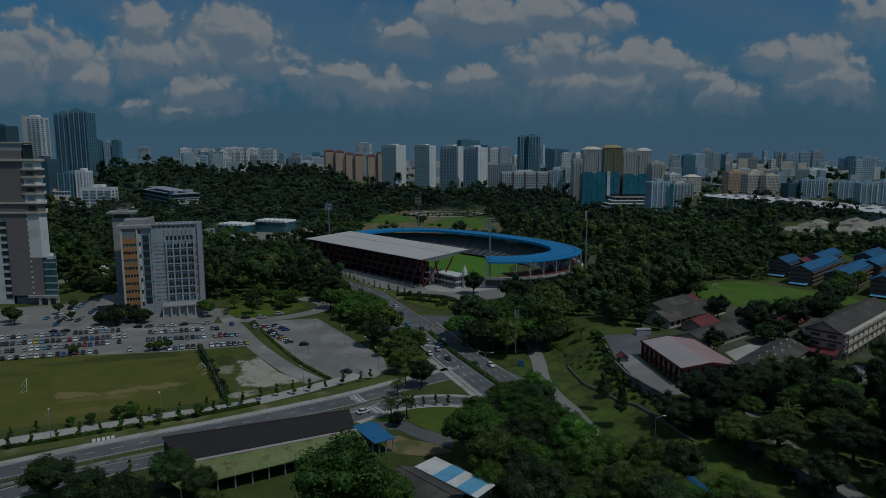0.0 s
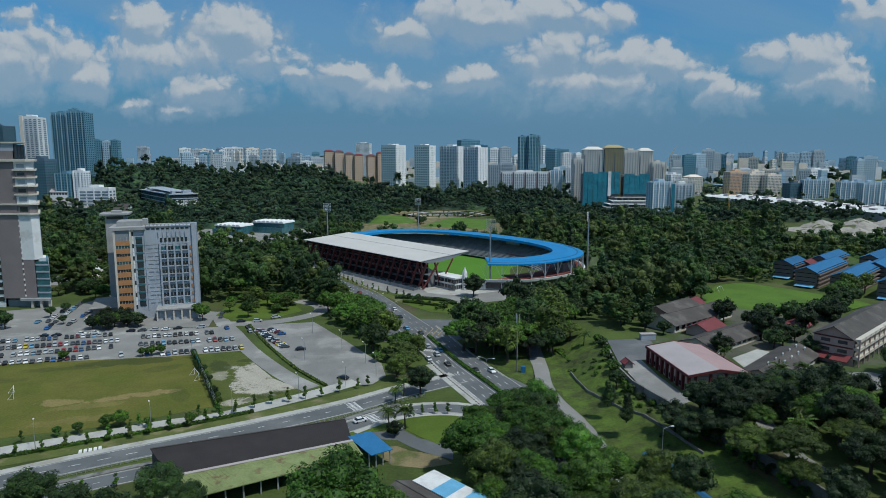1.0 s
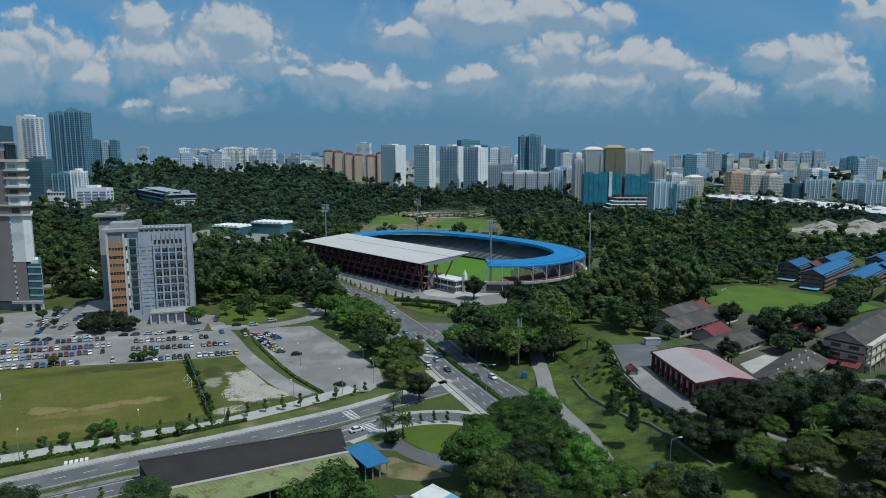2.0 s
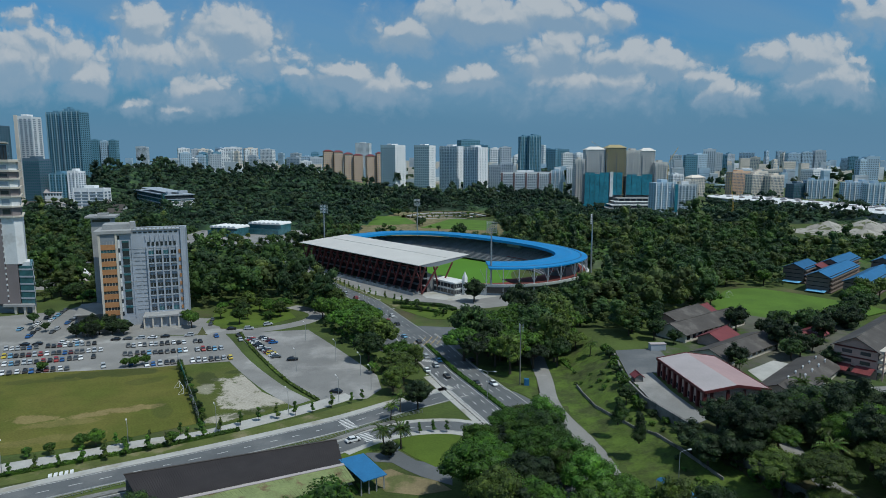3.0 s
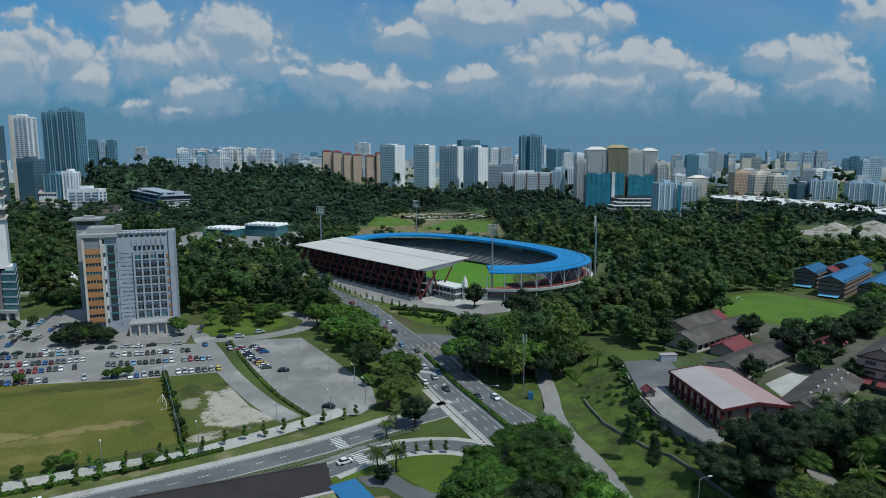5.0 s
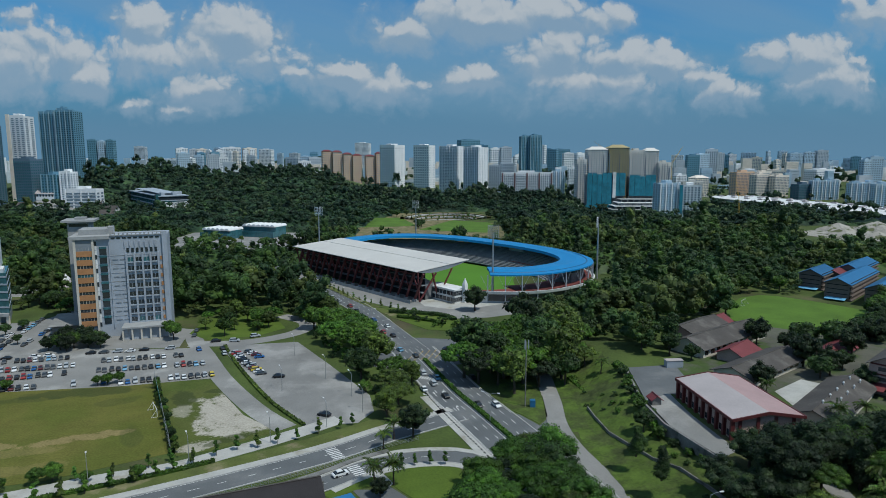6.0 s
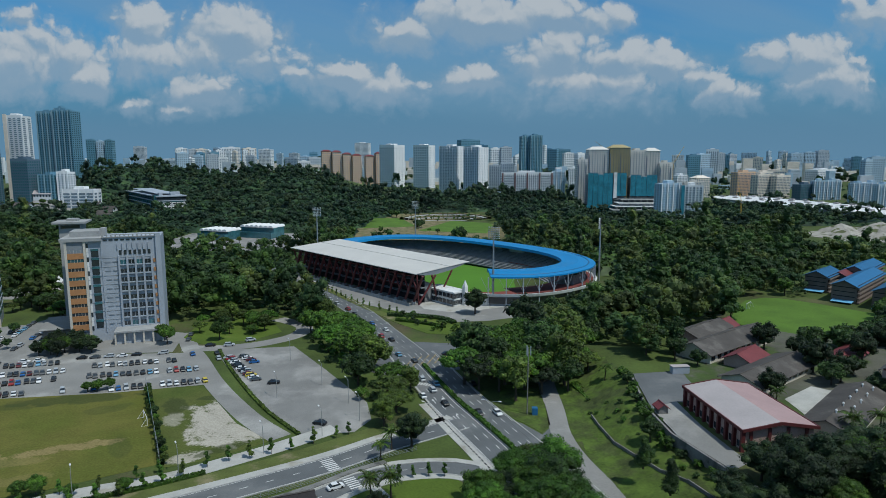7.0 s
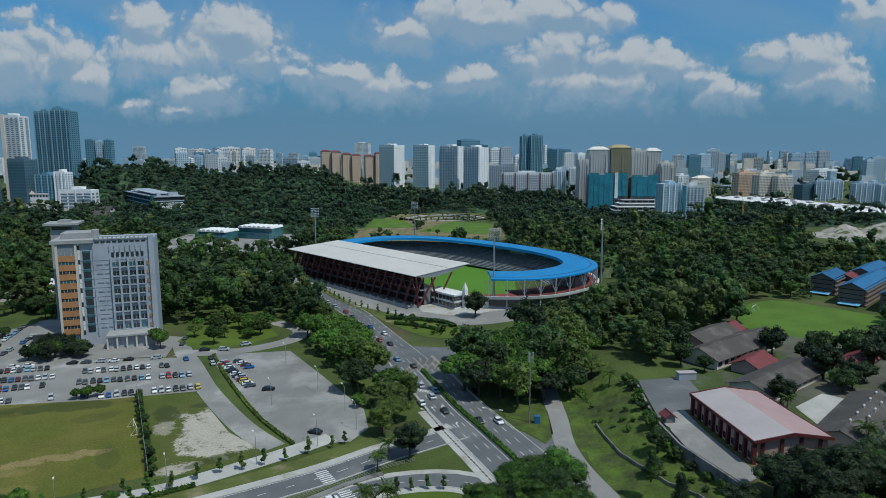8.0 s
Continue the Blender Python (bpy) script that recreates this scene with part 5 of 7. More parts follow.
part("roof_ribs", rib, M_MOSSROOF, gs, "corrugation ribs stained with rust")
part("ridge_sheet", MB().beam((-71, 144.6, 5.08), (-24, 167.1, 5.08), 1.1, 0.12), M_PALEROOF, gs, "patched pale ridge sheet")
bs = lean_shed("blue_shelter", "small shelter under a bright blue sheet roof", [(-26, 170.5), (-20, 174), (-13, 163.5), (-18.3, 160)], 4.6, 0.3, M_BLUEROOF2, M_WALLGREY, 4)
gable_hall("brown_roof_house", "low house with a weathered dark red-brown roof", -2.5, 136.5, 0, -44, 16, 10, 4.6, 6.4, M_SLATE, M_WALLGREY, "house").matrix_basis = pose(-4.5, 137, 0, 0, 0, -46)
wb = lean_shed("white_blue_shed", "shed roof of white and sky-blue sheets", [(-2, 150), (12, 136), (7.5, 131), (-7, 145.5)], 5.6, 0.4, M_WHITE, M_WALLGREY, 5)
for k, mt in ((0.42, M_BLUEPALE), (0.80, M_BLUEPALE)):
    a, b = np.array((-2, 150)) * (1 - k) + np.array((12, 136)) * k, np.array((-7, 145.5)) * (1 - k) + np.array((7.5, 131)) * k
    d = np.array((1.6, -1.6))
    part("blue_sheet", MB().slab([(*(a - d), 5.63), (*(b - d), 5.23), (*(b + d), 5.23), (*(a + d), 5.63)], 0.05), mt, wb, "sky-blue roof sheet")
CANOPY_WALK = [(53, 163), (55, 159), (57.2, 155), (57.8, 148), (60, 139), (63, 131), (67, 124)]
cw = thing("walkway_canopy", "covered walkway with a curved pale blue sheet roof", "walkway")
for (xa, ya), (xb, yb) in zip(CANOPY_WALK, CANOPY_WALK[1:]):
    za, zb = float(height(xa, ya)) + 2.7, float(height(xb, yb)) + 2.7
    a, b = np.array((xa, ya)), np.array((xb, yb))
    q = np.array((-(b - a)[1], (b - a)[0])) / np.linalg.norm(b - a)
    for s0, s1 in ((1.1, 0.0), (0.0, -1.1)):
        part("roof_sheet", MB().slab([(*(a + q * s1), za + 0.28 * (s1 == 0)), (*(b + q * s1), zb + 0.28 * (s1 == 0)), (*(b + q * s0), zb + 0.28 * (s0 == 0)), (*(a + q * s0), za + 0.28 * (s0 == 0))], 0.06), M_BLUEROOF2, cw)
    for sgn in (-1, 1):
        p = a + q * sgn * 0.9
        part("post", MB().tube((*p, za - 2.8), (*p, za), 0.05, 0.05, 6), M_WHITE, cw)


# ---- planting ----
STADIUM_U = np.array([math.cos(radians(132)), math.sin(radians(132))])
CLEAR = [(-80, 590), (40, 575), (66, 640), (72, 960), (-66, 960), (-96, 760)]
PARK_LAWNS = [[(-92, 770), (-30, 788), (-55, 890), (-90, 890)], [(-26, 745), (48, 718), (62, 800), (50, 874), (10, 850)]]


def in_stadium(x, y, grow=0.0):
    d = np.array((x - 4.4, y - 478))
    s, q = d @ STADIUM_U, d @ np.array([-STADIUM_U[1], STADIUM_U[0]])
    return (abs(s) / (110 + grow)) ** 2.4 + (abs(q) / (69 + grow)) ** 2.4 < 1 or (-64 < s < 88 and 30 < q < 84 + grow)


def blocked(x, y, r=0.0):
    """True where no tree may stand."""
    if in_stadium(x, y, 4 + r * 0.4):
        return True
    if y < 640:
        for line, far in ((MAIN, 10.5), (UPPER, 7.5), (LOWER, 8), (SLIP, 6.5), (SERVICE, 6), (MID, 5)):
            if near_line((x, y), line, far + r * 0.25):
                return True
        for poly in (FIELD, PLOT, LOT, CARPARK):
            if inside((x, y), poly):
                return True
    return any(inside((x, y), p) for p in (*PARK_LAWNS, CLEAR))


def scatter(poly, n, r0, r1, kinds, seed, gap=0.75, lift=None, label="", keep=None, free=False, tones=(0, 1, 2)):
    """Plants up to n trees in a plan outline, no two crowns too close."""
    r = random.Random(seed)
    xs, ys = [p[0] for p in poly], [p[1] for p in poly]
    done, tries = [], 0
    while len(done) < n and tries < n * 40:
        tries += 1
        x, y, q = r.uniform(min(xs), max(xs)), r.uniform(min(ys), max(ys)), r.uniform(r0, r1)
        if (keep and not keep(x, y)) or not inside((x, y), poly) or (not free and blocked(x, y, q)) or any((x - a) ** 2 + (y - b) ** 2 < (gap * (q + c)) ** 2 for a, b, c in done):
            continue
        done.append((x, y, q))
        k = r.choice(kinds)
        plant((k, r.choice(tones)), x, y, q, turn=r.uniform(0, 360), squash=r.uniform(0.85, 1.15), lift=lift, label=label)


random.seed(5)
SCHOOL_PATH = [(152, 204), (136, 203), (116, 199), (100, 190), (91.5, 180), (88.8, 168), (87.5, 153), (90, 143), (89, 125)]
solid("school_path", ribbon(MB(), SCHOOL_PATH, -2.4, 2.4, 6.6, 7.14), M_PARK, "pale winding drive under the school trees", "road", "structure")
U, RD, TL = "umbrella", "round", "tall"
# right of the main road
scatter([(6, 262), (20, 300), (46, 318), (52, 296), (50, 272), (46, 256), (36, 262), (32, 248), (24, 246)], 24, 7, 10.5, (U, U, RD), 41, 0.46, tones=(0, 1, 3, 2), free=True)
scatter([(32, 247), (46, 246), (54, 266), (58, 290), (40, 300)], 11, 5.0, 7.5, (RD, U), 152, 0.5, tones=(1, 3, 0), free=True)
# foreground wood
scatter([(5, 160), (12, 190), (23, 199), (31, 187), (32, 165), (38, 150), (42, 128), (17, 124)], 29, 5.0, 8.2, (U, U, RD), 42, 0.46, lift=1.6, tones=(0, 4, 2, 0, 1, 3), free=True)
scatter([(40, 150), (54, 146), (64, 130), (70, 112), (40, 110)], 14, 5, 7.5, (RD, U), 43, 0.5, free=True)
# lower right, among the school drive
scatter([(76, 174), (86, 178), (98, 180), (112, 186), (130, 184), (140, 160), (120, 120), (92, 112), (80, 140), (72, 164)], 50, 4.5, 7.5, (RD, U, U, TL), 44, 0.48, tones=(3, 3, 3, 1, 0), free=True, keep=lambda x, y: not near_line((x, y), SCHOOL_PATH, 4.5))
# left of the main road
for x, y, q, k in ((-46, 306, 8, U), (-36, 290, 8.5, RD), (-38, 318, 8, U), (-25, 277, 8, RD), (-33, 303, 7.5, RD), (-17, 262, 6.5, U), (-29, 262, 7, RD), (-16, 249, 6.5, U), (-13.5, 237, 6.0, U), (-16.5, 227, 5.2, RD), (-10, 256, 5.0, RD), (-52, 322, 7.5, RD),
                   (-60, 330, 6.5, RD), (-46, 334, 7.5, U), (-56, 346, 7, RD), (-28, 290, 6, U), (-66, 352, 7, U), (-72, 364, 7, RD)):
    plant((k, random.randrange(3)), x, y, q, lift=q * 0.22)
scatter([(-50, 316), (-24, 262), (-20, 246), (-26, 246), (-58, 318)], 16, 1.6, 3.0, ("shrub",), 146, 0.6, lift=0.1, free=True, label="low roadside shrub with dense green leaves")
plant((RD, 3), -7.5, 213, 5.2, lift=2.0)
plant((RD, 3), 18, 366, 7.0, lift=2.5)
scatter([(-28, 366), (-20, 352), (-6, 334), (6, 330), (9, 342), (0, 354), (-14, 364)], 22, 0.9, 2.0, ("shrub",), 154, 0.8, lift=0.1, free=True, label="clipped shrub on the lawn island", tones=(0, 1, 3))
# around the office tower and the tree island
scatter([(-224, 362), (-178, 356), (-174, 396), (-200, 400), (-226, 396)], 16, 3.0, 5.2, (RD, U), 147, 0.55, free=True)
for x, y, q in ((-198, 318, 3.0), (-196, 328, 2.8), (-184, 305, 2.4), (-206, 296, 4.2), (-212, 302, 4.0), (-172, 324, 3.0), (-170, 334, 3.2)):
    plant((RD, 0), x, y, q)
scatter([(-173, 303), (-160, 310), (-146, 304), (-144, 298), (-160, 294), (-172, 296)], 10, 3.4, 5.0, (RD,), 45, 0.5, lift=0.9, tones=(1, 0, 3), free=True)
for x, y, q in ((-119, 312, 4.2), (-123, 318, 4.0)):
    plant((RD, 1), x, y, q)
scatter([(-116, 350), (-100, 360), (-84, 346), (-78, 332), (-86, 320), (-104, 315), (-114, 324)], 16, 2.8, 5.0, (RD, U), 46, 0.6, free=True)
ZONE_47 = [(-118, 352), (-98, 362), (-70, 336), (-56, 342), (-74, 385), (-98, 425), (-124, 470), (-190, 500), (-205, 420), (-175, 352), (-140, 345)]
# behind the towers
ZONE_48 = [(-186, 352), (-206, 372), (-300, 400), (-480, 600), (-440, 700), (-200, 560), (-182, 400)]
# right of the stadium
ZONE_49 = [(86, 372), (114, 394), (136, 430), (168, 470), (262, 474), (222, 444), (212, 424), (210, 400), (206, 390), (200, 392), (182, 398), (160, 388), (148, 366), (132, 334), (106, 318), (92, 300), (86, 270), (76, 268), (62, 298), (52, 345), (60, 374)]
scatter([(60, 306), (96, 304), (94, 274), (84, 264), (74, 268), (72, 288)], 8, 4, 6.5, (RD, RD, TL), 50, 0.5, free=True)
for x, y, q, k in ((149, 290, 5.5, RD), (157, 283, 6, RD), (128, 243, 4, RD), (178, 296, 6, RD), (186, 300, 6.5, RD), (198, 316, 6, RD), (206, 322, 6.5, RD), (154, 212, 5.5, RD), (162, 214, 6, RD)):
    plant((k, 0), x, y, q * 1.2, lift=q * 0.2)
for x, y, q in ((80, 174, 5), (87, 177, 5.5), (94, 178, 5.5), (101, 182, 5), (108, 186, 5.5), (76, 168, 4.5), (136, 232, 4.5), (92, 262, 3.5), (133, 272, 4.5), (141, 252, 4)):
    plant((RD, random.choice((0, 3))), x, y, q, lift=q * 0.25)
for x, y, q in ((65.1, 174.9, 5.5), (74.6, 181.4, 5.5), (83.4, 185.6, 5.5), (90.7, 185.6, 5.5), (66.6, 167.7, 5.5), (74.9, 170.0, 5.5), (74, 166, 6.5), (82, 176, 7.5), (91, 178, 7), (99, 182, 7.5), (108, 186, 7), (118, 190, 6.5)):
    plant((RD, 3), x, y, q, lift=q * 0.35, squash=0.85)
for i in range(26):
    k = i / 25
    y = 118 + 134 * k
    plant(("shrub", i % 3), float(wall_x(y)) - random.uniform(1.4, 3.0), y, random.uniform(1.6, 3.2), lift=-0.2, label="dense shrub against the concrete retaining wall")
for x, y, q in ((125.5, 281.5, 5.5), (129.3, 255.3, 6.0), (102.9, 232.5, 4.6), (153.5, 266.5, 5.5), (133.1, 246.2, 5.0), (176, 286, 6.5), (168, 292, 5.5)):
    plant((RD, 3), x, y, q, lift=q * 0.3, squash=1.1, label="dark bushy tree standing between the school blocks")
# single trees on the grass slope
for x, y, q, k in ((50.5, 191, 3.0, TL), (52.5, 178, 3.2, TL), (57.8, 208.3, 3.4, RD), (54, 199, 2.6, RD)):
    plant((k, 0), x, y, q, lift=q * (1.6 if k == TL else 0.4))
scatter([(48, 250), (46, 225), (50, 200), (58, 176), (66, 150), (70, 160), (60, 200), (58, 222), (62, 250)], 20, 0.6, 1.4, ("shrub",), 150, 0.9, lift=-0.3, free=True, label="low wild shrub on the grass slope", keep=lambda x, y: not near_line((x, y), LOWWALL, 1.5))
for x, y, q, k in ((214, 338, 7, RD), (222, 346, 7.5, RD), (206, 330, 6.5, RD), (230, 354, 6, RD), (242, 362, 6, RD), (190, 306, 6, RD), (140, 342, 6, U), (160, 384, 6, RD), (172, 396, 6, RD), (196, 398, 5.5, RD), (236, 372, 3.5, RD)):
    plant((k, random.randrange(3)), x, y, q)
# big trees in the near foreground
plant((RD, 4), -21, 124.5, 11.5, lift=5.0, squash=0.92)
plant((RD, 3), -14, 180.5, 2.8, lift=0.4, label="dark clipped bush beside the asphalt drive")
plant(("shrub", 1), 13, 139.5, 2.4, lift=0.3, label="round clipped bush beside the white shed")
for x, y, q, k in ((20, 193, 6, U), (25, 195, 6.5, U), (29, 190, 7, RD), (29, 178, 7.0, U), (24, 183, 7.5, U), (32, 166, 6.5, RD), (38, 154, 6.0, U)):
    plant((k, random.choice((0, 1, 4))), x, y, q, lift=q * 0.3)
plant((RD, 1), -12, 128, 7.0, lift=3.0, squash=0.9)
for x, y, q in ((-92, 138, 6.5), (-80, 133, 6.0), (-65, 143, 6), (-57, 139, 4.5), (-70, 128, 7), (-50, 127, 5)):
    plant((RD, random.randrange(3)), x, y, q, lift=1.5)


# woodland: many crowns in one mesh
def woodland(name, spots, n, size, lobes, label, seed, far=False):
    """Many crowns, one mesh for each of three tones of green."""
    rng = np.random.default_rng(seed)
    kinds = [crown(100 + seed + i, ("umbrella", "round", "round", "tall")[i], n, size, lobes, 0.5, (0.66, 0.98), (0.86, 1.16)) for i in range(4)]
    groups = [[[], [], 0] for _ in range(3)]
    for x, y, r in spots:
        g = groups[rng.choice(3, p=[0.4, 0.35, 0.25])]
        v, f = kinds[rng.choice(4, p=[0.45, 0.32, 0.23, 0.0] if far else [0.38, 0.33, 0.24, 0.05])]
        r *= rng.choice((0.5, 0.75, 0.95, 1.2, 1.65))
        a = rng.uniform(0, 6.283)
        c, s = math.cos(a), math.sin(a)
        w = v @ np.array([[c, s, 0], [-s, c, 0], [0, 0, rng.uniform(0.8, 1.2)]]) * r
        g[0].append(w + np.array([x, y, float(height(x, y)) + r * (rng.uniform(-0.1, 0.25) if far else rng.uniform(0.1, 0.5))]))
        g[1] += [tuple(i + g[2] for i in q) for q in f]
        g[2] += len(v)
    for (vs, fs, _), material, tint in zip(groups, M_HAZEWOODS if far else M_WOODS, ("dark green", "green", "olive green")):
        if not vs:
            continue
        me = bpy.data.meshes.new(name)
        me.from_pydata(np.concatenate(vs).tolist(), [], fs)
        me.materials.append(material)
        tagged(new(name, me), label + ", " + tint + " crowns", "woodland", kind="stuff")


def spots(x0, x1, y0, y1, step, r0, r1, seed, keep):
    rng = np.random.default_rng(seed)
    out = []
    for y in np.arange(y0, y1, step):
        for x in np.arange(x0, x1, step):
            a, b = x + rng.uniform(-0.45, 0.45) * step, y + rng.uniform(-0.45, 0.45) * step
            if keep(a, b) and not blocked(a, b):
                out.append((a, b, rng.uniform(r0, r1)))
    return out


CLEARING = [(-262, 400), (-205, 400), (-205, 436), (-262, 436)]
CARS_AMONG_TREES = [(-330, 500), (-262, 500), (-262, 524), (-330, 524)]


def in_zone(x, y):
    if inside((x, y), CLEARING) or inside((x, y), CARS_AMONG_TREES):
        return False
    return any(inside((x, y), z) for z in (ZONE_47, ZONE_48, ZONE_49))


def seen(x, y, margin=0.78):
    return abs(x) < margin * y + 20


def near_wood(x, y):
    return seen(x, y) and not (-270 < x < -110 and 566 < y < 722) and not (-420 < x < -280 and 760 < y < 850) and not (-210 < x < -120 and y < 500) and not (x > 0.55 * (y - 22) and 565 < y < 790) and not inside((x, y), [(206, 356), (240, 340), (330, 340), (330, 466), (214, 432)]) and not inside((x, y), SCHOOL_FIELD) and not (-480 < x < -240 and y < 640)


def west_town(x, y):
    """The built-up ground round the western towers and the parking deck."""
    u, v = x + 382, y - 893
    a, b = u * 0.794 + v * 0.607, -u * 0.607 + v * 0.794
    return (-12 < a < 46 and -18 < b < 160) or (x < -505 and 925 < y < 990) or (x < -600 and y > 900 and y < 1160) or (-590 < x < -500 and 900 < y < 1000)


def mid_wood(x, y):
    if not seen(x, y) or west_town(x, y) or (x > 0.55 * (y - 22) and y < 790) or (-270 < x < -110 and y < 722):
        return False
    return (x < 215 or y < 1000) and not (215 < x < 390 and y > 880 - (x - 215) * 0.5) and not (x > 508 + (975 - y) * 0.2126) and not (365 < x < 420 and 860 < y < 930)


def drape(name, keep, box, step, lift, rough, material, label, category, seed=0):
    """A sheet laid over the land wherever keep(x, y) holds."""
    rng = np.random.default_rng(seed)
    xs, ys = np.arange(box[0], box[1], step), np.arange(box[2], box[3], step)
    vs, fs, ids = [], [], {}

    cells = np.array([[bool(keep(x + step / 2, y + step / 2) and not blocked(x + step / 2, y + step / 2)) for y in ys] for x in xs])

    def corner(i, j):
        if (i, j) not in ids:
            x, y = xs[i], ys[j]
            rim = i == 0 or j == 0 or not cells[i - 1:i + 1, j - 1:j + 1].all()
            ids[i, j] = len(vs)
            vs.append((x + rng.uniform(-0.2, 0.2) * step, y + rng.uniform(-0.2, 0.2) * step, float(height(x, y)) + (0.05 if rim else lift + rough * rng.uniform(0, 1))))
        return ids[i, j]

    for i in range(len(xs) - 1):
        for j in range(len(ys) - 1):
            if cells[i, j]:
                fs.append((corner(i, j), corner(i + 1, j), corner(i + 1, j + 1), corner(i, j + 1)))
    me = bpy.data.meshes.new(name)
    me.from_pydata(vs, [], fs)
    me.materials.append(material)
    tagged(new(name, me), label, category, kind="stuff")


drape("undergrowth", lambda x, y: near_wood(x, y) if y < 700 else mid_wood(x, y), (-480, 480, 472, 700), 5, 3.0, 3.4, M_WOODS[1], "dark shrub layer under the woodland trees", "undergrowth", 1)
drape("undergrowth", lambda x, y: mid_wood(x, y) or (west_town(x, y) and y > 985), (-700, 640, 700, 1330), 7, 2.6, 4.0, M_HAZEWOODS[1], "dark shrub layer over the wooded hill", "undergrowth", 2)
drape("town_pavement", lambda x, y: x < -495 and west_town(x, y), (-720, -490, 895, 1165), 5, 0.35, 0.0, M_LOT, "pale paved ground between the western towers", "pavement", 4)
woodland("woodland", spots(-440, 270, 264, 470, 8.0, 4.0, 7.5, 60, in_zone), 420, 0.070, 20, "dense mixed trees beside the stadium and towers", 7)
woodland("woodland", spots(-480, 480, 470, 700, 9, 4.0, 8.5, 61, lambda x, y: near_wood(x, y) or in_zone(x, y)), 250, 0.085, 11, "dense mixed tropical trees round the stadium", 1)
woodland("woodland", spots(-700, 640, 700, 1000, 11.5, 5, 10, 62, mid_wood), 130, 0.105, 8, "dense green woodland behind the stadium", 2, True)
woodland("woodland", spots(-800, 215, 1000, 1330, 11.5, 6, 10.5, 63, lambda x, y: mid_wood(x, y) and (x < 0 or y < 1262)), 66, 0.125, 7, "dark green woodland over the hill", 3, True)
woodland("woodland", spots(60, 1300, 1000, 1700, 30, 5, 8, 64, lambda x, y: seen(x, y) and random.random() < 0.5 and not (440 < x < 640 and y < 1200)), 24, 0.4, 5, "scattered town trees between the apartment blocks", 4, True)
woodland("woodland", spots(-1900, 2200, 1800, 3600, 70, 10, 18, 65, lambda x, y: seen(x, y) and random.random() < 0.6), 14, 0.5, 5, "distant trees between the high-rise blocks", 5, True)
SLOPE = [(44, 280), (41, 262), (40.8, 246), (39.6, 225), (41, 206), (44.5, 190), (46.5, 180), (51.5, 165), (61, 148), (70, 130), (80, 130), (74, 165), (67, 186), (61, 205), (60, 222), (64, 254), (60, 285)]
drape("grass_slope", lambda x, y: inside((x, y), SLOPE), (38, 84, 128, 288), 1.5, 0.08, 0.1, M_SLOPE, "rough bright green grass on the slope below the school", "grass", 3)
patch("park_ground", CLEAR, 0.05, M_BARE, "brown trodden park ground behind the stadium", "ground")
patch("hall_forecourt", [(-268, 568), (-112, 568), (-112, 720), (-268, 720)], 0.05, M_LOT, "paved court round the vaulted halls", "pavement")
scatter([(-262, 572), (-116, 572), (-118, 655), (-262, 640)], 20, 2.6, 4.2, (RD, U), 148, 0.7, free=True)
for p in PARK_LAWNS:
    patch("park_lawn", p, 0.12, M_PARKLAWN, "open green park lawn behind the stadium", "lawn")


sapling_later = []
scatter(blob(6, 895, 54, 56, 0, 5, 0.1), 60, 1.2, 2.4, ("shrub",), 151, 0.8, lift=0.8, free=True, label="clipped shrub in the terraced park garden")
patch("garden_earth", blob(6, 892, 58, 62, 0, 21, 0.15), 0.1, M_BARE, "brown earth of the terraced park garden", "ground")
scatter([(-84, 600), (38, 585), (60, 640), (64, 712), (-20, 735), (-92, 760)], 14, 2.2, 3.6, (RD, U), 52, 0.8, free=True, label="small park tree with a dense crown")
for x, y, q in ((-27, 760, 5), (-24, 775, 5.5), (-30, 790, 5), (-62, 900, 6), (-70, 915, 6), (62, 880, 6), (70, 860, 6), (-50, 920, 5), (66, 900, 6)):
    plant((RD, 0), x, y, q, lift=1.0)
# terraced garden behind the park lawns
for i in range(6):
    arc = [(5 + (24 + i * 6) * math.cos(radians(a)) * 1.1, 850 + (10 + i * 15) * math.sin(radians(a))) for a in range(15, 170, 8)]
    solid("garden_terrace", ribbon(MB(), arc, -2.6, 2.6, 0.0, 0.5 + i * 0.6), M_BARE if i % 2 else M_PATH, "curved earth terrace of the park garden", "terrace", "structure")
    rng = random.Random(300 + i)
    for a in arc[i % 2::3]:
        sapling_later.append((a[0], a[1] + 3, rng.uniform(3, 6)))


# saplings, hedges, palms
def sapling_kind(seed, leaf, n=420):
    t = thing("sapling", "young street tree on a thin trunk", "tree", pose(0, -800 - seed, 0))
    part("trunk", MB().tube((0, 0, 0), (0, 0, 1.6), 0.07, 0.04, 5), M_BARK, t)
    me = crown_mesh("crown", seed, "tall", n, 0.16, 6, M_LEAF[leaf])
    part("crown", me, None, t, at=pose(0, 0, 0.9) @ Matrix.Diagonal((1.25, 1.25, 1.1, 1)))
    return t


SAP = [sapling_kind(71, 0), sapling_kind(72, 3), sapling_kind(73, 2)]


def sapling(x, y, h, k):
    s = h / 3.4
    copy_thing(SAP[k], pose(x, y, 0.1, 0, 0, random.uniform(0, 360)) @ Matrix.Diagonal((s, s, s, 1)))["group"] = "street saplings"


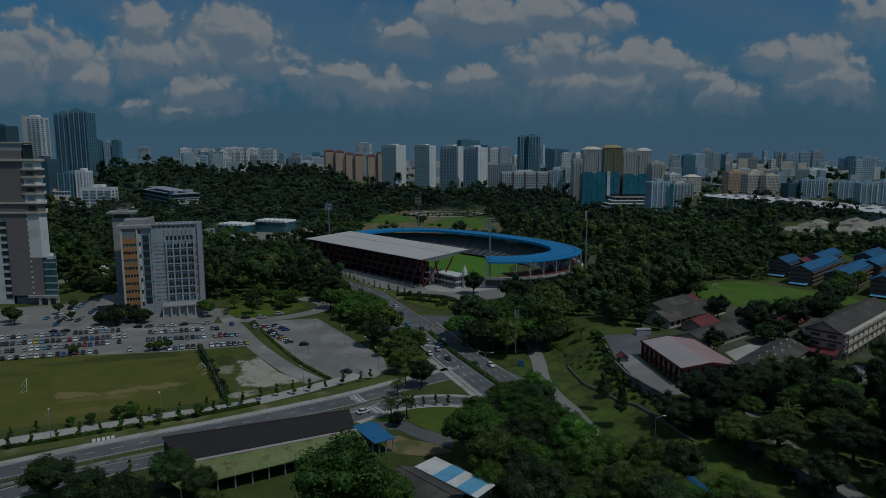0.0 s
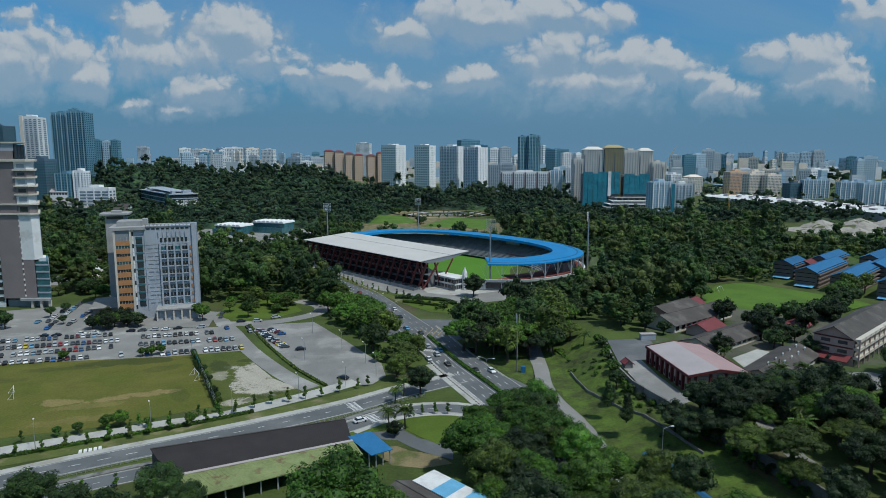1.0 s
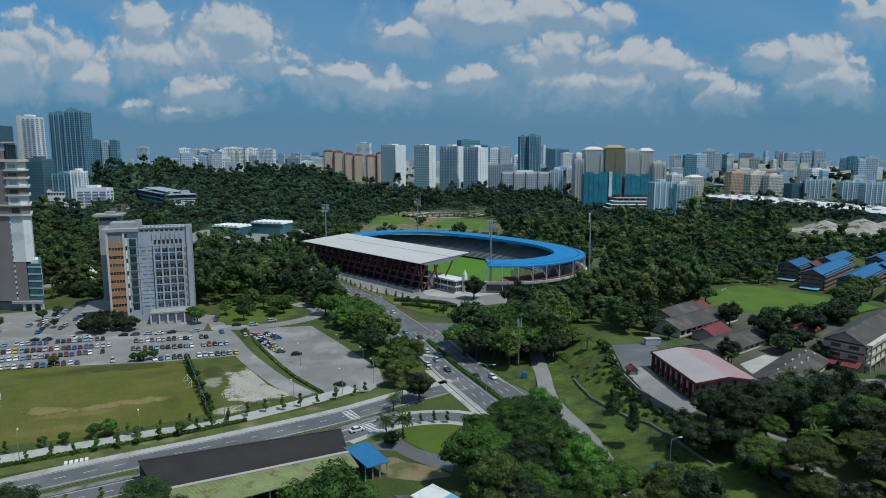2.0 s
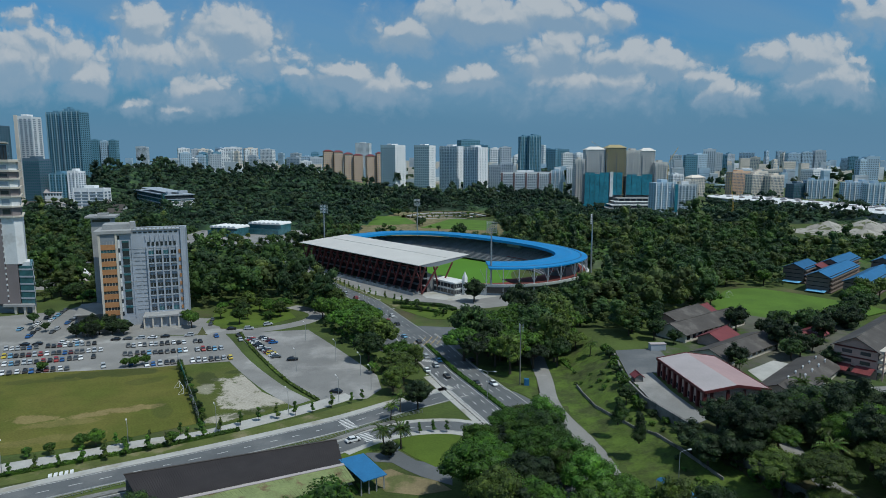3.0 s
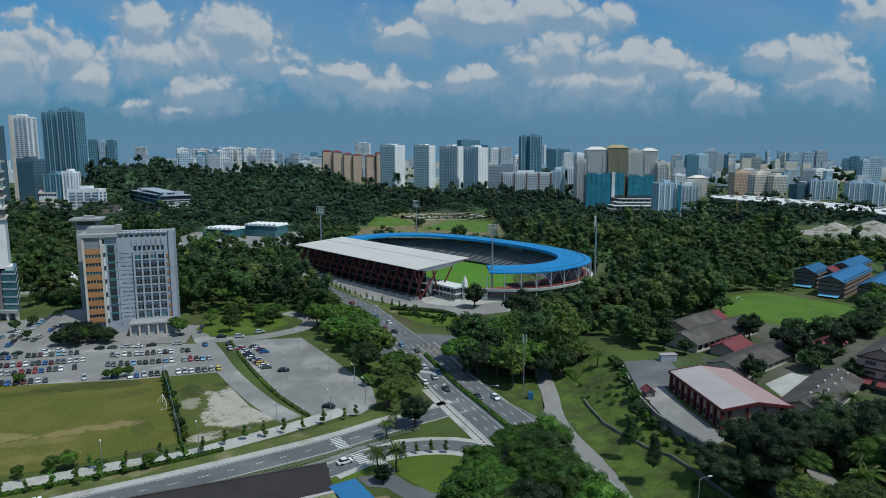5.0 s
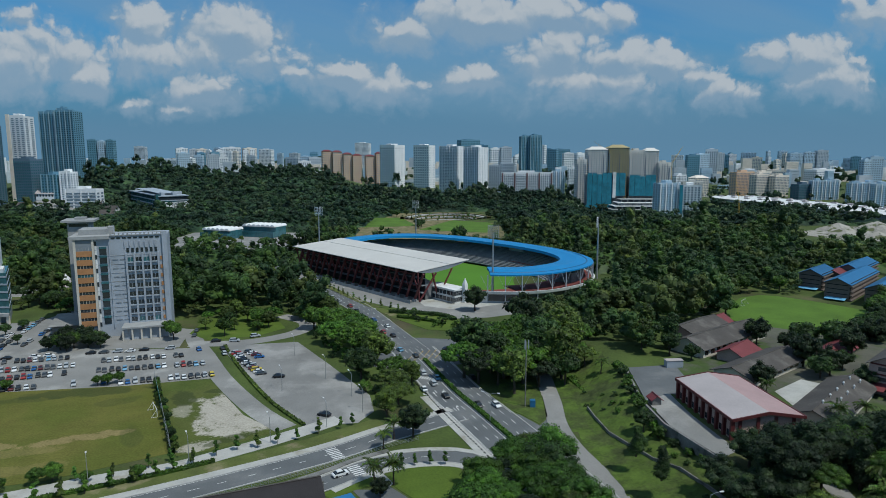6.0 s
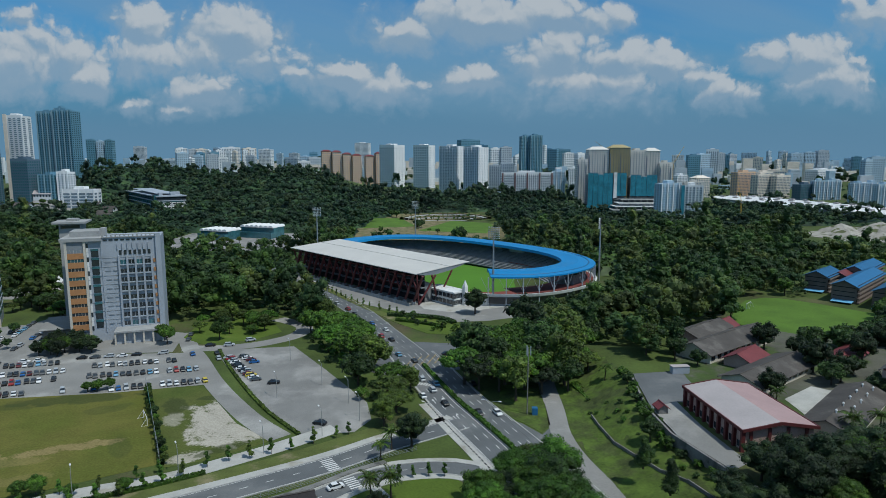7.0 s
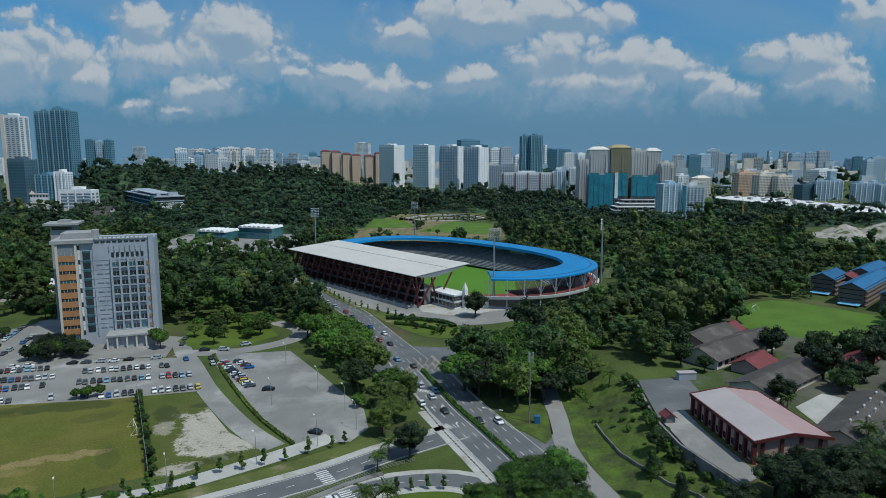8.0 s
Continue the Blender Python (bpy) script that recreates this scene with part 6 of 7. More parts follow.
row = curve_points([(-128, 163), (-100, 175.5), (-81, 184), (-69, 193.5), (-56, 204.5), (-41, 211.5), (-26, 221)], 4.6)
for i, p in enumerate(row):
    sapling(p[0] + random.uniform(-0.6, 0.6), p[1] + random.uniform(-0.8, 0.3), random.uniform(3.2, 5.0), i % 3)
row = curve_points([(-130, 172), (-100, 184), (-84, 190), (-72, 198)], 6.0)
for i, p in enumerate(row):
    sapling(p[0] + random.uniform(-1.5, 1.5), p[1] + random.uniform(-0.8, 0.8), random.uniform(2.4, 4.2), (i + 1) % 3)
for x, y in ((-9.8, 194.6), (-6.4, 196.0), (-2.4, 196.6), (1.7, 196.2), (-80, 152), (-86, 148), (-92, 145)):
    sapling(x, y, random.uniform(3.0, 4.0), 1)


for x, y, h in sapling_later:
    sapling(x, y, h, 0)


def hedge_mb(name, line, half, h, n, seed, leaf, label):
    """A clipped hedge: leaf clumps over a solid core."""
    rng = np.random.default_rng(seed)
    c = np.array(curve_points(line, 0.5))
    core = ribbon(MB(), line, -half * 0.8, half * 0.8, 0.0, h * 0.8, 3.0)
    i = rng.integers(0, len(c) - 1, n)
    d = c[np.minimum(i + 1, len(c) - 1)] - c[i]
    d /= np.linalg.norm(d, axis=1)[:, None] + 1e-9
    nr = np.stack([d[:, 1], -d[:, 0]], 1)
    o = rng.uniform(-1, 1, n)
    p2 = c[i] + nr * (o * half)[:, None] + d * rng.uniform(-0.3, 0.3, (n, 1))
    z = np.where(abs(o) > 0.85, rng.uniform(0.1, 1, n), rng.uniform(0.85, 1.1, n)) * h
    nrm = np.concatenate([nr * np.where(abs(o) > 0.8, np.sign(o), 0)[:, None], np.full((n, 1), 0.8)], 1)
    v, f = leaf_quads(rng, np.concatenate([p2, z[:, None]], 1), nrm, 0.32)
    core.add(v.tolist(), f.tolist())
    return solid(name, core, M_LEAF[leaf], label, "hedge", "stuff")


hedge_mb("median_hedge", [(-6.2, 283), (5.5, 249), (13, 231), (22, 209), (32, 183)], 0.85, 1.1, 3200, 81, 3, "clipped bright green hedge along the road median")
hedge_mb("verge_hedge", [(-140, 159), (-118, 167.5), (-97, 178), (-74, 189.5), (-60, 198)], 0.9, 0.8, 2600, 82, 0, "low green hedge beside the promenade")
hedge_mb("fence_creeper", [(-103, 260), (-95, 244), (-86, 228), (-77, 210), (-73, 202)], 0.8, 1.5, 1800, 83, 1, "overgrown creeper along the field fence")
hedge_mb("island_hedge", [(-27, 362), (-14, 360), (0, 355), (7, 346)], 1.6, 1.6, 1500, 84, 1, "dark hedge on the lawn island")
hedge_mb("island_hedge", [(-22, 352), (-8, 346), (2, 338)], 1.2, 1.3, 1200, 85, 0, "dark hedge on the lawn island")
hedge_mb("wall_shrubs", [(48, 262), (52, 240), (56, 222), (61, 205), (67, 186)], 1.8, 1.5, 1600, 86, 0, "unkempt shrubs at the foot of the wall")
hedge_mb("lot_hedge", [(-93, 303), (-78, 275), (-57, 241), (-41, 221)], 0.7, 0.7, 1500, 87, 2, "low hedge between access road and car park")


def palm_kind(seed):
    r = random.Random(seed)
    t = thing("palm", "palm tree with a grey trunk and drooping fronds", "palm", pose(0, -760 - seed, 0))
    part("trunk", MB().tube((0, 0, 0), (0.2, 0.1, 3.5), 0.26, 0.2, 7).tube((0.2, 0.1, 3.5), (0.3, 0.1, 7.0), 0.2, 0.16, 7), M_BARK, t)
    for i in range(20):
        a, up = i * 2.4 + r.uniform(-0.2, 0.2), r.uniform(-0.1, 1.1)
        pts = [Vector((0.3, 0.1, 7.0))]
        d = Vector((math.cos(a) * math.cos(up), math.sin(a) * math.cos(up), math.sin(up)))
        for k in range(5):
            pts.append(pts[-1] + d * 0.72)
            d = (d + Vector((0, 0, -0.30))).normalized()
        mb = MB()
        for k in range(5):
            p, q = pts[k], pts[k + 1]
            side = (q - p).cross(Vector((0, 0, 1))).normalized()
            for sg in (-1, 1):
                for e in (0.2, 0.7):
                    b0 = p.lerp(q, e)
                    w = side * sg * (1.05 - 0.13 * k) + (q - p) * 0.5 + Vector((0, 0, -0.40))
                    mb.add([b0, b0 + w * 0.55 + (q - p) * 0.34, b0 + w, b0 + w * 0.5 - (q - p) * 0.2], [(0, 1, 2, 3)])
        part("frond", mb, M_LEAF[2 if i % 3 else 0], t)
    return t


PALMS = [palm_kind(1), palm_kind(2)]
for i, (x, y, h) in enumerate(((-15.6, 205.4, 6.0), (-13, 211.6, 6.5), (-15.8, 185.8, 7.0), (-11.1, 185.8, 7.5), (95.6, 181.6, 8), (104.8, 188, 8), (97.2, 168.4, 8.5), (108.8, 202, 8), (113, 180, 8), (90, 158, 8.5), (100, 150, 8.5), (84, 150, 8), (118, 205, 7.5), (101, 226, 6), (57, 254, 6))):
    s = h / 8.5
    copy_thing(PALMS[i % 2], pose(x, y, float(height(x, y)), 0, 0, i * 77) @ Matrix.Diagonal((s * 1.15, s * 1.15, s, 1)))["group"] = "palms"


# ---- cars ----
def car_kind(name, paint, label, van=False, seed=0):
    t = thing(name, label, "car", pose(0, -700 - seed * 6, 0))
    w = 0.86
    prof = [(-2.15, 0.35), (-2.2, 0.75), (-1.95, 0.95), (-1.55, 1.0), (1.05, 0.98), (1.95, 0.82), (2.15, 0.6), (2.15, 0.32)]
    if van:
        prof = [(-2.2, 0.35), (-2.25, 0.9), (-2.1, 1.05), (-1.6, 1.1), (1.0, 1.08), (1.95, 0.95), (2.2, 0.7), (2.2, 0.35)]
    k = len(prof)
    b = MB().add([(x, s * (w - 0.04 * (z > 0.9)), z) for s in (-1, 1) for x, z in prof], [tuple(range(k)), tuple(range(2 * k - 1, k - 1, -1))] + [(i, k + i, k + (i + 1) % k, (i + 1) % k) for i in range(k)])
    part("body", b, paint, t)
    zt = 1.62 if van else 1.42
    xa, xb, xc, xd = (-2.05, -1.75, 0.45, 1.25) if van else (-1.75, -1.05, 0.35, 1.15)
    z0 = 1.0
    cab = MB().add([(xa, -w + 0.04, z0), (xd, -w + 0.04, z0), (xd, w - 0.04, z0), (xa, w - 0.04, z0), (xb, -0.66, zt), (xc, -0.66, zt), (xc, 0.66, zt), (xb, 0.66, zt)],
                   [(0, 1, 5, 4), (1, 2, 6, 5), (2, 3, 7, 6), (3, 0, 4, 7)])
    part("glasshouse", cab, M_WIN, t, "dark tinted windows")
    part("roof", MB().prism([(xb - 0.06, -0.69), (xc + 0.06, -0.69), (xc + 0.06, 0.69), (xb - 0.06, 0.69)], zt - 0.03, zt + 0.06), paint, t)
    wheel = MB().tube((0, -0.11, 0), (0, 0.11, 0), 0.32, 0.32, 10).mesh("wheel", M_BLACK)
    for x in (-1.35, 1.38):
        for y in (-0.78, 0.78):
            part("wheel", wheel, None, t, at=pose(x, y, 0.32))
    return t


PAINTS = [("white", (0.72, 0.72, 0.72)), ("silver", (0.40, 0.42, 0.44)), ("black", (0.018, 0.018, 0.02)), ("dark_grey", (0.08, 0.085, 0.09)), ("red", (0.28, 0.025, 0.025)),
          ("blue", (0.03, 0.12, 0.34)), ("light_blue", (0.16, 0.34, 0.50)), ("yellow", (0.55, 0.42, 0.05)), ("green", (0.04, 0.22, 0.09)), ("maroon", (0.11, 0.02, 0.025))]
CARS = []
for i, (n, c) in enumerate(PAINTS):
    pm = mat("car_paint_" + n, c, 0.38, 0.03, 0.5, 3.0, 0.0, spec=0.4)
    CARS.append(car_kind("car", pm, n.replace("_", " ") + (" parked minivan with dark windows" if i % 3 == 1 else " parked hatchback with dark windows"), i % 3 == 1, i))
WEIGHT = [20, 18, 25, 25, 4, 6, 6, 2, 1, 3]


def car(x, y, deg, k=None, z=0.07, group="parked cars", label="", size=1.0):
    k = random.choices(range(10), WEIGHT)[0] if k is None else k
    tagged(copy_thing(CARS[k], pose(x, y, z, 0, 0, deg) @ Matrix.Diagonal((size, size, size, 1))), label, group=group)


def car_row(a, b, step, deg, fill=0.94):
    n = int(math.dist(a, b) / step)
    for i in range(n + 1):
        if random.random() < fill:
            k = i / max(n, 1)
            car(a[0] + (b[0] - a[0]) * k + random.uniform(-0.1, 0.1), a[1] + (b[1] - a[1]) * k + random.uniform(-0.4, 0.4), deg + random.choice((0, 180)) + random.uniform(-2, 2), size=0.93)


random.seed(9)
patch("shaded_parking", CARS_AMONG_TREES, 0.06, M_LOT, "parking ground among the trees behind the towers", "pavement")
car_row((-326, 505), (-266, 505), 2.6, 92, 0.9)
car_row((-326, 517), (-266, 517), 2.6, 92, 0.85)
patch("pavilion_court", CLEARING, 0.06, M_PARK, "pale court round a pavilion among the trees", "pavement")
pv = thing("pavilion", "open pavilion with a pale tent-like metal roof", "pavilion", pose(-228, 416, 0, 0, 0, 12))
part("roof", MB().add([(-17, -9, 4.2), (17, -9, 4.2), (17, 9, 4.2), (-17, 9, 4.2), (-7, 0, 7.4), (7, 0, 7.4)], [(0, 1, 5, 4), (1, 2, 5), (2, 3, 4, 5), (3, 0, 4), (3, 2, 1, 0)]), M_PALEROOF, pv, "pale metal hipped roof")
part("lantern", MB().add([(-2.4, -2.4, 7.2), (2.4, -2.4, 7.2), (2.4, 2.4, 7.2), (-2.4, 2.4, 7.2), (0, 0, 11)], [(0, 1, 4), (1, 2, 4), (2, 3, 4), (3, 0, 4), (3, 2, 1, 0)]), M_WHITE, pv, "white pointed lantern")
for x in (-16, -8, 0, 8, 16):
    for y in (-8, 8):
        part("post", MB().tube((x, y, 0), (x, y, 4.3), 0.2, 0.2, 6), M_CONC, pv)
car_row((-205, 278), (-114.6, 298.1), 5.0, 12, 0.85)
car_row((-205, 271), (-150.9, 285.4), 2.2, 119, 0.9)
car_row((-205, 259.5), (-143, 275.8), 2.2, 119, 0.95)
car_row((-200, 247), (-140.9, 266.9), 2.2, 119, 0.95)
car_row((-185, 241), (-141, 253.6), 2.3, 119, 0.9)
car_row((-134.3, 281.9), (-106.1, 289), 2.2, 119, 0.95)
car_row((-130, 270), (-93.6, 278.5), 2.2, 119, 0.97)
car_row((-114.9, 256.9), (-85.4, 265.7), 2.2, 119, 0.93)
car_row((-130.9, 255.2), (-121.5, 258), 9, 119)
car_row((-85.5, 292), (-67, 266.5), 2.5, 20, 0.95)
car_row((-80, 293.5), (-73.5, 287), 2.6, 20)
car_row((-92.5, 298), (-73, 260), 7.0, 118, 0.7)
for x, y, d in ((-59.6, 263.4, 10), (-36.3, 228.3, 160), (-99, 309, 15), (-91, 309.5, 10), (-102, 297, 120), (-84, 317, 35)):
    car(x, y, d, 2 if x == -36.3 else None)
car_row((-188, 302), (-199, 346), 5.2, 104, 0.85)
car_row((-180, 304), (-186, 340), 5.2, 100, 0.8)
car_row((-192.5, 304), (-203, 346), 5.2, 104, 0.6)
for x, y in ((-176, 312), (-186, 296), (-181, 330), (-190, 345), (-183, 352), (-176, 318), (-198, 308), (-112, 318), (-114, 326)):
    car(x, y, random.choice((75, 100)))
for x, y, d in ((-6.4, 266.8, 108), (-2.4, 256.0, 108), (-1.2, 262.0, 108), (-5.6, 250.5, 109), (2.0, 244.0, 108), (12.7, 236.1, -70), (18.5, 236.1, -68), (12, 262, -72), (-63, 397, 122), (-57.6, 387.4, 122), (-49.5, 374.7, 120), (-44.6, 365.1, 118), (-33.4, 345.5, 116), (-25.6, 333.7, 115), (-26.6, 322.8, 115),
                (-21.6, 317.6, 114), (3, 297, 20), (9, 299, 20), (-10, 288, 110), (-17, 296, 115)):
    car(x, y, d, None, 0.08, "cars on the road")
car(-25.1, 190.5, 33, 0, 0.07, "cars on the road")


# ---- street furniture ----
def lamp_post(x, y, h, deg, double=False, label="grey street lamp on a curved arm"):
    t = thing("street_lamp", label, "street lamp", pose(x, y, float(height(x, y)), 0, 0, deg), "street lamps")
    part("post", MB().tube((0, 0, 0), (0, 0, h), 0.11, 0.07, 8), M_GALV, t)
    for s in ((1, -1) if double else (1,)):
        a = part("arm", MB().tube((0, 0, h - 0.1), (s * 1.0, 0, h + 0.35), 0.06, 0.05, 6).tube((s * 1.0, 0, h + 0.35), (s * 2.2, 0, h + 0.5), 0.05, 0.05, 6), M_GALV, t)
        part("lamp_head", MB().box(min(s * 2.1, s * 3.0), -0.18, h + 0.42, max(s * 2.1, s * 3.0), 0.18, h + 0.6), M_WHITE, a)


lamp_post(15.5, 222.5, 9.5, -20, True)
for i in range(6):
    p = curve_points(UPPER, 30.0)[i + 1]
    lamp_post(p[0] - 6.6, p[1] - 3.2, 9, 25)
for x, y in ((-34, 220), (-48, 209), (-66, 196), (-86, 184), (-24.5, 231), (-42, 262), (-60, 290), (-30, 245), (-55, 250), (-112, 171)):
    lamp_post(x, y, 8, 120)
lamp_post(58, 164, 8, 10)
mast = thing("telecom_mast", "slim grey telecom mast with panel antennas", "mast", pose(28, 236, 0))
part("pole", MB().tube((0, 0, 0), (0, 0, 22), 0.22, 0.13, 10), M_WALLGREY, mast)
for a in range(3):
    x, y = rot((0.75, 0), a * 120)
    part("antenna", MB().box(x - 0.13, y - 0.13, 19.4, x + 0.13, y + 0.13, 22.4), M_GREYP, mast)
part("cabinet", MB().box(1.5, -1, 0, 3.2, 0.6, 2.4), M_BLUEROOF2, mast, "blue equipment cabinet")


def goal(x, y, deg, z=0.05):
    t = thing("football_goal", "white football goal with a sagging net frame", "goal", pose(x, y, z, 0, 0, deg), "football goals")
    for s in (-3.66, 3.66):
        part("post", MB().tube((s, 0, 0), (s, 0, 2.44), 0.09, 0.09, 6), M_WHITE, t)
        part("stay", MB().tube((s, 0, 2.4), (s, -1.8, 0), 0.05, 0.05, 5).tube((s, 0, 0.05), (s, -1.8, 0.05), 0.05, 0.05, 5), M_WHITE, t)
    part("crossbar", MB().tube((-3.7, 0, 2.44), (3.7, 0, 2.44), 0.09, 0.09, 6), M_WHITE, t)


goal(-90.5, 230.5, -57)
goal(-145.5, 212, -57)
goal(160, 366, 50, 3.6)
fence = thing("field_fence", "green wire fence on posts beside the field", "fence")
for i in range(16):
    k = i / 15
    x, y = -103.5 + 30 * k, 259 - 57 * k
    part("post", MB().tube((x, y, 0), (x, y, 4.2), 0.06, 0.06, 5), M_GALV, fence)
for z in (0.3, 1.6, 2.9, 4.1):
    part("wire", MB().beam((-103.5, 259, z), (-73.5, 202, z), 0.05, 0.05), M_GALV, fence)
wm = mat("green_fence_net", (0.03, 0.22, 0.17), 0.8, 0.2)
part("net", MB().beam((-97.5, 247.5, 2.4), (-91, 235.2, 2.4), 0.06, 3.4), wm, fence, "green windbreak net")


def railing(name, line, z, h, step, material, label):
    t = thing(name, label, "railing")
    pts = curve_points(line, step)
    post = MB().box(-0.05, -0.05, 0, 0.05, 0.05, h).mesh("post", material)
    for p in pts:
        part("post", post, None, t, at=pose(p[0], p[1], z))
    r = MB()
    for e in (0.25, 0.6, 0.98):
        for a, b in zip(pts, pts[1:]):
            r.beam((a[0], a[1], z + h * e), (b[0], b[1], z + h * e), 0.05, 0.06)
    part("rail", r, material, t)


for i in range(15):
    k = i / 14
    plant((RD, i % 3), -102 + 29 * k + random.uniform(-0.8, 0.8), 256 - 53 * k, random.uniform(0.9, 1.9), lift=random.uniform(0.6, 1.6), label="small self-sown tree along the fence")
for x, y, q in ((-151, 250, 2.4), (-119, 256, 2.6), (-116, 258, 2.4), (-122, 255, 2.2), (-107, 183, 1.9), (-88, 187, 1.8), (-76, 189, 2.2), (-100, 186, 2.6), (-97, 187.5, 3.0), (-112, 181, 1.6)):
    plant((RD, 1), x, y, q, lift=0.6)
for i, p in enumerate(curve_points([(-20, 366), (-36, 382), (-52, 402), (-70, 430), (-88, 452)], 6.0)):
    sapling(p[0] - 2.5, p[1] - 2.0, random.uniform(2.6, 4.4), i % 3)
solid("road_verge", ribbon(MB(), [(-20, 348), (-34, 370), (-50, 394), (-66, 420), (-90, 456)], -1.5, 3.4, -0.1, 0.12), M_VERGE, "dry grass strip between the road and service road", "lawn", "structure")
railing("road_railing", [(-118, 141), (-95, 157), (-68, 172.5), (-36, 190), (-16, 205), (-6, 211)], 0.05, 1.1, 2.0, M_GALV, "grey steel railing between the lower road and slip road")
solid("wall_strip", ribbon(MB(), [(-120, 138), (-95, 154), (-68, 169), (-36, 187.5), (-22, 199), (-14, 204)], -0.9, 0.9, -0.2, 0.35), M_WALLGREY, "grey concrete drain edge between the roads", "kerb", "structure")

# verge sign: pale letter-like bars lying on the grass
sign = thing("verge_sign", "row of white blocks set in the grass verge", "sign", pose(-97, 171.5, 0.1, 0, 0, 27))
for i in range(5):
    part("block", MB().box(i * 1.2 - 3, -0.9, 0, i * 1.2 - 2.2, 0.9, 0.35), M_WHITE, sign)


# ---- the town beyond ----
FAR_WALLS = {}


def far_mat(name, c):
    if name not in FAR_WALLS:
        FAR_WALLS[name] = mat("far_wall_" + name, c, 0.75, 0.08, 0.05, 0.4, 0.0)
    return FAR_WALLS[name]


TONES = {"white": (0.80, 0.80, 0.80), "grey": (0.48, 0.52, 0.56), "blue": (0.44, 0.56, 0.66), "teal": (0.15, 0.29, 0.38), "tan": (0.66, 0.45, 0.30), "cream": (0.76, 0.67, 0.57), "dark": (0.10, 0.15, 0.20), "brown": (0.17, 0.10, 0.095), "gold": (0.40, 0.33, 0.17), "bone": (0.70, 0.66, 0.60)}


def highrise(x, y, w, h, tone, deg=None, d=None, floor=3.2, bay=4.0, glass=0.55, roof="flat", label="", slots=0, slot_tone="dark", side=0.5):
    """A far block: body, storey ledges, panes in every bay on the two seen sides, roof structures."""
    d = d or w * 0.55
    deg = (int(abs(x) * 7) % 6 - 2) * 11 if deg is None else deg
    z = 0.0
    wall = far_mat(tone, TONES[tone])
    lab = label or {"white": "white high-rise apartment block in the distance", "grey": "grey high-rise apartment block in the distance", "blue": "pale blue high-rise apartment block in the distance", "teal": "blue-green glazed high-rise block in the distance", "tan": "distant tan apartment block with many windows", "cream": "distant cream apartment block with many windows", "dark": "dark glazed office block in the distance", "brown": "distant brown apartment block with many windows", "gold": "distant olive-gold tower block with many windows", "bone": "distant off-white tower block with a small roof turret"}[tone]
    t = thing("apartment_block", lab, "building", pose(x, y, z - 2, 0, 0, deg), "town blocks")
    part("body", MB().box(-w / 2, 0, 0, w / 2, d, h + 2), wall, t)
    far = y > 1700
    fl = floor * (2 if far else 1)
    nf, nb, ns = max(2, int(h / fl)), max(2, int(w / (bay * (1.6 if far else 1)))), max(2, int(d / (bay * 1.5)))
    pan = MB()
    for j in range(nf):
        z0 = 3 + j * fl
        for i in range(nb):
            if slots and i % slots == 0:
                continue
            a = -w / 2 + (i + 0.5 - glass / 2) * w / nb
            pan.box(a, -0.25, z0, a + glass * w / nb, 0.1, z0 + fl * 0.55)
        for i in range(ns):
            for sx in (-1, 1):
                a = (i + 0.5 - side / 2) * d / ns
                pan.box(min(sx * (w / 2 - 0.1), sx * (w / 2 + 0.25)), a, z0, max(sx * (w / 2 - 0.1), sx * (w / 2 + 0.25)), a + side * d / ns, z0 + fl * 0.55)
    tagged(part("glazing", pan, M_HAZEWIN if tone not in ("teal", "dark") else M_TEAL, t), kind="stuff")
    if not far:
        led = MB()
        for j in range(0, nf, 1):
            led.box(-w / 2 - 0.35, -0.55, 2.2 + j * fl, w / 2 + 0.35, 0.1, 2.6 + j * fl)
        tagged(part("storey_banding", led, wall, t), kind="stuff")
    if not far and tone in ("blue", "teal", "white") and not slots:
        ribs = MB()
        for i in range(0, nb + 1, 2):
            a = -w / 2 + i * w / nb
            ribs.box(a - 0.7, -0.9, 1, a + 0.7, 0.1, h + 2.4)
        tagged(part("rib_work", ribs, far_mat("white", TONES["white"]) if tone != "teal" else far_mat("steel", (0.27, 0.39, 0.45)), t), kind="stuff")
    if slots:
        sl = MB()
        for i in range(0, nb, slots):
            a = -w / 2 + i * w / nb
            sl.box(a, -0.5 if slot_tone == "dark" else -0.9, 2, a + w / nb * (0.45 if slot_tone == "dark" else 0.8), 0, h * (0.93 if slot_tone == "dark" else 1.03))
        part("slot_work", sl, far_mat(slot_tone, TONES[slot_tone]), t)
    if roof == "flat":
        part("roof_house", MB().box(-w * 0.18, d * 0.2, h + 2, w * 0.15, d * 0.8, h + 6).box(-w / 2, 0, h + 2, w / 2, 0.8, h + 3.2), wall, t)
    else:
        rm = M_REDROOF if roof == "red" else wall
        part("pitched_roof", MB().add([(-w / 2 - 1, -1, h + 2), (w / 2 + 1, -1, h + 2), (w / 2 + 1, d + 1, h + 2), (-w / 2 - 1, d + 1, h + 2), (-w * 0.25, d / 2, h + 7), (w * 0.25, d / 2, h + 7)], [(0, 1, 5, 4), (1, 2, 5), (2, 3, 4, 5), (3, 0, 4)]), rm, t)
    return t


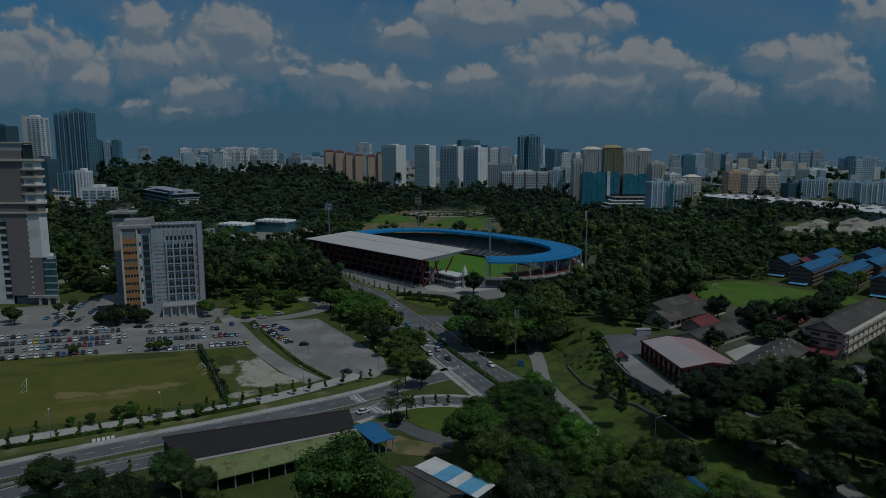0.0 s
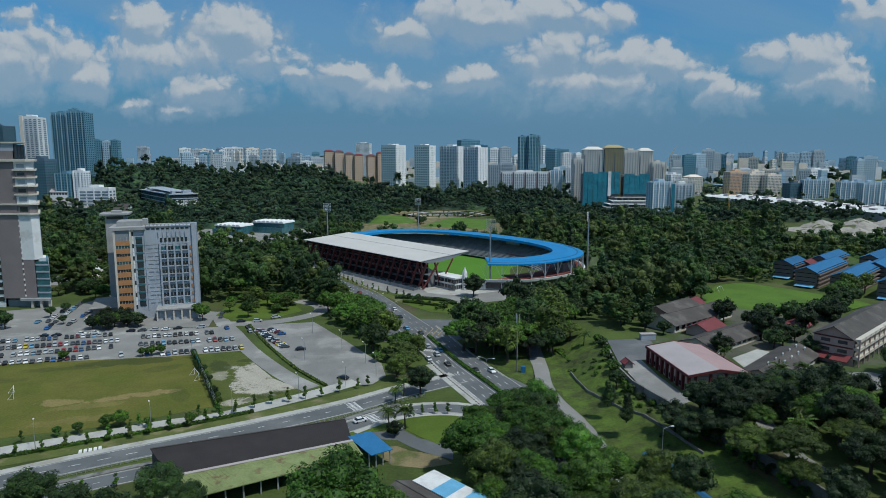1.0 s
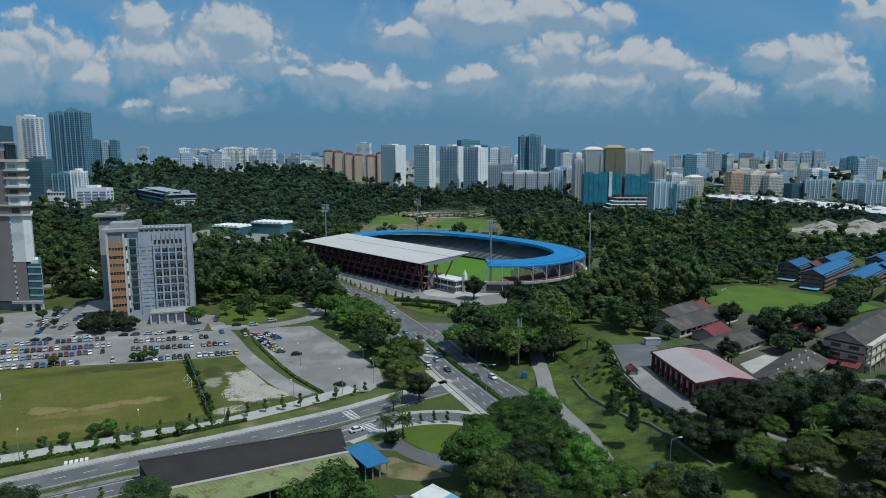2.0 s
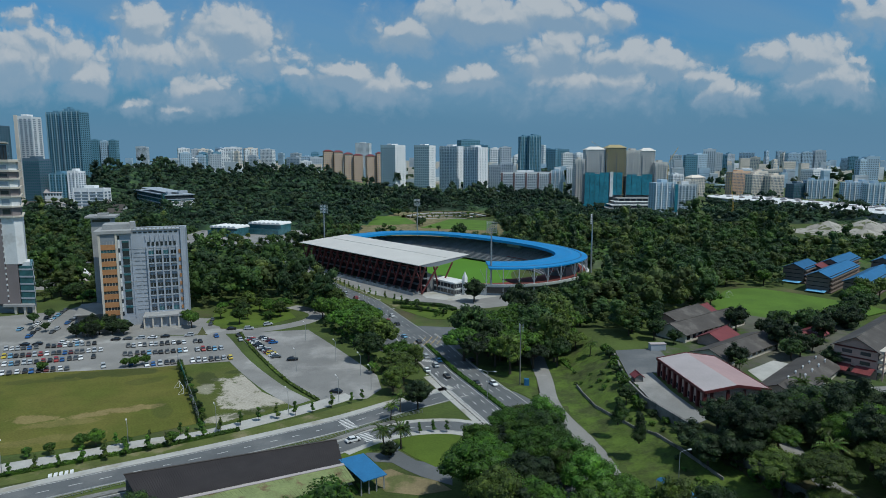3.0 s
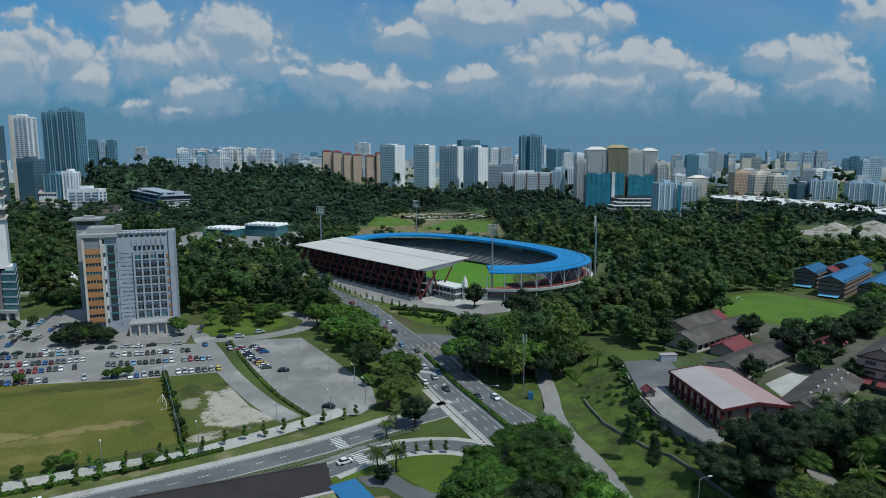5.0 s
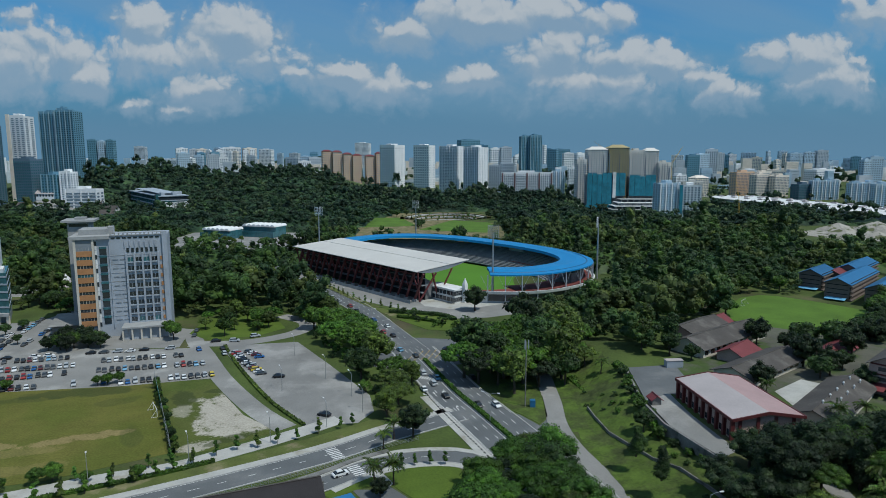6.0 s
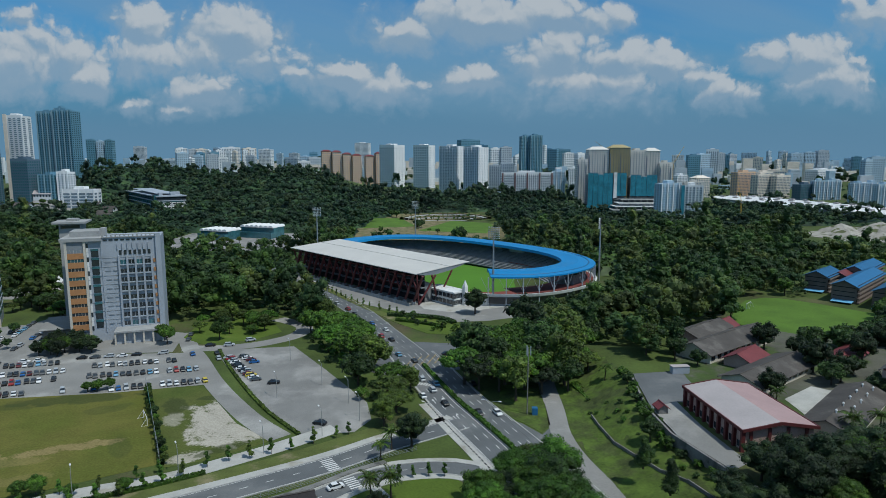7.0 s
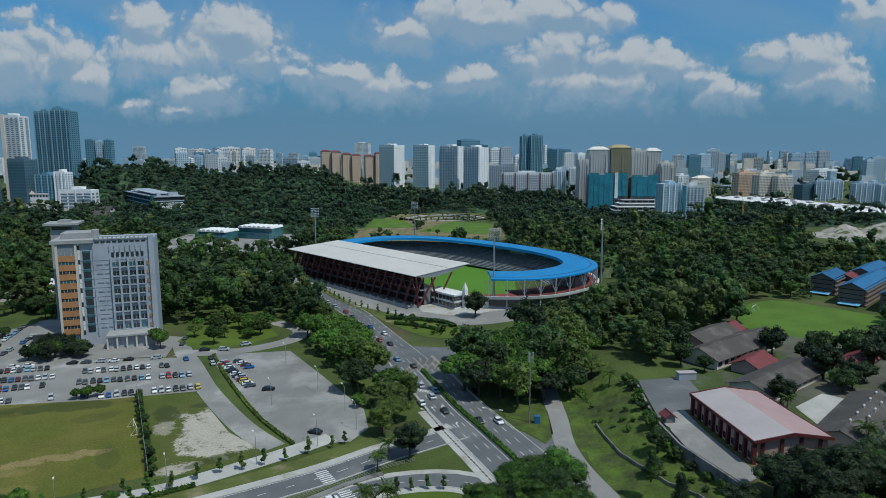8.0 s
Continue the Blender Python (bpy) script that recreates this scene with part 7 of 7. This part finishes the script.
# west cluster
highrise(-664.5, 1124, 29, 156, "teal", 0, 24, bay=4, glass=0.45)
highrise(-651, 1140, 14, 163, "teal", 0, 20, bay=4)
highrise(-635, 1120, 30, 158, "teal", 0, 30, bay=4)
highrise(-691, 1080, 29, 147, "white", 0, 26, bay=6, slots=4, slot_tone="cream")
highrise(-706, 1000, 52, 129, "dark", 0, 30)
highrise(-600.5, 950, 24, 78, "dark", 0, 30, bay=3, floor=4)
highrise(-567, 955, 22, 56, "teal", 0, 30, floor=4)
highrise(-545, 958, 15, 60, "white", 0, 20, glass=0.3)
highrise(-511, 935, 42, 36, "white", 4, 24, floor=4.6, bay=9, glass=0.8)
for x, w, h in ((-1240, 30, 142), (-1208, 22, 138), (-1176, 26, 141)):
    highrise(x, 2300, w, h, "teal" if w > 25 else "blue", 0, 22)
# far skyline, left to right
for x, y, w, h, tone in ((-1688, 3600, 60, 140, "grey"), (-1205, 3000, 50, 122, "white"), (-1150, 3000, 44, 118, "grey"), (-1114, 3000, 46, 119, "cream"), (-1080, 3100, 40, 126, "blue"), (-1030, 3060, 36, 124, "white"), (-975, 3000, 70, 126, "white"), (-905, 3050, 60, 123, "cream"),
                         (-823, 3000, 60, 117, "white"), (-829, 2800, 39, 88, "grey"), (-1060, 2700, 60, 70, "white")):
    highrise(x, y, w, h, tone)
for x, y, w, h, tone in ((-582, 2500, 60, 80, "grey"), (-530, 2500, 40, 84, "blue"), (-490, 2500, 50, 80, "grey"), (-451, 3600, 80, 160, "white"), (-1500, 3500, 200, 70, "white"), (-1350, 3400, 120, 76, "cream")):
    highrise(x, y, w, h, tone)
for x, w, h in ((-336, 26, 98), (-306, 26, 96), (-276, 24, 90), (-248, 26, 86), (-210, 26, 84), (-182, 22, 92)):
    highrise(x, 1900, w, h, "tan", 22, 20, roof="red", label="tan apartment tower with a red tiled roof")
# condominium row
for x, y, w, d, h in ((-152, 1790, 52, 46, 114), (-57, 1730, 50, 30, 112)):
    highrise(x, y, w, h, "white", -34, d, bay=4, side=0.14, label="pale blue condominium tower with bright white end walls")
highrise(13, 1400, 46, 104, "white", -34, 26, side=0.14, label="pale blue condominium tower with bright white end walls")
highrise(58, 1330, 34, 101, "white", -34, 40, side=0.14, label="pale blue condominium tower with bright white end walls")
for x, y, w, h, tone in ((112, 2600, 82, 150, "teal"), (189, 2300, 40, 112, "white"), (150, 2500, 50, 126, "teal"), (190, 1500, 22, 128, "teal"), (214, 1500, 30, 130, "teal"), (225, 2300, 40, 116, "grey"), (250, 1900, 40, 80, "cream"), (330, 2300, 60, 124, "white"), (390, 2400, 60, 110, "teal"), (470, 2600, 80, 112, "teal")):
    highrise(x, y, w, h, tone)
highrise(112, 1390, 26, 64, "grey", 0, 16)
highrise(140, 1420, 30, 68, "grey", 0, 16)
highrise(166, 1285, 100, 51, "white", 0, 16, slots=6, slot_tone="brown", label="white slab block with brown vertical bays")
highrise(245, 1383, 26, 52, "blue", 0, 18)
highrise(275, 1370, 20, 58, "white", 0, 18, glass=0.4)
highrise(300, 1383, 36, 66, "white", 0, 20, slots=4)
# tall group with the gold tower
highrise(224, 1060, 16, 77, "bone", 0, 20, glass=0.35, slots=3)
highrise(249, 1060, 32, 93, "bone", 0, 22, glass=0.3, roof="hip", slots=6)
highrise(282, 1058, 32, 96, "gold", 0, 24, glass=0.35, roof="hip", slots=4)
highrise(311, 1060, 26, 91, "bone", 0, 22, glass=0.3, roof="flat", slots=6)
highrise(335, 1060, 22, 91, "bone", 0, 22, glass=0.25, roof="hip", slots=5)
highrise(353, 1050, 20, 72, "bone", 0, 20, glass=0.35, slots=4)
highrise(395, 1040, 30, 42, "bone", -10, 16, glass=0.4, slots=3)


def site_block(x, y, w, d, h, deg, low, label):
    t = thing("building_site", label, "building site", pose(x, y, 0, 0, 0, deg), "building sites")
    for j in range(int(h / 3.6)):
        part("floor_slab", MB().box(-w / 2, 0, 3.2 + j * 3.6, w / 2, d, 3.6 + j * 3.6), M_CONC, t)
    for i in range(int(w / 6) + 1):
        part("column", MB().box(-w / 2 + i * 6 - 0.3, 0.5, 0, -w / 2 + i * 6 + 0.3, 1.1, h), M_CONC, t)
    part("core", MB().box(-w / 2 + 2, 3, 0, w / 2 - 2, d - 1, h - 1), M_SOFFIT, t)
    n = max(2, int(w / 7))
    for i in range(n):
        a = -w / 2 + i * w / n
        part("netting", MB().box(a + 0.15, -0.6 - 0.3 * (i % 2), low, a + w / n - 0.15, -0.35, h + 1.5 - 2.2 * (i % 3 == 2)), M_NET, t, "teal safety netting")
    part("hoarding", MB().box(-w / 2 - 3, -5, 0, w / 2 + 3, -4.7, 9), M_NET, t, "teal site hoarding")


site_block(239, 1004, 38, 24, 56, 0, 1, "unfinished concrete tower wrapped in teal netting")
site_block(269, 1004, 18, 24, 56, 0, 23, "unfinished concrete tower wrapped in teal netting")
site_block(303, 1000, 40, 24, 53, 0, 23, "unfinished concrete tower wrapped in teal netting")
solid("sheeting_strip", MB().box(258.6, 1002, 20, 263.4, 1003.2, 58.5), M_WHITE, "white protective sheeting down a tower edge", "sheeting")
pod = thing("site_podium", "unfinished white podium decks of a building site", "building site", pose(285, 960, 0))
for j in range(4):
    part("deck_slab", MB().box(-38 + j * 6, j * 7, 4.4 + j * 4.6, 40, 40, 5.4 + j * 4.6), M_WHITE if j in (1, 2) else M_CONC, pod)
    part("deck_core", MB().box(-34 + j * 6, 3 + j * 7, 0 + j * 4.6, 38, 38, 4.4 + j * 4.6), M_WIN if j % 2 else M_SOFFIT, pod)
    for i in range(8):
        part("deck_column", MB().box(-36 + j * 6 + i * 9, 0.6 + j * 7, j * 4.6, -35 + j * 6 + i * 9, 1.4 + j * 7, 4.4 + j * 4.6), M_CONC, pod)
highrise(307, 892, 28, 46, "blue", 8, 22, floor=3.2, glass=0.35, label="new apartment block with blue sheeting")
highrise(334, 892, 26, 43, "white", -16, 22, glass=0.5, label="new white apartment block")
solid("sheeting_strip", MB().box(319, 889, 6, 323, 891, 44), M_NET, "teal protective sheeting on a new block", "sheeting")
highrise(320, 1075, 20, 50, "white", 0, 16)


def crane(x, y, h, deg, jib, tilt):
    t = thing("tower_crane", "yellow luffing tower crane over a building site", "crane", pose(x, y, 0, 0, 0, deg), "cranes")
    lattice = MB()
    for i in (-0.7, 0.7):
        for j in (-0.7, 0.7):
            lattice.beam((i, j, 0), (i, j, h), 0.2, 0.2)
    for k in range(int(h / 2.4)):
        lattice.beam((-0.7, -0.7, k * 2.4), (0.7, -0.7, k * 2.4 + 2.4), 0.14, 0.14).beam((0.7, -0.7, k * 2.4), (0.7, 0.7, k * 2.4 + 2.4), 0.14, 0.14)
    part("mast", lattice, M_YELLOW, t)
    tip = Vector((jib * math.cos(tilt), 0, h + jib * math.sin(tilt)))
    part("jib", MB().beam((0, -0.5, h), tip, 0.22, 0.22).beam((0, 0.5, h), tip, 0.22, 0.22).beam((-0.6, 0, h + 1.2), tip, 0.2, 0.2), M_YELLOW, t)
    part("counterweight", MB().box(-6, -1.0, h - 0.5, 0, 1.0, h + 1.2), M_CONC, t)


crane(270, 1090, 92, 150, 26, 0.6)
crane(378, 1090, 70, 20, 36, 0.95)
crane(395, 880, 22, 80, 40, 0.9)
# east side
for x, y, w, h, tone, r in ((495, 1250, 34, 42, "cream", "hip"), (470, 1290, 26, 46, "white", "flat"), (520, 1310, 34, 40, "grey", "hip"), (640, 1383, 52, 50, "tan", "flat"), (690, 1400, 40, 50, "cream", "flat"), (650, 1330, 34, 46, "cream", "flat"), (690, 1330, 40, 44, "cream", "flat"), (697, 1255, 40, 30, "dark", "flat")):
    highrise(x, y, w, h, tone, 24, 18, roof=r)
for x, y, w, h in ((718, 1250, 22, 37), (744, 1250, 24, 37), (728, 1150, 22, 36), (752, 1150, 26, 37), (712, 1060, 26, 38), (742, 1060, 30, 40), (778, 1060, 30, 40)):
    highrise(x, y, w, h, "blue", -4, 18, glass=0.5)
for x, y, w, h, tone in ((880, 2200, 60, 92, "blue"), (930, 2250, 40, 108, "white"), (830, 2150, 40, 88, "teal"), (1560, 3300, 70, 104, "blue"), (1480, 3300, 50, 96, "grey"), (1640, 3000, 60, 100, "blue"), (1700, 3000, 50, 104, "blue"), (1760, 3000, 50, 112, "grey"), (1240, 1900, 30, 74, "blue"), (1280, 1920, 40, 82, "blue"), (1350, 3100, 40, 92, "teal"), (1140, 2700, 60, 92, "grey"), (1050, 2900, 50, 90, "white"), (1900, 3200, 90, 60, "blue"), (2050, 3200, 80, 76, "blue"), (1180, 2000, 80, 44, "white"), (1020, 2000, 90, 40, "cream"), (900, 1900, 80, 44, "white")):
    highrise(x, y, w, h, tone)
# long white roofs and the parking deck
for k, (x, y, L, W) in enumerate(((520, 975, 200, 24), (548, 985, 200, 22), (575, 1000, 180, 20))):
    wr = thing("long_white_roof", "very long low building with a white sheet roof", "building", pose(x, y, 0, 0, 0, -78), "long white roofs")
    part("hall_wall", MB().box(-L, 0, 0, L, W, 10), M_GREYP, wr)
    part("near_slope", MB().slab([(-L - 2, -2, 10.2), (L + 2, -2, 10.2), (L + 2, W / 2, 13), (-L - 2, W / 2, 13)], 0.5), M_WHITE, wr)
    part("far_slope", MB().slab([(-L - 2, W / 2, 13), (L + 2, W / 2, 13), (L + 2, W + 2, 10.2), (-L - 2, W + 2, 10.2)], 0.5), M_WHITE, wr)
    for i in range(12):
        part("roof_vent", MB().box(-L + 10 + i * L / 6, W / 2 - 2, 12.6, -L + 20 + i * L / 6, W / 2 + 2, 14.4), M_PALEROOF, wr)
deck = thing("parking_deck", "long parking building with open glazed decks and white panels", "building", pose(-382, 893, 0, 0, 0, 37.4))
part("plinth", MB().box(-8, -8, 0, 54, 200, 5.2), M_CONC, deck, "pale concrete plinth deck")
for j in range(4):
    z = 5.2 + j * 6
    part("floor_slab", MB().box(-0.8, -0.8, z + 4.8, 38.8, 220, z + 6), M_BLUEGREY, deck)
    part("inner_deck", MB().box(0.6, 0.6, z, 37.4, 219, z + 4.8), M_TEAL if j == 2 else M_WIN, deck)
    for i in range(20):
        part("facade_post", MB().box(-0.5, 5 + i * 11, z, 0.5, 5.8 + i * 11, z + 4.8), M_TEAL, deck)
for i in range(6):
    for j in range(2):
        part("panel", MB().box(0.8 + i * 6.1, -1.1, 11.6 + j * 5.4, 5.9 + i * 6.1, 0.2, 16.2 + j * 4.2), M_WHITE, deck, "white facade panel")
        part("slot_window", MB().box(1.6 + i * 6.1, -1.25, 12.8 + j * 5.4, 5.2 + i * 6.1, -1.0, 14.0 + j * 5.4), M_WIN, deck)
part("stair_tower", MB().box(-3, 2, 5, 3, 10, 30.5), M_TEAL, deck, "blue glazed stair tower")
part("roof_canopy", MB().slab([(4, 20, 32), (30, 20, 32), (30, 160, 33.5), (4, 160, 33.5)], 0.5), M_BLUEGREY, deck)
for x, y, q in ((6, 12, 1), (28, 30, 2), (20, 8, 1)):
    part("roof_plant", MB().box(x, y, 29.2, x + 5 * q, y + 8, 33), M_GREYP, deck)
# houses among the trees before the western towers
for x, y, q, w, m in ((-548, 985, 10, 22, 0), (-522, 970, -8, 18, 1), (-500, 950, 6, 20, 0), (-574, 960, 0, 26, 1), (-480, 925, 14, 14, 0), (-450, 900, -10, 16, 0), (-430, 850, 20, 16, 0), (-560, 890, 4, 18, 0)):
    gable_hall("bungalow", "white bungalow with a pitched roof among trees", x, y, float(height(x, y)) + 1, q, w, 12, 7.5, 12, (M_SLATE, M_PALEROOF)[m], M_WHITE, "house", group="bungalows")
for k, (x, y, d, n) in enumerate(((-222, 676, 158, 6), (-184, 692, 160, 7))):
    ht = thing("scalloped_hall", "hall with a row of white barrel vault roofs", "building", pose(x, y, 0, 0, 0, d), "vaulted halls")
    part("hall_wall", MB().box(-n * 2.8, -9, 0, n * 2.8, 9, 8.5 + 2 * k), M_TEAL, ht)
    for i in range(n):
        arc = [(math.cos(a * math.pi / 8) * 2.8, math.sin(a * math.pi / 8) * 2.4) for a in range(9)]
        x0 = -n * 2.8 + 2.8 + i * 5.6
        v = [(x0 + c, s_, 8.5 + 2 * k + q) for s_ in (-11, 11) for c, q in arc]
        part("vault", MB().add(v, [(j, j + 1, j + 10, j + 9) for j in range(8)] + [tuple(range(8, -1, -1)), tuple(range(9, 18))]), M_WHITE, ht)
    part("seating", MB().box(-n * 2.8, 9, 0, n * 2.8, 14, 6), M_TEAL, ht)
    part("glazed_front", MB().box(-n * 2.8 + 1, 8.9, 2, n * 2.8 - 1, 9.3, 7 + 2 * k), M_TEAL, ht, "teal glazed front")
# apartment rows with blue roofs
for x, y, d, L in ((239.6, 400.8, 44, 60), (228.5, 417, 44, 26), (250, 383, 44, 60), (268, 440, 44, 44), (288, 414, 44, 46), (290, 384, 44, 50), (304, 444, 44, 40), (262, 362, 44, 50)):
    t = gable_hall("blue_roof_flats", "four-storey flats with blue roofs and open galleries", x, y, 1.5, d, L, 12, 11.0, 13.8, M_BLUEROOF2, M_FLATS, "apartment block", group="blue-roofed flats")
    for j in range(4):
        part("gallery", MB().box(-L / 2, -7.4, 1.6 + j * 2.5, L / 2, -6, 2.2 + j * 2.5), M_FLATS, t)
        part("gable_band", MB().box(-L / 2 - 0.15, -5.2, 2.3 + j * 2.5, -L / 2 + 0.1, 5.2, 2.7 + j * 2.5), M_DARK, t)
        # no real hole: dark glass on the wall imitates the gallery's shade
        part("opening", MB().box(-L / 2 + 1, -6.2, 2.5 + j * 2.5, L / 2 - 1, -5.95, 3.9 + j * 2.5), M_WIN, t)
    part("canopy", MB().slab([(-L / 2 - 4.5, -5, 2.4), (-L / 2 - 0.2, -5, 3.0), (-L / 2 - 0.2, 5, 3.0), (-L / 2 - 4.5, 5, 2.4)], 0.15), M_BLUEPALE, t, "pale blue canopy at the end wall")
gable_hall("red_roof_hall", "low hall with a bright red roof among the flats", 246, 425, 1.5, 44, 22, 10, 9.0, 11.5, M_REDROOF, M_FLATS, "hall")
# quarry heaps and bare ground on the right
patch("bare_ground", blob(474, 706, 84, 70, 30, 12, 0.2), 0.2, M_SAND, "pale bare ground among the woods", "ground")
for x, y, r, h in ((440, 738, 24, 9), (474, 722, 28, 11), (500, 700, 26, 9), (422, 700, 20, 7), (522, 742, 26, 10), (440, 672, 18, 7), (496, 756, 24, 9), (404, 660, 16, 6), (470, 664, 20, 7)):
    mb = MB()
    n = 18
    vs = [(0, 0, h)] + [(r * k * math.cos(a * 2 * math.pi / n) * (1 + 0.15 * math.sin(3 * a + x)), r * k * 0.8 * math.sin(a * 2 * math.pi / n), h * (1 - k) ** 0.8 * (1 + 0.1 * math.sin(5 * a)) - 0.3) for k in (0.35, 0.7, 1.0) for a in range(n)]
    fs = [(0, 1 + a, 1 + (a + 1) % n) for a in range(n)] + [(1 + g * n + a, 1 + (g + 1) * n + a, 1 + (g + 1) * n + (a + 1) % n, 1 + g * n + (a + 1) % n) for g in range(2) for a in range(n)]
    solid("earth_mound", mb.add(vs, fs), M_SAND, "pale heap of quarried earth", "heap", group="spoil heaps", at=pose(x, y, 0))
# low distant town: many small houses and blocks
rng = random.Random(77)
for tone, n in (("white", 260), ("cream", 200), ("blue", 200), ("grey", 160)):
    mb = MB()
    for i in range(n):
        y = rng.uniform(1650, 4300)
        x = rng.uniform(-0.72, 0.72) * y
        if x < -60 and y < 2000:
            continue
        w, d = rng.uniform(14, 46), rng.uniform(10, 20)
        h = rng.choice((10, 14, 18, 26, 40, 55, 70)) * rng.uniform(0.8, 1.2) * min(1.0, y / 2600)
        mb.box(x - w / 2, y, -2, x + w / 2, y + d, h)
        for k in range(int(h / 7)):
            mb.box(x - w / 2 - 0.4, y - 0.5, 3 + k * 7, x + w / 2 + 0.4, y, 4.4 + k * 7)
    solid("distant_town", mb, far_mat(tone, TONES[tone]), tone + " walls of countless distant town houses and flats", "town", "stuff")
for i in range(60):
    y = rng.uniform(2300, 3900)
    x = (-0.42 + 1.1 * rng.random()) * y
    highrise(x, y, rng.uniform(22, 44), rng.uniform(66, 100) + (y - 2300) * 0.016, rng.choice(("white", "white", "blue", "grey", "cream", "teal")))
for x in (-1180, -1085, -1050, -1000, -955, -930, -880, -850):
    highrise(x, 2900, 22, rng.uniform(104, 118), rng.choice(("white", "white", "cream")), glass=0.4)
scatter([(-590, 900), (-500, 900), (-470, 930), (-520, 955), (-590, 930)], 12, 3.5, 6.0, (RD, U), 153, 0.7, tones=(0, 1, 3), free=True)
# distant hills
for x, y, rx, ry, h in ((-700, 4300, 700, 250, 120), (-1700, 4500, 700, 250, 95), (900, 4600, 900, 250, 60), (2100, 4400, 700, 250, 85)):
    mb = MB()
    n, m = 26, 5
    vs, fs = [], []
    for i in range(n + 1):
        for j in range(m + 1):
            u, w = i / n * 2 - 1, j / m * 2 - 1
            vs.append((x + rx * u, y + ry * w, h * max(0, (1 - u * u)) * (1 - w * w) * (0.75 + 0.3 * noise.noise((u * 4 + x, w * 2, 0.3))) - 2))
    for i in range(n):
        for j in range(m):
            a = i * (m + 1) + j
            fs.append((a, a + m + 1, a + m + 2, a + 1))
    solid("far_hill", mb.add(vs, fs), M_HAZEWOODS[0], "low wooded hill on the horizon", "hill", "structure")

# the masters that were only copied
for ob in list(TREES.values()) + SAP + PALMS + CARS:
    for o in (*ob.children_recursive, ob):
        bpy.data.objects.remove(o)
